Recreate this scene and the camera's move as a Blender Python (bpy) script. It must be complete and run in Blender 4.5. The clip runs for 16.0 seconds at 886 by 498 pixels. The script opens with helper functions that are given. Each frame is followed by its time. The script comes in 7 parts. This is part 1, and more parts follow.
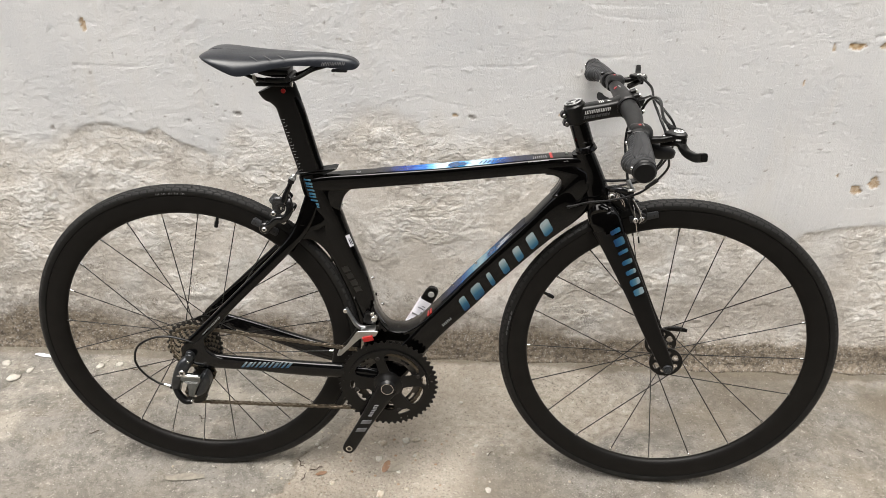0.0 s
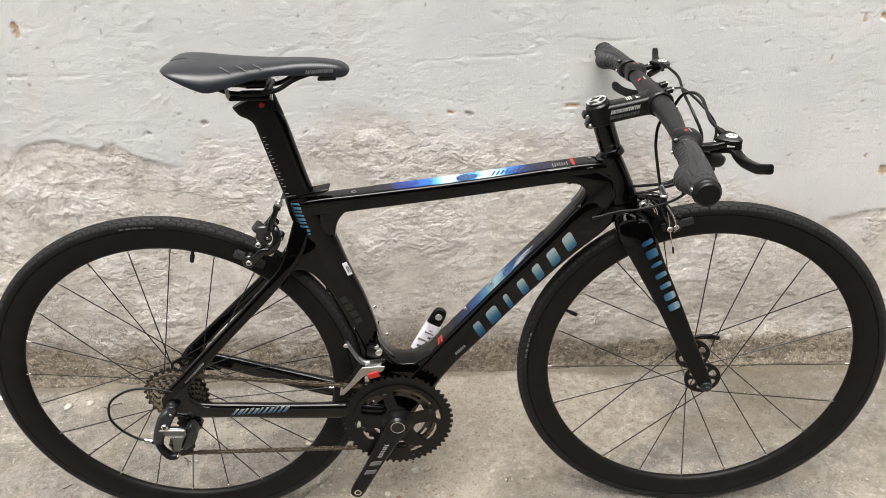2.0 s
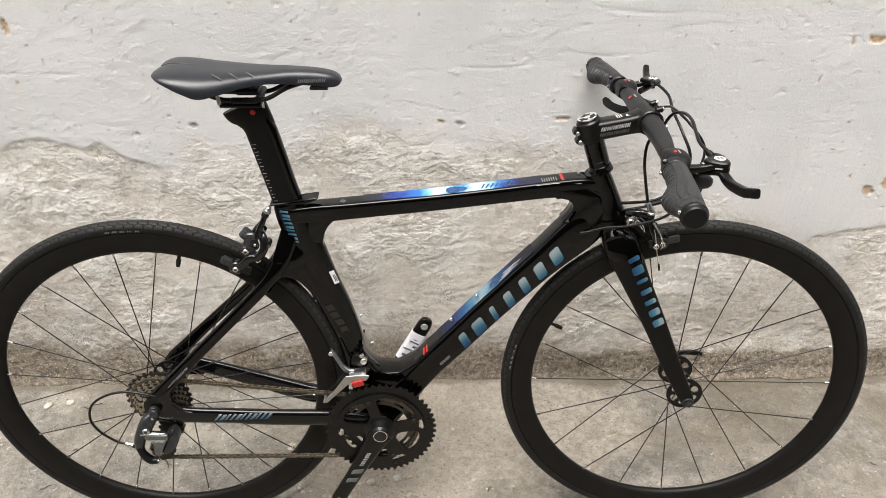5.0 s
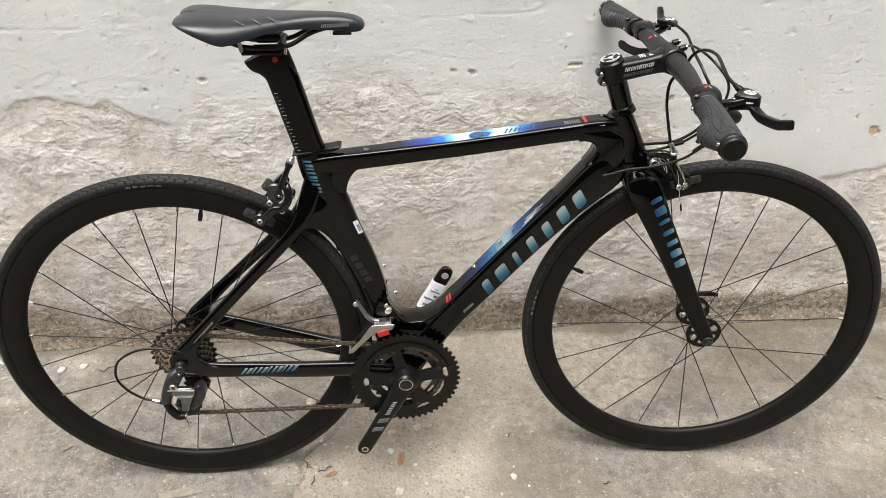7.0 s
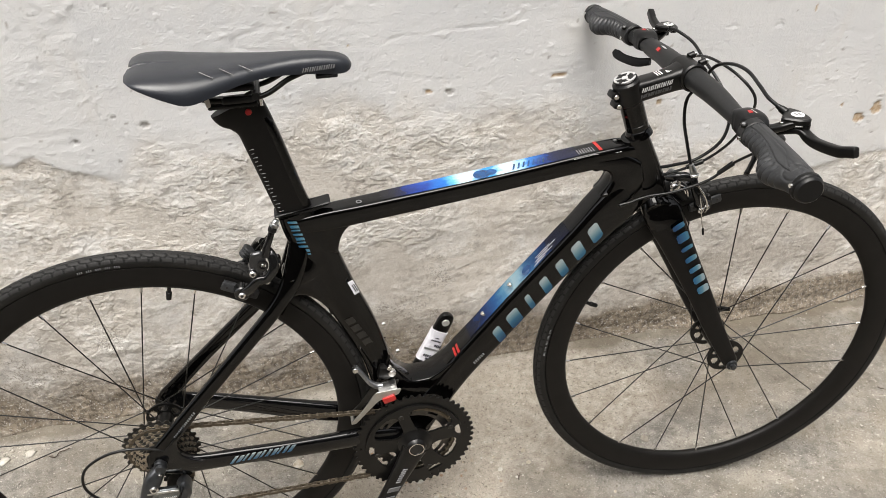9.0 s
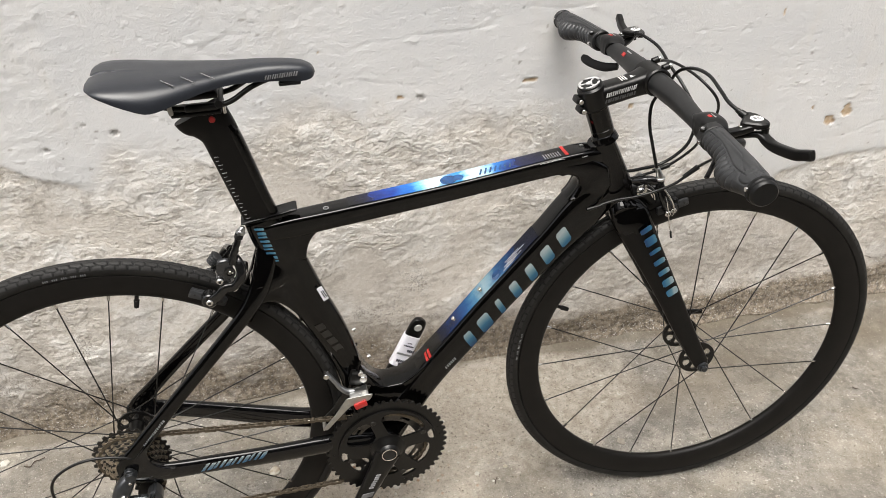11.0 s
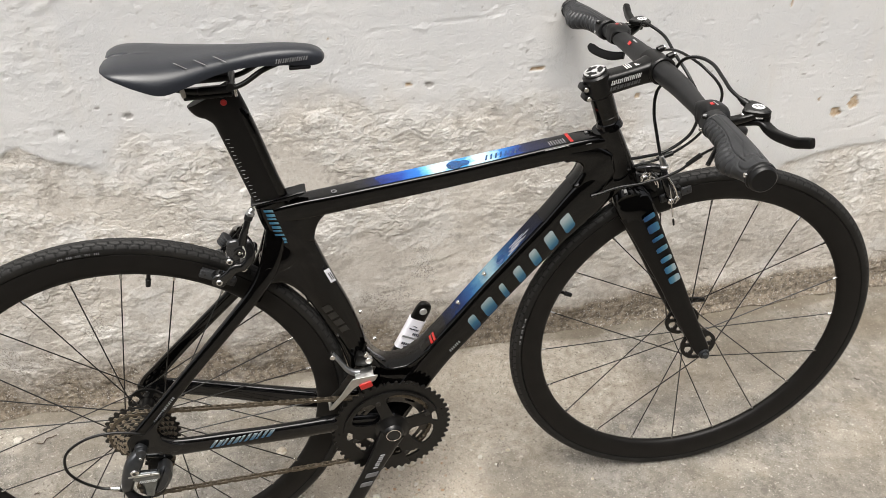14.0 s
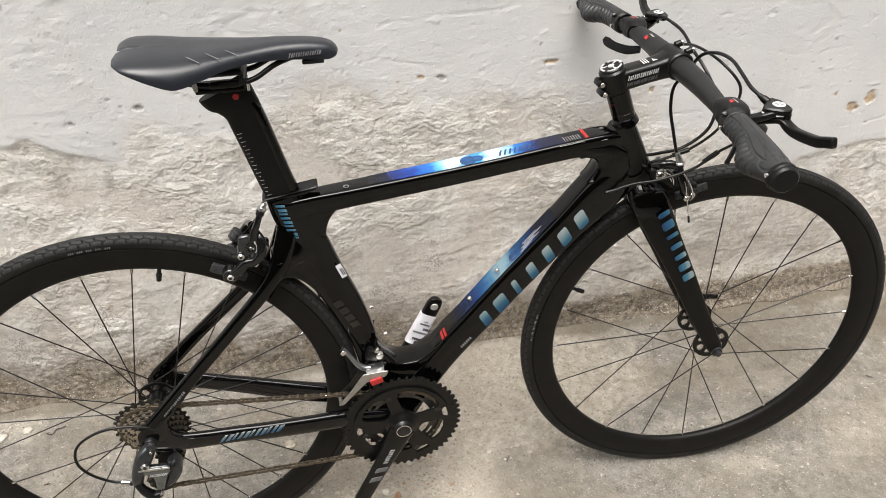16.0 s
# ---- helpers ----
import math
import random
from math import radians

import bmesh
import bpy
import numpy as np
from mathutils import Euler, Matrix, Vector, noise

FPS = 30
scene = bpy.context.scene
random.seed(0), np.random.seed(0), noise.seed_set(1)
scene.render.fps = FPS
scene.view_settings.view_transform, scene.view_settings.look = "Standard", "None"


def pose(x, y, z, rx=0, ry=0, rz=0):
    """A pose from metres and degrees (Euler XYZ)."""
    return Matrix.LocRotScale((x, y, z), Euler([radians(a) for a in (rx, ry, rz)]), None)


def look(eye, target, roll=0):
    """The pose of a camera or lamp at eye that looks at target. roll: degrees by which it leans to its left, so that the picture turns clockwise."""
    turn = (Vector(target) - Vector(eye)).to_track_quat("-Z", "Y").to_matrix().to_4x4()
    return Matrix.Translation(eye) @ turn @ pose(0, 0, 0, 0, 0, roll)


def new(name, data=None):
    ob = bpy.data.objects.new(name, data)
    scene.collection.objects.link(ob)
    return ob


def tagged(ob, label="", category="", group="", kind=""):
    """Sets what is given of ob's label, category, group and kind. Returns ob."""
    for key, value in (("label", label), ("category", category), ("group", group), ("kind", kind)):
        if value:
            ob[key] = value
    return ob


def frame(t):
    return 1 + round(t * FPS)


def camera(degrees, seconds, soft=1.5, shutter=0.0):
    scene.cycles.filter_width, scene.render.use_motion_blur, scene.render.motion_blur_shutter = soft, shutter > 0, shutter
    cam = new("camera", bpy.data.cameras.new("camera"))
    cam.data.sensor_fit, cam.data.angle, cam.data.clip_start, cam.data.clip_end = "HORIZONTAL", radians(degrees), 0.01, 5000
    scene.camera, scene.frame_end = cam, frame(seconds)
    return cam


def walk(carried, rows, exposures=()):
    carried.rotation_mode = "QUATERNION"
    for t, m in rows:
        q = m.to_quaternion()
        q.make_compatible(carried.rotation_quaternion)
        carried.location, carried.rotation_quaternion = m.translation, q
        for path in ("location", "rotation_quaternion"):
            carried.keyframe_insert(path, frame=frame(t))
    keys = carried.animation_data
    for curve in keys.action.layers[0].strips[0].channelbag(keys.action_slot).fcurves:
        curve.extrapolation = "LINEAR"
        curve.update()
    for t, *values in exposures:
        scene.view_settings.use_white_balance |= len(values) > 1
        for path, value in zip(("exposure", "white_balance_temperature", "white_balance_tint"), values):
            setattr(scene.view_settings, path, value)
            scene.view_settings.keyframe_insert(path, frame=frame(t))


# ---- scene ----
cam = camera(60.8, 16.0, 0.45)
PATH = [
    (0, (0.0382, 0.1499, 1.289), (-0.0081, 1.8828, 0.2916), 0.75),
    (0.5, (0.0281, 0.1923, 1.2851), (-0.0247, 1.91, 0.2619), 0.04),
    (1, (-0.0265, 0.2499, 1.2838), (-0.0357, 1.949, 0.2288), -0.67),
    (1.5, (-0.081, 0.2954, 1.2866), (-0.0565, 1.9845, 0.2161), -0.98),
    (2, (-0.0446, 0.3489, 1.2912), (0.0049, 2.0322, 0.2122), -0.98),
    (2.5, (-0.0092, 0.361, 1.2907), (0.0543, 2.0463, 0.2155), -0.88),
    (3, (-0.0009, 0.361, 1.3047), (0.0706, 2.0494, 0.235), -0.48),
    (3.5, (-0.0201, 0.357, 1.306), (0.0605, 2.0464, 0.2385), 0.02),
    (4, (-0.0302, 0.36, 1.3081), (0.0553, 2.0461, 0.2358), 0.82),
    (4.2, (-0.0362, 0.361, 1.3092), (0.0473, 2.0464, 0.2357), 1.12),
    (6.5, (-0.0636, 0.3449, 1.3036), (0.0432, 1.9951, 0.1787), 0.8),
    (7, (-0.1225, 0.3429, 1.2822), (0.0148, 1.9706, 0.1283), 0.59),
    (7.5, (-0.1136, 0.4267, 1.2709), (0.0503, 2.0323, 0.0898), 0.38),
    (8, (-0.1198, 0.4954, 1.2599), (0.0618, 2.0815, 0.0551), 0.07),
    (8.5, (-0.1853, 0.5227, 1.274), (0.0393, 2.1011, 0.0664), -0.52),
    (9, (-0.2295, 0.5429, 1.2928), (0.1082, 2.1069, 0.0929), -0.51),
    (9.2, (-0.2264, 0.5429, 1.2958), (0.1283, 2.1046, 0.0978), -0.1),
    (11.5, (-0.189, 0.5298, 1.2963), (0.1808, 2.0938, 0.1058), -0.9),
    (12, (-0.1819, 0.5268, 1.2972), (0.2098, 2.0845, 0.1056), -0.79),
    (12.5, (-0.1789, 0.5227, 1.2992), (0.2179, 2.0784, 0.1065), -0.59),
    (13, (-0.185, 0.5187, 1.2972), (0.1968, 2.0758, 0.1015), -0.4),
    (13.5, (-0.1951, 0.5136, 1.2964), (0.1617, 2.0721, 0.0948), -0.3),
    (14, (-0.1971, 0.5096, 1.2984), (0.1395, 2.0676, 0.0904), -0.31),
    (14.5, (-0.2041, 0.5126, 1.2995), (0.1204, 2.0695, 0.0868), -0.31),
    (15, (-0.2102, 0.5177, 1.2986), (0.1092, 2.0726, 0.082), -0.22),
    (15.5, (-0.2123, 0.5197, 1.2976), (0.108, 2.0683, 0.0732), -0.22),
    (16, (-0.2041, 0.5268, 1.3016), (0.1141, 2.0694, 0.0691), -0.22),
]
walk(cam, [(t, look(eye, target, roll)) for t, eye, target, roll in PATH], [(0.0, 0.40), (0.6, 0.41), (1.4, 0.48), (16.0, 0.48)])

# ---- world and sun ----
world = bpy.data.worlds.new("overcast_sky")
scene.world = world
world.use_nodes = True
wn, wl = world.node_tree.nodes, world.node_tree.links
sky = wn.new("ShaderNodeTexSky")
sky.sky_type, sky.sun_disc = "NISHITA", False
sky.sun_elevation, sky.sun_rotation = radians(64), radians(212)
sky.dust_density, sky.air_density, sky.ozone_density = 6.0, 1.0, 1.0
pale = wn.new("ShaderNodeHueSaturation")
pale.inputs["Saturation"].default_value = 0.22
wl.new(sky.outputs[0], pale.inputs["Color"])
wl.new(pale.outputs[0], wn["Background"].inputs[0])
wn["Background"].inputs[1].default_value = 0.145
sun = new("sun", bpy.data.lights.new("sun", "SUN"))
sun.data.energy, sun.data.angle, sun.data.color = 3.25, radians(42), (1.0, 0.955, 0.885)
sun.matrix_world = look((-0.3, 0.5, 5.0), (0.0, 1.5, 0.4))

# ---- materials ----
def nodes_of(name):
    m = bpy.data.materials.new(name)
    m.use_nodes = True
    n, l = m.node_tree.nodes, m.node_tree.links
    return m, n, l, n["Principled BSDF"]


def mixc(n, l, fac, a, b):
    """A colour mix; fac, a and b are sockets or values."""
    x = n.new("ShaderNodeMix")
    x.data_type = "RGBA"
    for sock, val in ((x.inputs[0], fac), (x.inputs[6], a), (x.inputs[7], b)):
        if isinstance(val, bpy.types.NodeSocket):
            l.new(val, sock)
        else:
            sock.default_value = val if isinstance(val, float) else (*val, 1)
    return x.outputs[2]


def ramp(n, l, src, lo, hi):
    r = n.new("ShaderNodeMapRange")
    r.interpolation_type = "SMOOTHSTEP"
    r.inputs[1].default_value, r.inputs[2].default_value = lo, hi
    l.new(src, r.inputs[0])
    return r.outputs[0]


def grain(n, l, scale, detail=6.0, rough=0.6, stretch=None):
    tc = n.new("ShaderNodeTexCoord")
    t = n.new("ShaderNodeTexNoise")
    t.inputs["Scale"].default_value, t.inputs["Detail"].default_value = scale, detail
    t.inputs["Roughness"].default_value = rough
    if stretch:
        mp = n.new("ShaderNodeMapping")
        mp.inputs["Scale"].default_value = stretch
        l.new(tc.outputs["Object"], mp.inputs[0])
        l.new(mp.outputs[0], t.inputs["Vector"])
    else:
        l.new(tc.outputs["Object"], t.inputs["Vector"])
    return t.outputs["Fac"]


def bump(n, l, src, dist, strength=1.0, into=None):
    b = n.new("ShaderNodeBump")
    b.inputs["Strength"].default_value, b.inputs["Distance"].default_value = strength, dist
    l.new(src, b.inputs["Height"])
    if into:
        l.new(into, b.inputs["Normal"])
    return b.outputs[0]


def surf(name, col, rough, metal=0.0, coat=0.0, var=0.15, scale=60.0, rough_var=0.12, relief=0.0, spec=0.5, col2=None):
    """A plain surface with two scales of variation in colour and gloss, and fine relief."""
    m, n, l, p = nodes_of(name)
    fine, broad = grain(n, l, scale), grain(n, l, scale / 9, 3.0)
    dark = tuple(c * (1 - var) for c in col)
    light = col2 if col2 else tuple(min(1, c * (1 + var)) for c in col)
    c1 = mixc(n, l, ramp(n, l, fine, 0.3, 0.7), dark, light)
    c2 = mixc(n, l, ramp(n, l, broad, 0.35, 0.75), c1, tuple(c * (1 - var * 0.7) for c in col))
    l.new(c2, p.inputs["Base Color"])
    r = n.new("ShaderNodeMapRange")
    r.inputs[3].default_value, r.inputs[4].default_value = max(0.02, rough - rough_var), min(1, rough + rough_var)
    l.new(broad, r.inputs[0])
    l.new(r.outputs[0], p.inputs["Roughness"])
    p.inputs["Metallic"].default_value = metal
    p.inputs["Coat Weight"].default_value = coat
    p.inputs["Coat Roughness"].default_value = 0.04
    p.inputs["Specular IOR Level"].default_value = spec
    if relief:
        l.new(bump(n, l, fine, relief), p.inputs["Normal"])
    return m


def streaked(name, stops, a, b, rough, coat):
    """A paint whose colour runs along the direction a to b of the object, broken by soft clouds."""
    m, n, l, p = nodes_of(name)
    tc = n.new("ShaderNodeTexCoord")
    d = Vector(b) - Vector(a)
    off = n.new("ShaderNodeVectorMath")
    off.operation = "SUBTRACT"
    l.new(tc.outputs["Object"], off.inputs[0])
    off.inputs[1].default_value = a
    dot = n.new("ShaderNodeVectorMath")
    dot.operation = "DOT_PRODUCT"
    l.new(off.outputs[0], dot.inputs[0])
    dot.inputs[1].default_value = d / d.length_squared
    cloud = grain(n, l, 28.0, 4.0)
    add = n.new("ShaderNodeMath")
    add.operation = "MULTIPLY_ADD"
    l.new(cloud, add.inputs[0])
    add.inputs[1].default_value = 0.22
    l.new(dot.outputs["Value"], add.inputs[2])
    cr = n.new("ShaderNodeValToRGB")
    el = cr.color_ramp.elements
    for i, (pos, c) in enumerate(stops):
        e = el[i] if i < 2 else el.new(pos)
        e.position, e.color = pos, (*c, 1)
    sub = n.new("ShaderNodeMath")
    sub.operation = "SUBTRACT"
    l.new(add.outputs[0], sub.inputs[0])
    sub.inputs[1].default_value = 0.11
    l.new(sub.outputs[0], cr.inputs[0])
    l.new(cr.outputs[0], p.inputs["Base Color"])
    p.inputs["Roughness"].default_value, p.inputs["Coat Weight"].default_value = rough, coat
    p.inputs["Coat Roughness"].default_value, p.inputs["Specular IOR Level"].default_value = 0.05, 0.2
    return m


def attribute(n, key):
    a = n.new("ShaderNodeAttribute")
    a.attribute_name = key
    return a.outputs["Fac"]


def plus(n, l, a, b, k):
    """a + k b"""
    x = n.new("ShaderNodeMath")
    x.operation = "MULTIPLY_ADD"
    l.new(b, x.inputs[0])
    x.inputs[1].default_value = k
    l.new(a, x.inputs[2])
    return x.outputs[0]


def scaled(n, l, a, b):
    x = n.new("ShaderNodeMath")
    x.operation = "MULTIPLY"
    for i, v in enumerate((a, b)):
        if isinstance(v, float):
            x.inputs[i].default_value = v
        else:
            l.new(v, x.inputs[i])
    return x.outputs[0]


def cells(n, l, scale):
    """Voronoi cells: their random value and the distance from their middle."""
    tc, v, sep = n.new("ShaderNodeTexCoord"), n.new("ShaderNodeTexVoronoi"), n.new("ShaderNodeSeparateColor")
    v.inputs["Scale"].default_value = scale
    l.new(tc.outputs["Object"], v.inputs["Vector"])
    l.new(v.outputs["Color"], sep.inputs[0])
    return sep.outputs[0], sep.outputs[1], v.outputs["Distance"]


def terraces(n, l, src, levels, soft):
    """A height in layers: each level a thin lip, as coats that broke off one over the other."""
    out = None
    for v in levels:
        r = ramp(n, l, src, v - soft, v + soft)
        out = r if out is None else plus(n, l, out, r, 1.0)
    return out


def plaster_material():
    m, n, l, p = nodes_of("whitewashed_plaster")
    wear, dirt, rust, pit = (attribute(n, k) for k in ("wear", "dirt", "rust", "pit"))
    fine, mid, broad = grain(n, l, 420.0, 3.0, 0.6), grain(n, l, 85.0, 6.0, 0.7), grain(n, l, 5.0, 5.0)
    specks, clump = grain(n, l, 230.0, 3.0, 0.6), grain(n, l, 34.0, 4.0, 0.6)
    streak = grain(n, l, 12.0, 6.0, 0.65, (1.0, 1.0, 0.3))
    lumps = grain(n, l, 44.0, 5.0, 0.62, (0.75, 1.0, 1.0))
    flaked = grain(n, l, 9.0, 8.0, 0.62, (0.75, 1.0, 1.0))
    drips = grain(n, l, 75.0, 4.0, 0.6, (1.0, 1.0, 0.10))
    trowel = grain(n, l, 30.0, 5.0, 0.6, (0.20, 1.0, 1.5))
    nicks = grain(n, l, 120.0, 3.0, 0.55, (0.7, 1.0, 1.2))
    white = mixc(n, l, ramp(n, l, broad, 0.35, 0.7), (0.72, 0.715, 0.71), (0.655, 0.657, 0.662))
    white = mixc(n, l, scaled(n, l, ramp(n, l, streak, 0.5, 0.85), 0.7), white, (0.67, 0.645, 0.61))
    white = mixc(n, l, scaled(n, l, ramp(n, l, mid, 0.60, 0.72), 0.35), white, (0.60, 0.59, 0.575))
    coarse = grain(n, l, 9.0, 6.0, 0.58, (0.8, 1.0, 1.0))
    layers = terraces(n, l, coarse, (0.43, 0.505, 0.575), 0.022)
    chips = terraces(n, l, lumps, (0.43, 0.57), 0.030)
    bare = mixc(n, l, ramp(n, l, mid, 0.36, 0.62), (0.62, 0.578, 0.525), (0.765, 0.738, 0.70))
    bare = mixc(n, l, scaled(n, l, ramp(n, l, layers, 1.6, 0.4), 0.55), bare, (0.600, 0.552, 0.492))
    bare = mixc(n, l, scaled(n, l, ramp(n, l, layers, 1.7, 2.8), 0.6), bare, (0.765, 0.752, 0.73))
    bare = mixc(n, l, scaled(n, l, ramp(n, l, flaked, 0.52, 0.62), 0.35), bare, (0.60, 0.555, 0.50))
    c = mixc(n, l, wear, white, bare)
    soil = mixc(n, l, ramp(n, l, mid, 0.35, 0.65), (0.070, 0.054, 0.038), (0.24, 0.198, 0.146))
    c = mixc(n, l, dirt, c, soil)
    dots = scaled(n, l, ramp(n, l, plus(n, l, specks, clump, 0.34), 0.70, 0.76), scaled(n, l, pit, 0.75))
    c = mixc(n, l, dots, c, (0.17, 0.145, 0.115))
    c = mixc(n, l, scaled(n, l, ramp(n, l, fine, 0.64, 0.74), 0.5), c, (0.78, 0.765, 0.74))
    worn = plus(n, l, scaled(n, l, wear, 0.92), ramp(n, l, broad, 0.56, 0.66), 0.10)
    c = mixc(n, l, scaled(n, l, ramp(n, l, specks, 0.43, 0.33), scaled(n, l, worn, 0.38)), c, (0.40, 0.355, 0.30))
    c = mixc(n, l, scaled(n, l, ramp(n, l, specks, 0.57, 0.67), scaled(n, l, worn, 0.42)), c, (0.82, 0.805, 0.78))
    rough_ = scaled(n, l, worn, ramp(n, l, grain(n, l, 4.2, 5.0, 0.6), 0.40, 0.60))
    c = mixc(n, l, scaled(n, l, ramp(n, l, fine, 0.44, 0.34), scaled(n, l, rough_, 0.40)), c, (0.36, 0.32, 0.27))
    ochre = mixc(n, l, ramp(n, l, mid, 0.4, 0.6), (0.42, 0.27, 0.13), (0.55, 0.43, 0.29))
    c = mixc(n, l, rust, c, ochre)
    l.new(c, p.inputs["Base Color"])
    p.inputs["Roughness"].default_value = 0.9
    p.inputs["Specular IOR Level"].default_value = 0.15
    sound = n.new("ShaderNodeMath")
    sound.operation = "SUBTRACT"
    sound.inputs[0].default_value = 1.0
    l.new(wear, sound.inputs[1])
    b = bump(n, l, scaled(n, l, trowel, sound.outputs[0]), 0.0017, 0.22)
    b = bump(n, l, scaled(n, l, drips, sound.outputs[0]), 0.0014, 0.38, b)
    b = bump(n, l, scaled(n, l, layers, rough_), 0.0042, 0.50, b)
    b = bump(n, l, scaled(n, l, ramp(n, l, grain(n, l, 30.0, 4.0, 0.6, (0.75, 1.0, 1.0)), 0.62, 0.50), rough_), 0.0030, 0.42, b)
    b = bump(n, l, scaled(n, l, chips, scaled(n, l, rough_, ramp(n, l, flaked, 0.57, 0.47))), 0.0012, 0.35, b)
    b = bump(n, l, ramp(n, l, nicks, 0.60, 0.70), 0.0011, 0.26, b)
    b = bump(n, l, scaled(n, l, mid, plus(n, l, scaled(n, l, scaled(n, l, wear, ramp(n, l, flaked, 0.42, 0.56)), 0.6), ramp(n, l, broad, 0.0, 0.01), 0.45)), 0.0050, 0.5, b)
    b = bump(n, l, specks, 0.0022, 0.42, b)
    l.new(bump(n, l, fine, 0.0009, 0.48, b), p.inputs["Normal"])
    return m


def concrete_material():
    m, n, l, p = nodes_of("worn_concrete")
    dirt, sandy, bared = (attribute(n, k) for k in ("dirt", "sand", "bared"))
    fine, mid, broad = grain(n, l, 420.0, 3.0, 0.6), grain(n, l, 55.0, 8.0, 0.75), grain(n, l, 3.4, 7.0, 0.62)
    blot, veil = grain(n, l, 13.0, 9.0, 0.68), grain(n, l, 7.0, 9.0, 0.66, (0.7, 1.0, 1.0))
    grit, chips = grain(n, l, 170.0, 3.0, 0.6), grain(n, l, 105.0, 3.0, 0.6)
    value, tint, dist = cells(n, l, 95.0)
    c = mixc(n, l, ramp(n, l, blot, 0.36, 0.66), (0.126, 0.117, 0.103), (0.209, 0.197, 0.179))
    c = mixc(n, l, scaled(n, l, ramp(n, l, mid, 0.44, 0.62), 0.6), c, (0.285, 0.266, 0.236))
    c = mixc(n, l, scaled(n, l, ramp(n, l, mid, 0.44, 0.32), 0.6), c, (0.130, 0.120, 0.103))
    c = mixc(n, l, scaled(n, l, ramp(n, l, broad, 0.48, 0.66), 0.55), c, (0.245, 0.212, 0.165))
    c = mixc(n, l, scaled(n, l, ramp(n, l, veil, 0.49, 0.67), 0.72), c, (0.375, 0.345, 0.292))
    sand = mixc(n, l, ramp(n, l, mid, 0.36, 0.64), (0.286, 0.250, 0.202), (0.448, 0.405, 0.347))
    c = mixc(n, l, sandy, c, sand)
    c = mixc(n, l, scaled(n, l, bared, 0.65), c, (0.385, 0.340, 0.285))
    stone = mixc(n, l, value, (0.158, 0.125, 0.089), (0.453, 0.415, 0.357))
    stone = mixc(n, l, ramp(n, l, tint, 0.93, 0.95), stone, (0.295, 0.190, 0.116))
    c = mixc(n, l, scaled(n, l, scaled(n, l, bared, ramp(n, l, dist, 0.42, 0.25)), ramp(n, l, value, 0.25, 0.45)), c, stone)
    c = mixc(n, l, scaled(n, l, ramp(n, l, plus(n, l, chips, veil, 0.30), 0.79, 0.85), 0.7), c, (0.500, 0.470, 0.420))
    c = mixc(n, l, scaled(n, l, ramp(n, l, grit, 0.64, 0.72), 0.7), c, (0.520, 0.490, 0.435))
    c = mixc(n, l, scaled(n, l, ramp(n, l, grit, 0.40, 0.32), 0.8), c, (0.080, 0.069, 0.052))
    c = mixc(n, l, scaled(n, l, ramp(n, l, fine, 0.55, 0.66), 0.42), c, (0.460, 0.430, 0.378))
    c = mixc(n, l, scaled(n, l, ramp(n, l, fine, 0.46, 0.35), 0.36), c, (0.085, 0.075, 0.060))
    c = mixc(n, l, dirt, c, (0.118, 0.098, 0.071))
    l.new(c, p.inputs["Base Color"])
    p.inputs["Roughness"].default_value = 0.82
    p.inputs["Specular IOR Level"].default_value = 0.25
    b = bump(n, l, ramp(n, l, blot, 0.48, 0.60), 0.0012, 0.5)
    b = bump(n, l, scaled(n, l, bared, ramp(n, l, dist, 0.55, 0.15)), 0.0030, 0.6, b)
    b = bump(n, l, mid, 0.0036, 0.42, b)
    b = bump(n, l, grit, 0.0026, 0.6, b)
    l.new(bump(n, l, fine, 0.0014, 0.7, b), p.inputs["Normal"])
    return m


def tyre_material():
    """Black rubber; block tread on crown and shoulders, smooth side walls. The object's origin is the hub."""
    m, n, l, p = nodes_of("tyre_rubber")
    tc = n.new("ShaderNodeTexCoord")
    xyz = n.new("ShaderNodeSeparateXYZ")
    l.new(tc.outputs["Object"], xyz.inputs[0])

    def op(kind, a, b=None, c=None):
        x = n.new("ShaderNodeMath")
        x.operation = kind
        for i, v in enumerate((a, b, c)):
            if v is None:
                continue
            if isinstance(v, float):
                x.inputs[i].default_value = v
            else:
                l.new(v, x.inputs[i])
        return x.outputs[0]

    side = op("ABSOLUTE", xyz.outputs[1])
    rad = op("SQRT", op("ADD", op("MULTIPLY", xyz.outputs[0], xyz.outputs[0]), op("MULTIPLY", xyz.outputs[2], xyz.outputs[2])))
    fine = grain(n, l, 300.0, 4.0)
    dust = grain(n, l, 22.0, 5.0)
    c = mixc(n, l, ramp(n, l, dust, 0.4, 0.75), (0.0080, 0.0077, 0.0072), (0.017, 0.0162, 0.0150))
    tread = op("MULTIPLY", op("GREATER_THAN", rad, 0.3260), op("LESS_THAN", side, 0.0121))
    c = mixc(n, l, op("MULTIPLY", tread, 0.85), c, (0.021, 0.0205, 0.020))
    # shade in the tread cuts and in the gap at the rim, painted near black
    c = mixc(n, l, attribute(n, "groove_shade"), c, (0.0015, 0.0015, 0.0015))
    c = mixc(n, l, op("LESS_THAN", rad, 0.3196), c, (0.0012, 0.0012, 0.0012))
    l.new(c, p.inputs["Base Color"])
    p.inputs["Roughness"].default_value = 0.55
    p.inputs["Specular IOR Level"].default_value = 0.22
    l.new(bump(n, l, fine, 0.0004, 0.5), p.inputs["Normal"])
    return m


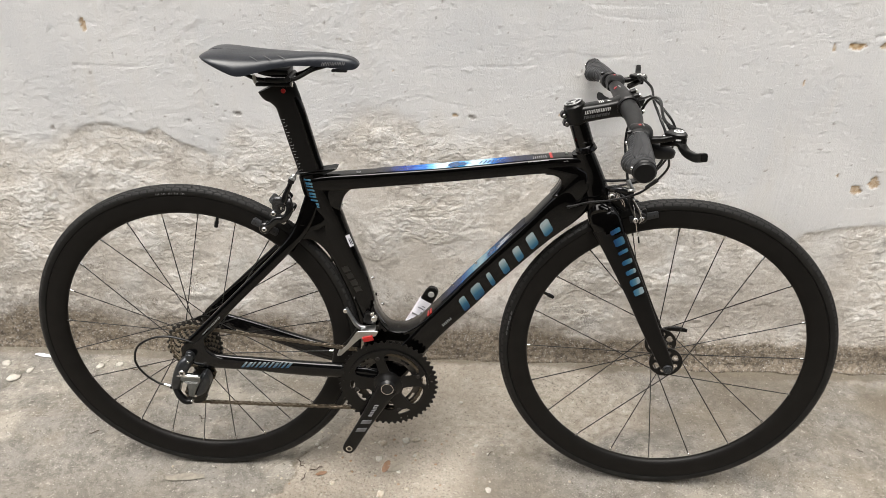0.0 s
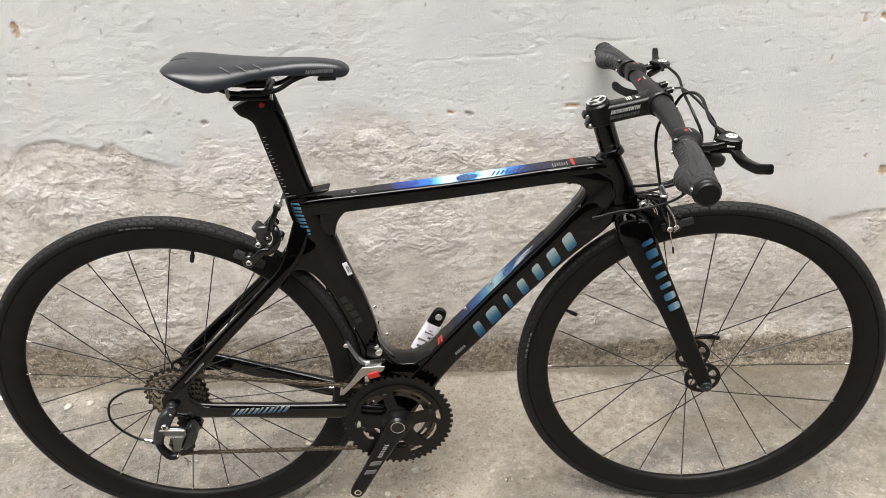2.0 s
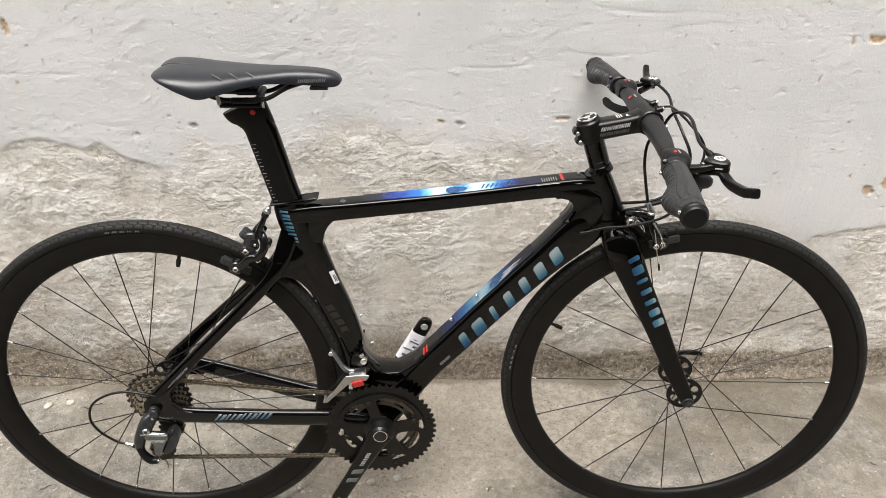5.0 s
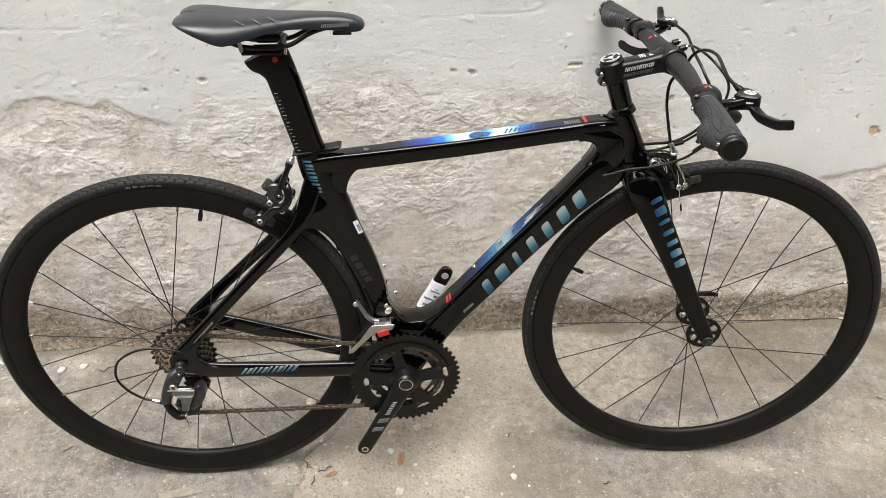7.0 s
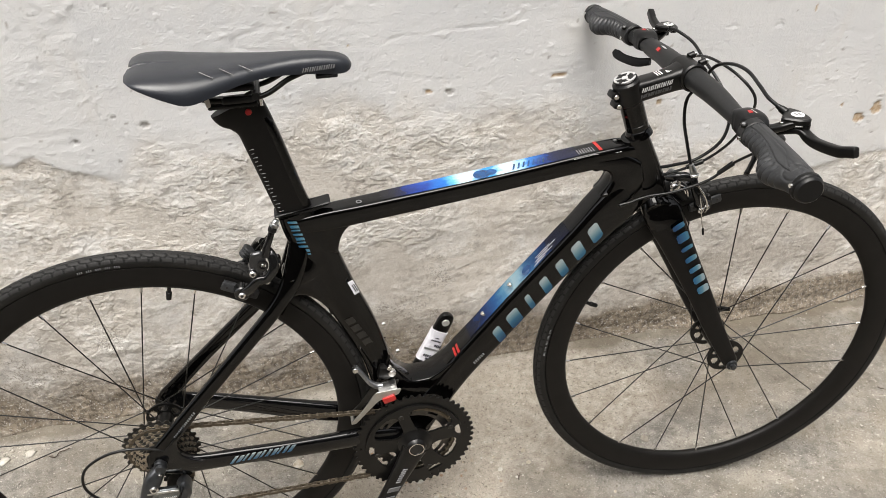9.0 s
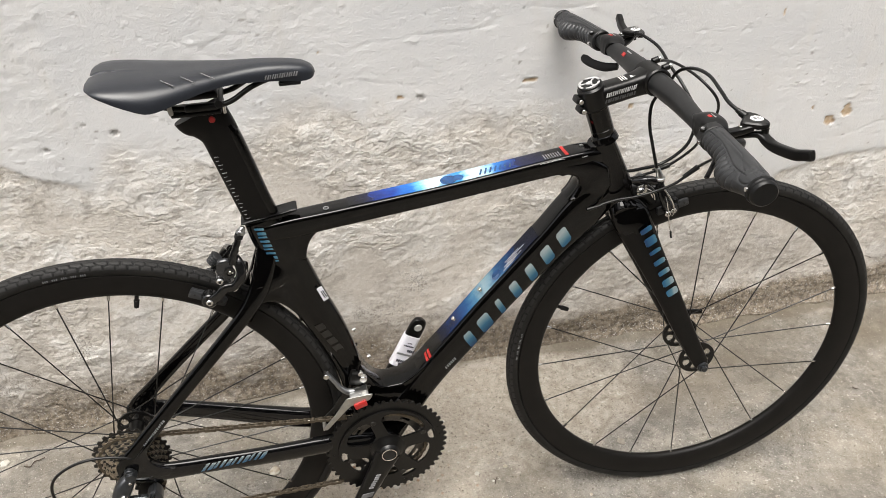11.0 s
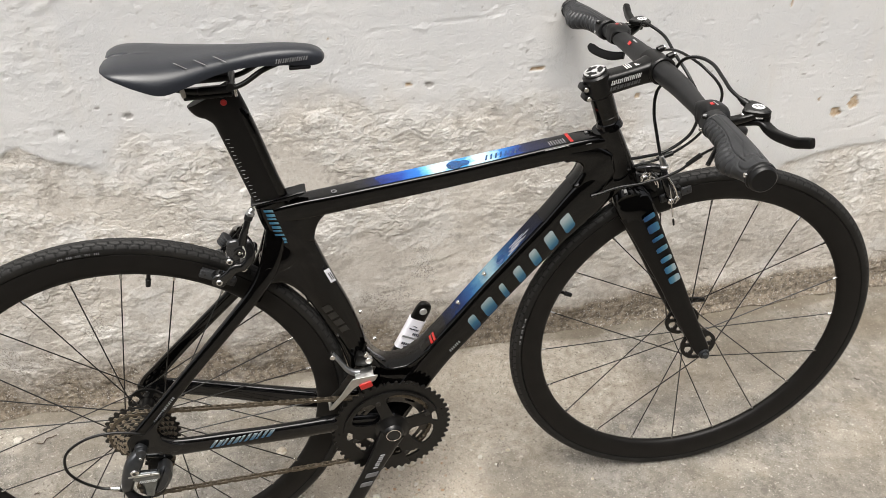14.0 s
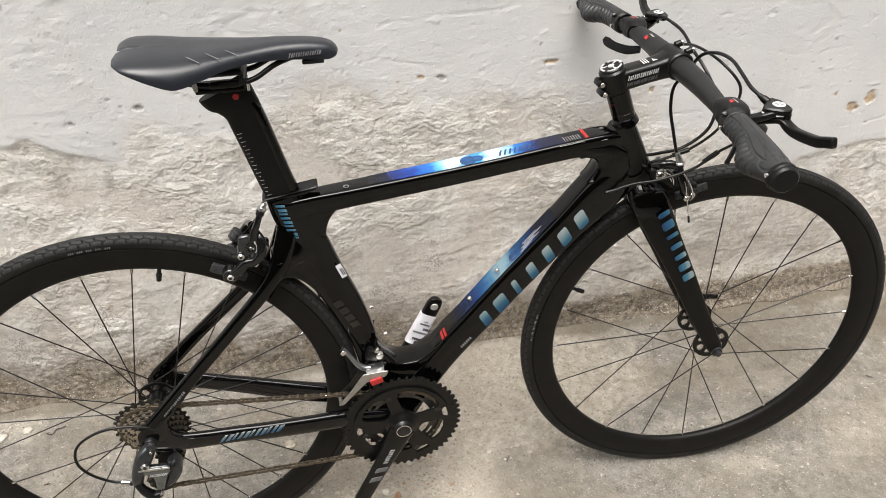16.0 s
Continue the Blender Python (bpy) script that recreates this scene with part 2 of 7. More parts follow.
PLASTER, CONCRETE, TYRE = plaster_material(), concrete_material(), tyre_material()
GLOSS = surf("gloss_black_lacquer", (0.0011, 0.0010, 0.0010), 0.10, 0, 0.62, 0.2, 40, 0.03, 0.0, 0.05)
STAY = surf("black_stay_lacquer", (0.0026, 0.0026, 0.0029), 0.13, 0, 0.62, 0.2, 40, 0.04, 0.0, 0.12)
MATTE = surf("matte_black_carbon", (0.0050, 0.0045, 0.0042), 0.42, 0, 0, 0.18, 90, 0.07, 0.00008, 0.2)
RIM = surf("matte_carbon_rim", (0.0066, 0.0059, 0.0053), 0.46, 0, 0, 0.2, 30, 0.08, 0.00006, 0.18)
ANOD = surf("black_anodised_alloy", (0.0042, 0.0040, 0.0038), 0.32, 0.0, 0.12, 0.2, 80, 0.1, 0.0, 0.25)
BRAKE = surf("polished_black_alloy", (0.016, 0.016, 0.0165), 0.2, 0.6, 0.5, 0.2, 80, 0.06, 0.0, 0.5)
SATIN = surf("satin_black_bar_paint", (0.0115, 0.0116, 0.0120), 0.46, 0, 0, 0.12, 200, 0.06, 0.00008, 0.4)
PLASTIC = surf("black_plastic", (0.0045, 0.0045, 0.0047), 0.4, 0, 0, 0.2, 80, 0.1, 0.0, 0.3)
GRIP = surf("grip_rubber", (0.026, 0.0268, 0.0285), 0.44, 0, 0, 0.15, 220, 0.06, 0.0002, 0.42)
VINYL = surf("saddle_vinyl", (0.0150, 0.0170, 0.0220), 0.34, 0, 0, 0.1, 420, 0.05, 0.00018, 0.55)
CHROME = surf("polished_steel", (0.72, 0.71, 0.69), 0.2, 1.0, 0, 0.1, 120, 0.1)
SILVER = surf("brushed_alloy", (0.50, 0.50, 0.49), 0.3, 1.0, 0, 0.12, 90, 0.1)
WORN = surf("worn_ring_steel", (0.085, 0.080, 0.074), 0.38, 0.85, 0, 0.35, 120, 0.1)
DULL = surf("dull_grey_alloy", (0.30, 0.305, 0.31), 0.32, 0.9, 0, 0.15, 90, 0.1)
GUNMETAL = surf("gunmetal_grey_alloy", (0.05, 0.053, 0.057), 0.30, 0.7, 0.1, 0.2, 70, 0.1)
CASSETTE = surf("oiled_nickel_steel", (0.46, 0.40, 0.32), 0.34, 0.9, 0, 0.5, 160, 0.14)
DARKSTEEL = surf("black_oxide_steel", (0.045, 0.043, 0.04), 0.4, 0.8, 0, 0.3, 160, 0.1)
CHAIN = surf("oily_chain_steel", (0.14, 0.117, 0.088), 0.42, 0.85, 0, 0.4, 200, 0.12)
SPOKE = surf("black_spoke_steel", (0.004, 0.0038, 0.0034), 0.4, 0.0, 0, 0.2, 60, 0.1)
CABLE = surf("black_cable_housing", (0.005, 0.005, 0.005), 0.33, 0, 0, 0.2, 60, 0.08, 0.0, 0.4)
WHITE = surf("white_print", (0.74, 0.74, 0.73), 0.45, 0, 0, 0.06, 40)
GREYPRINT = surf("grey_print", (0.20, 0.20, 0.205), 0.4, 0, 0, 0.2, 40)
PALEPRINT = surf("pale_grey_print", (0.42, 0.42, 0.42), 0.42, 0, 0, 0.2, 40)
DARKPRINT = surf("dark_grey_print", (0.055, 0.055, 0.056), 0.4, 0, 0, 0.2, 40)
RED = surf("red_print", (0.36, 0.014, 0.012), 0.35, 0, 0.2, 0.15, 60)
PAPER = surf("white_sticker", (0.70, 0.69, 0.74), 0.38, 0, 0.2, 0.06, 60, 0.08, 0.0001)
SOCKET = surf("dark_hex_socket", (0.02, 0.019, 0.018), 0.5, 0.4, 0, 0.2, 60)
DISC = surf("deep_blue_paint", (0.006, 0.05, 0.16), 0.25, 0, 0.4, 0.5, 90)
SHELL = surf("blue_grey_polished_alloy", (0.20, 0.215, 0.22), 0.22, 0.95, 0.2, 0.2, 60, 0.08)
DARKGREY = surf("slate_grey_print", (0.11, 0.11, 0.115), 0.4, 0, 0, 0.2, 40)
DARKALLOY = surf("dark_grey_anodised_alloy", (0.06, 0.061, 0.064), 0.26, 0.75, 0, 0.2, 90, 0.1)
BARE = surf("bare_machined_steel", (0.60, 0.59, 0.57), 0.5, 0.6, 0, 0.1, 120, 0.1)
ZIP = surf("clear_plastic_tag", (0.48, 0.46, 0.42), 0.4, 0, 0, 0.15, 80)
INK = surf("dark_print", (0.03, 0.03, 0.045), 0.5, 0, 0, 0.1, 40)
STONE = surf("pebble_stone", (0.40, 0.33, 0.24), 0.8, 0, 0, 0.35, 90, 0.08, 0.0006, col2=(0.55, 0.52, 0.46))
LIMESTONE = surf("pale_mortar_chip", (0.46, 0.435, 0.385), 0.85, 0, 0, 0.2, 120, 0.06, 0.0006)
GRIT = surf("mixed_grit", (0.24, 0.215, 0.175), 0.85, 0, 0, 0.35, 60, 0.06, 0.0003, col2=(0.64, 0.61, 0.55))
TWIG = surf("dry_plant_scrap", (0.055, 0.038, 0.026), 0.8, 0, 0, 0.35, 160, 0.08, 0.0004)
FLAKE = surf("mortar_flake", (0.235, 0.212, 0.174), 0.85, 0, 0, 0.25, 90, 0.06, 0.0006)
UNSEEN_DARK = surf("unseen_wall_dark", (0.045, 0.041, 0.036), 0.9, 0, 0, 0.3, 8, 0.05, 0.002)
WORD_DOWN = streaked("down_tube_word_paint", [(0.0, (0.26, 0.31, 0.32)), (0.28, (0.12, 0.20, 0.23)), (0.58, (0.015, 0.085, 0.15)), (1.0, (0.004, 0.025, 0.07))],
                     (0.125, 0, 0.4362), (0.1465, 0, 0.4155), 0.3, 0.6)
WORD_FORK = streaked("fork_word_paint", [(0.0, (0.006, 0.04, 0.11)), (0.45, (0.018, 0.10, 0.19)), (0.8, (0.07, 0.17, 0.23)), (1.0, (0.22, 0.29, 0.32))],
                     (0.447, 0, 0.553), (0.468, 0, 0.560), 0.3, 0.6)
WORD_SEAT = streaked("seat_tube_word_paint", [(0.0, (0.006, 0.035, 0.085)), (0.5, (0.02, 0.11, 0.19)), (1.0, (0.10, 0.20, 0.25))],
                     (-0.148, 0, 0.660), (-0.133, 0, 0.665), 0.3, 0.6)
WORD_STAY = streaked("chainstay_word_paint", [(0.0, (0.02, 0.07, 0.13)), (0.5, (0.12, 0.17, 0.20)), (1.0, (0.34, 0.37, 0.38))],
                     (0.0, 0, 0.303), (0.0, 0, 0.317), 0.3, 0.6)
TOP_PANEL = streaked("top_tube_panel_paint", [(0.0, (0.003, 0.003, 0.006)), (0.08, (0.003, 0.005, 0.030)), (0.17, (0.005, 0.030, 0.22)), (0.27, (0.012, 0.12, 0.44)), (0.315, (0.10, 0.36, 0.62)), (0.37, (0.52, 0.66, 0.71)), (0.42, (0.46, 0.62, 0.69)),
                                              (0.47, (0.03, 0.20, 0.48)), (0.53, (0.04, 0.24, 0.50)), (0.58, (0.50, 0.64, 0.71)), (0.64, (0.30, 0.50, 0.64)), (0.70, (0.02, 0.14, 0.42)), (0.77, (0.008, 0.035, 0.17)), (0.85, (0.005, 0.007, 0.035)), (1.0, (0.003, 0.003, 0.005))],
                     (-0.01, 0, 0.708), (0.285, 0, 0.742), 0.25, 0.4)
DOWN_PANEL = streaked("down_tube_panel_paint", [(0.0, (0.002, 0.002, 0.004)), (0.10, (0.002, 0.005, 0.020)), (0.22, (0.004, 0.020, 0.085)), (0.32, (0.010, 0.055, 0.16)), (0.40, (0.05, 0.15, 0.25)), (0.46, (0.20, 0.29, 0.33)), (0.52, (0.15, 0.25, 0.31)),
                                                (0.58, (0.020, 0.075, 0.17)), (0.66, (0.004, 0.020, 0.075)), (0.76, (0.002, 0.004, 0.016)), (1.0, (0.0015, 0.0015, 0.002))],
                      (0.110, 0, 0.415), (0.30, 0, 0.63), 0.25, 0.12)


# ---- geometry helpers ----
class Geo:
    """Vertices and faces of one mesh in the making."""

    def __init__(self):
        self.v, self.f = [], []

    def add(self, verts, faces):
        k = len(self.v)
        self.v.extend([tuple(float(c) for c in p) for p in verts])
        self.f.extend([tuple(k + i for i in q) for q in faces])
        return self

    def loft(self, rings, caps=True, loop=False):
        m = len(rings[0])
        verts = [p for r in rings for p in r]
        faces = []
        for i in range(len(rings) - (0 if loop else 1)):
            j = (i + 1) % len(rings)
            for k in range(m):
                q = (k + 1) % m
                faces.append((i * m + k, i * m + q, j * m + q, j * m + k))
        if caps and not loop:
            faces.append(tuple(range(m))[::-1])
            faces.append(tuple((len(rings) - 1) * m + k for k in range(m)))
        return self.add(verts, faces)

    def turned(self, m):
        self.v = [tuple(m @ Vector(p)) for p in self.v]
        return self


def mesh_of(name, g, mat, sharp=38):
    me = bpy.data.meshes.new(name)
    me.from_pydata(g.v, [], g.f)
    bm = bmesh.new()
    bm.from_mesh(me)
    bmesh.ops.recalc_face_normals(bm, faces=bm.faces)
    bm.to_mesh(me)
    bm.free()
    me.polygons.foreach_set("use_smooth", [True] * len(me.polygons))
    me.set_sharp_from_angle(angle=radians(sharp))
    me.materials.append(mat)
    return me


def part(name, g, mat, parent=None, label="", m=None, sharp=38):
    ob = new(name, g if isinstance(g, bpy.types.Mesh) else mesh_of(name, g, mat, sharp))
    if parent:
        ob.parent = parent
    if m is not None:
        ob.matrix_basis = m
    return tagged(ob, label)


def spline(rows, steps):
    """Catmull-Rom through the rows, steps to a stretch."""
    p = np.array(rows, float)
    p = np.vstack([2 * p[0] - p[1], p, 2 * p[-1] - p[-2]])
    out = []
    for i in range(1, len(p) - 2):
        a, b, c, d = p[i - 1:i + 3]
        for t in np.linspace(0, 1, steps, endpoint=False):
            out.append(0.5 * (2 * b + (c - a) * t + (2 * a - 5 * b + 4 * c - d) * t * t + (3 * b - a - 3 * c + d) * t ** 3))
    out.append(p[-2])
    return np.array(out)


def oval(n, e):
    t = np.linspace(0, 2 * math.pi, n, endpoint=False) + math.pi / n
    c, s = np.cos(t), np.sin(t)
    return np.sign(c) * np.abs(c) ** (2 / e), np.sign(s) * np.abs(s) ** (2 / e)


def tube(g, rows, e=2.4, n=20, steps=8, side=(0, 1, 0)):
    """A tube along rows of x, y, z, half width (along side), half depth, with a squared-off oval section."""
    q = spline(rows, steps)
    t = np.gradient(q[:, :3], axis=0)
    t /= np.linalg.norm(t, axis=1)[:, None]
    c, s = oval(n, e)
    rings = []
    for row, d in zip(q, t):
        w = np.array(side, float) - d * np.dot(side, d)
        w /= np.linalg.norm(w)
        nrm = np.cross(d, w)
        rings.append([row[:3] + w * row[3] * a + nrm * row[4] * b for a, b in zip(c, s)])
    return g.loft(rings)


def wire(g, pts, r, n=8, steps=8):
    """A round cable through the points."""
    q = spline(pts, steps)
    t = np.gradient(q, axis=0)
    t /= np.linalg.norm(t, axis=1)[:, None]
    w = np.cross(t[0], (0.3, 0.5, 0.8))
    rings = []
    for p, d in zip(q, t):
        w = w - d * np.dot(w, d)
        w /= np.linalg.norm(w)
        b = np.cross(d, w)
        rings.append([p + r * (w * math.cos(a) + b * math.sin(a)) for a in np.linspace(0, 2 * math.pi, n, endpoint=False)])
    return g.loft(rings)


def rod(g, p0, p1, r0, r1=None, n=20, bev=0.0):
    """A round bar from p0 to p1 with softened ends."""
    r1 = r0 if r1 is None else r1
    p0, p1 = np.array(p0, float), np.array(p1, float)
    d = p1 - p0
    ln = np.linalg.norm(d)
    d /= ln
    w = np.cross(d, (0.31, 0.52, 0.79))
    w /= np.linalg.norm(w)
    b = np.cross(d, w)
    bev = min(bev or 0.12 * min(r0, r1), ln * 0.3)
    st = [(0, r0 - bev), (bev, r0), (ln - bev, r1), (ln, r1 - bev)]
    return g.loft([[p0 + d * h + r * (w * math.cos(a) + b * math.sin(a)) for a in np.linspace(0, 2 * math.pi, n, endpoint=False)] for h, r in st])


def spun(g, profile, centre=(0, 0, 0), n=72, a0=0.0, a1=2 * math.pi):
    """A closed profile of (radius, y) turned round the y axis."""
    full = abs(a1 - a0 - 2 * math.pi) < 1e-6
    rings = []
    for a in np.linspace(a0, a1, n, endpoint=not full):
        rings.append([(centre[0] + r * math.cos(a), centre[1] + y, centre[2] + r * math.sin(a)) for r, y in profile])
    return g.loft(rings, caps=not full, loop=full)


def block(g, centre, size, turn=None, bev=0.002, seg=3):
    """A box with rounded edges; turn is a 3 x 3 matrix."""
    sx, sy, sz = (s / 2 for s in size)
    bev = min(bev, sx * 0.9, sy * 0.9, sz * 0.9)
    ring = []
    for qx, qy, a0 in ((1, 1, 0), (-1, 1, 90), (-1, -1, 180), (1, -1, 270)):
        for k in range(seg + 1):
            a = radians(a0 + 90 * k / seg)
            ring.append((qx, qy, math.cos(a), math.sin(a)))
    rings = []
    for z, ins in ((-sz, bev), (-sz + bev * 0.3, bev * 0.3), (-sz + bev, 0), (sz - bev, 0), (sz - bev * 0.3, bev * 0.3), (sz, bev)):
        r = max(bev - ins, 1e-5)
        rings.append([Vector((qx * (sx - bev) + r * c, qy * (sy - bev) + r * s, z)) for qx, qy, c, s in ring])
    m = turn if turn is not None else Matrix.Identity(3)
    return g.loft([[Vector(centre) + m @ p for p in r] for r in rings])


def slab(g, outline, y0, y1, bev=0.001, at=None):
    """A flat shape given by its outline in x and z, from y0 to y1, with its edges eased. at: a matrix to lay it elsewhere."""
    o = np.array(outline, float)
    nx, pv = np.roll(o, -1, 0), np.roll(o, 1, 0)
    d = nx - pv
    nrm = np.stack([d[:, 1], -d[:, 0]], 1)
    nrm /= np.linalg.norm(nrm, axis=1)[:, None] + 1e-9
    area = np.sum(o[:, 0] * nx[:, 1] - nx[:, 0] * o[:, 1])
    if area < 0:
        nrm = -nrm
    rings = []
    for y, i in ((y0, bev), (y0 + bev, 0), (y1 - bev, 0), (y1, bev)):
        pts = o - nrm * i
        rings.append([Vector((p[0], y, p[1])) if at is None else at @ Vector((p[0], y, p[1])) for p in pts])
    return g.loft(rings)


def rounded(pts, r=0.3, seg=4):
    """An outline with its corners rounded by the share r of the sides."""
    o = np.array(pts, float)
    out = []
    for i in range(len(o)):
        a, b, c = o[i - 1], o[i], o[(i + 1) % len(o)]
        p, q = b + (a - b) * r, b + (c - b) * r
        for t in np.linspace(0, 1, seg + 1):
            out.append((1 - t) ** 2 * p + 2 * t * (1 - t) * b + t * t * q)
    return out


def dial(g, radii, nt, y0, y1, keep=None, teeth=0, depth=0.0, centre=(0, 0), phase=0.0):
    """A flat round plate in the xz plane with openings (keep(radius, angle) false) and a toothed rim."""
    na = nt
    idx = {}
    verts, faces = [], []
    cells = np.ones((len(radii) - 1, na), bool)
    if keep:
        for i in range(len(radii) - 1):
            for j in range(na):
                cells[i, j] = keep((radii[i] + radii[i + 1]) / 2, 2 * math.pi * (j + 0.5) / na)

    def vert(i, j, s):
        j %= na
        if (i, j, s) not in idx:
            a = 2 * math.pi * j / na + phase
            r = radii[i]
            if teeth and i == len(radii) - 1:
                x = (j * teeth / na) % 1.0
                r -= depth * (1 - min(1.0, max(0.0, 1.75 - 5.2 * abs(x - 0.5))))
            idx[(i, j, s)] = len(verts)
            verts.append((centre[0] + r * math.cos(a), (y0, y1)[s], centre[1] + r * math.sin(a)))
        return idx[(i, j, s)]

    for i in range(cells.shape[0]):
        for j in range(na):
            if not cells[i, j]:
                continue
            for s in (0, 1):
                q = (vert(i, j, s), vert(i + 1, j, s), vert(i + 1, j + 1, s), vert(i, j + 1, s))
                faces.append(q if s else q[::-1])
            for di, dj, e in ((-1, 0, ((i, j), (i, j + 1))), (1, 0, ((i + 1, j + 1), (i + 1, j))), (0, -1, ((i + 1, j), (i, j))), (0, 1, ((i, j + 1), (i + 1, j + 1)))):
                a, b = i + di, (j + dj) % na
                if a < 0 or a >= cells.shape[0] or not cells[a, b]:
                    faces.append((vert(*e[0], 0), vert(*e[0], 1), vert(*e[1], 1), vert(*e[1], 0)))
    return g.add(verts, faces)


def marks(g, start, along, up, count, fill=0.72, slant=0.25, lift=(0, -1, 0), thick=0.0004, split=False):
    """A row of slanting plain bars: from start along a vector, as tall as up, standing proud by lift. split makes them uneven."""
    start, along, up, n = Vector(start), Vector(along), Vector(up), Vector(lift)
    step, lean = along / count, along.normalized() * up.length * slant
    for i in range(count):
        o, w = start + step * i, step * fill
        lo, hi = 0.0, 1.0
        if split:
            k = (i * 5 + i // 3) % 4
            lo, hi = ((0.0, 1.0), (0.0, 0.92), (0.05, 1.0), (0.35, 1.0))[k]
            w = w * (1.0, 1.35, 0.8, 1.15)[k]
        q = [o + (up + lean) * lo, o + w + (up + lean) * lo, o + w + (up + lean) * hi, o + (up + lean) * hi]
        top = [p + n * thick for p in q]
        g.add([*q, *top], [(4, 5, 6, 7), (0, 1, 5, 4), (1, 2, 6, 5), (2, 3, 7, 6), (3, 0, 4, 7)])
    return g


def word_bars(start, along, up, widths, slant, thick=0.0005):
    """A row of plain slanting bars of uneven widths (shares of their step), standing proud towards -y."""
    start, along, up, n = Vector(start), Vector(along), Vector(up), Vector((0, -1, 0))
    step, lean = along / len(widths), along.normalized() * up.length * slant
    g = Geo()
    for i, w in enumerate(widths):
        o = start + step * (i + 0.5 - w / 2)
        cut = min(0.16, 0.10 / w)
        q = [o + step * w * u + (up + lean) * v for u, v in ((cut, 0), (1 - cut, 0), (1, 0.12), (1, 0.88), (1 - cut, 1), (cut, 1), (0, 0.88), (0, 0.12))]
        g.add([*q, *[p + n * thick for p in q]], [tuple(range(8, 16)), *[(k, (k + 1) % 8, (k + 1) % 8 + 8, k + 8) for k in range(8)]])
    return g


def strokes(name, g, mat, parent, label, corners=4):
    """Each stroke of a row of marks, of that many corners, as a part of its own."""
    k = corners
    for i in range(0, len(g.v), 2 * k):
        one = Geo()
        one.add(g.v[i:i + 2 * k], [tuple(range(k, 2 * k)), *[(j, (j + 1) % k, (j + 1) % k + k, j + k) for j in range(k)]])
        part(name, one, mat, parent, label)


def curve(p, c, q, n=10):
    """Points of a bow from p to q, drawn towards c."""
    p, c, q = (np.array(v, float) for v in (p, c, q))
    return [tuple((1 - t) ** 2 * p + 2 * t * (1 - t) * c + t * t * q) for t in np.linspace(0, 1, n)]


def gusset(g, outline, half, bev, slope=0.0, mid=0.0, at_x=0.0):
    """A web of the frame: an outline in x and z, its faces half to either side of mid, with fully rounded edges. slope leans it in y along x."""
    o = np.array(outline, float)
    nx, pv = np.roll(o, -1, 0), np.roll(o, 1, 0)
    d = nx - pv
    nrm = np.stack([d[:, 1], -d[:, 0]], 1)
    nrm /= np.linalg.norm(nrm, axis=1)[:, None] + 1e-9
    if np.sum(o[:, 0] * nx[:, 1] - nx[:, 0] * o[:, 1]) < 0:
        nrm = -nrm
    rings = []
    for a in np.linspace(-90, 90, 9):
        k = radians(a)
        y = math.sin(k) * bev + (half - bev) * (1 if a > 0 else -1 if a < 0 else 0)
        pts = o - nrm * bev * (1 - math.cos(k))
        rings.append([(p[0], mid + y + slope * (p[0] - at_x), p[1]) for p in pts])
    return g.loft(rings)


# ---- relief noise ----
def hashed(i, j, seed):
    h = (i.astype(np.int64) * 374761393 + j.astype(np.int64) * 668265263 + seed * 974711) & 0x7FFFFFFF
    h = ((h ^ (h >> 13)) * 1274126177) & 0x7FFFFFFF
    return ((h ^ (h >> 16)) & 0xFFFF) / 65535.0


def vnoise(x, y, seed):
    i, j = np.floor(x), np.floor(y)
    u, v = x - i, y - j
    u, v = u * u * (3 - 2 * u), v * v * (3 - 2 * v)
    a, b, c, d = hashed(i, j, seed), hashed(i + 1, j, seed), hashed(i, j + 1, seed), hashed(i + 1, j + 1, seed)
    return (a * (1 - u) + b * u) * (1 - v) + (c * (1 - u) + d * u) * v * 1.0


def fbm(x, y, size, seed, octaves=4, gain=0.5):
    out, amp, tot = 0, 1.0, 0.0
    for k in range(octaves):
        f = 2.03 ** k / size
        out = out + amp * vnoise(x * f + 17.3 * k, y * f - 9.1 * k, seed + k)
        tot += amp
        amp *= gain
    return out / tot


def step01(v, lo, hi):
    t = np.clip((v - lo) / (hi - lo), 0, 1)
    return t * t * (3 - 2 * t)


def spaced(stops):
    """Coordinates with a spacing that changes: rows of (from, to, spacing)."""
    out = []
    for a, b, d in stops:
        out.append(np.linspace(a, b, max(1, int(round((b - a) / d))), endpoint=False))
    return np.append(np.concatenate(out), stops[-1][1])


def grid_faces(nx, ny):
    k = np.arange(nx * ny).reshape(ny, nx)
    return np.stack([k[:-1, :-1], k[:-1, 1:], k[1:, 1:], k[1:, :-1]], -1).reshape(-1, 4)


def field_mesh(name, pts, faces, mat, attrs):
    me = bpy.data.meshes.new(name)
    me.from_pydata([tuple(p) for p in pts.tolist()], [], faces.tolist())
    for key, val in attrs.items():
        a = me.attributes.new(key, "FLOAT", "POINT")
        a.data.foreach_set("value", np.ascontiguousarray(val, np.float32))
    me.polygons.foreach_set("use_smooth", [True] * len(me.polygons))
    me.materials.append(mat)
    return me


# ---- wall ----
WALL_Y = 1.8
wx = spaced([(-7.0, -1.5, 0.25), (-1.5, 1.7, 0.0034), (1.7, 7.0, 0.25)])
wz = spaced([(-0.06, 1.12, 0.0034), (1.12, 4.2, 0.2)])
X, Z = (a.ravel() for a in np.meshgrid(wx, wz))
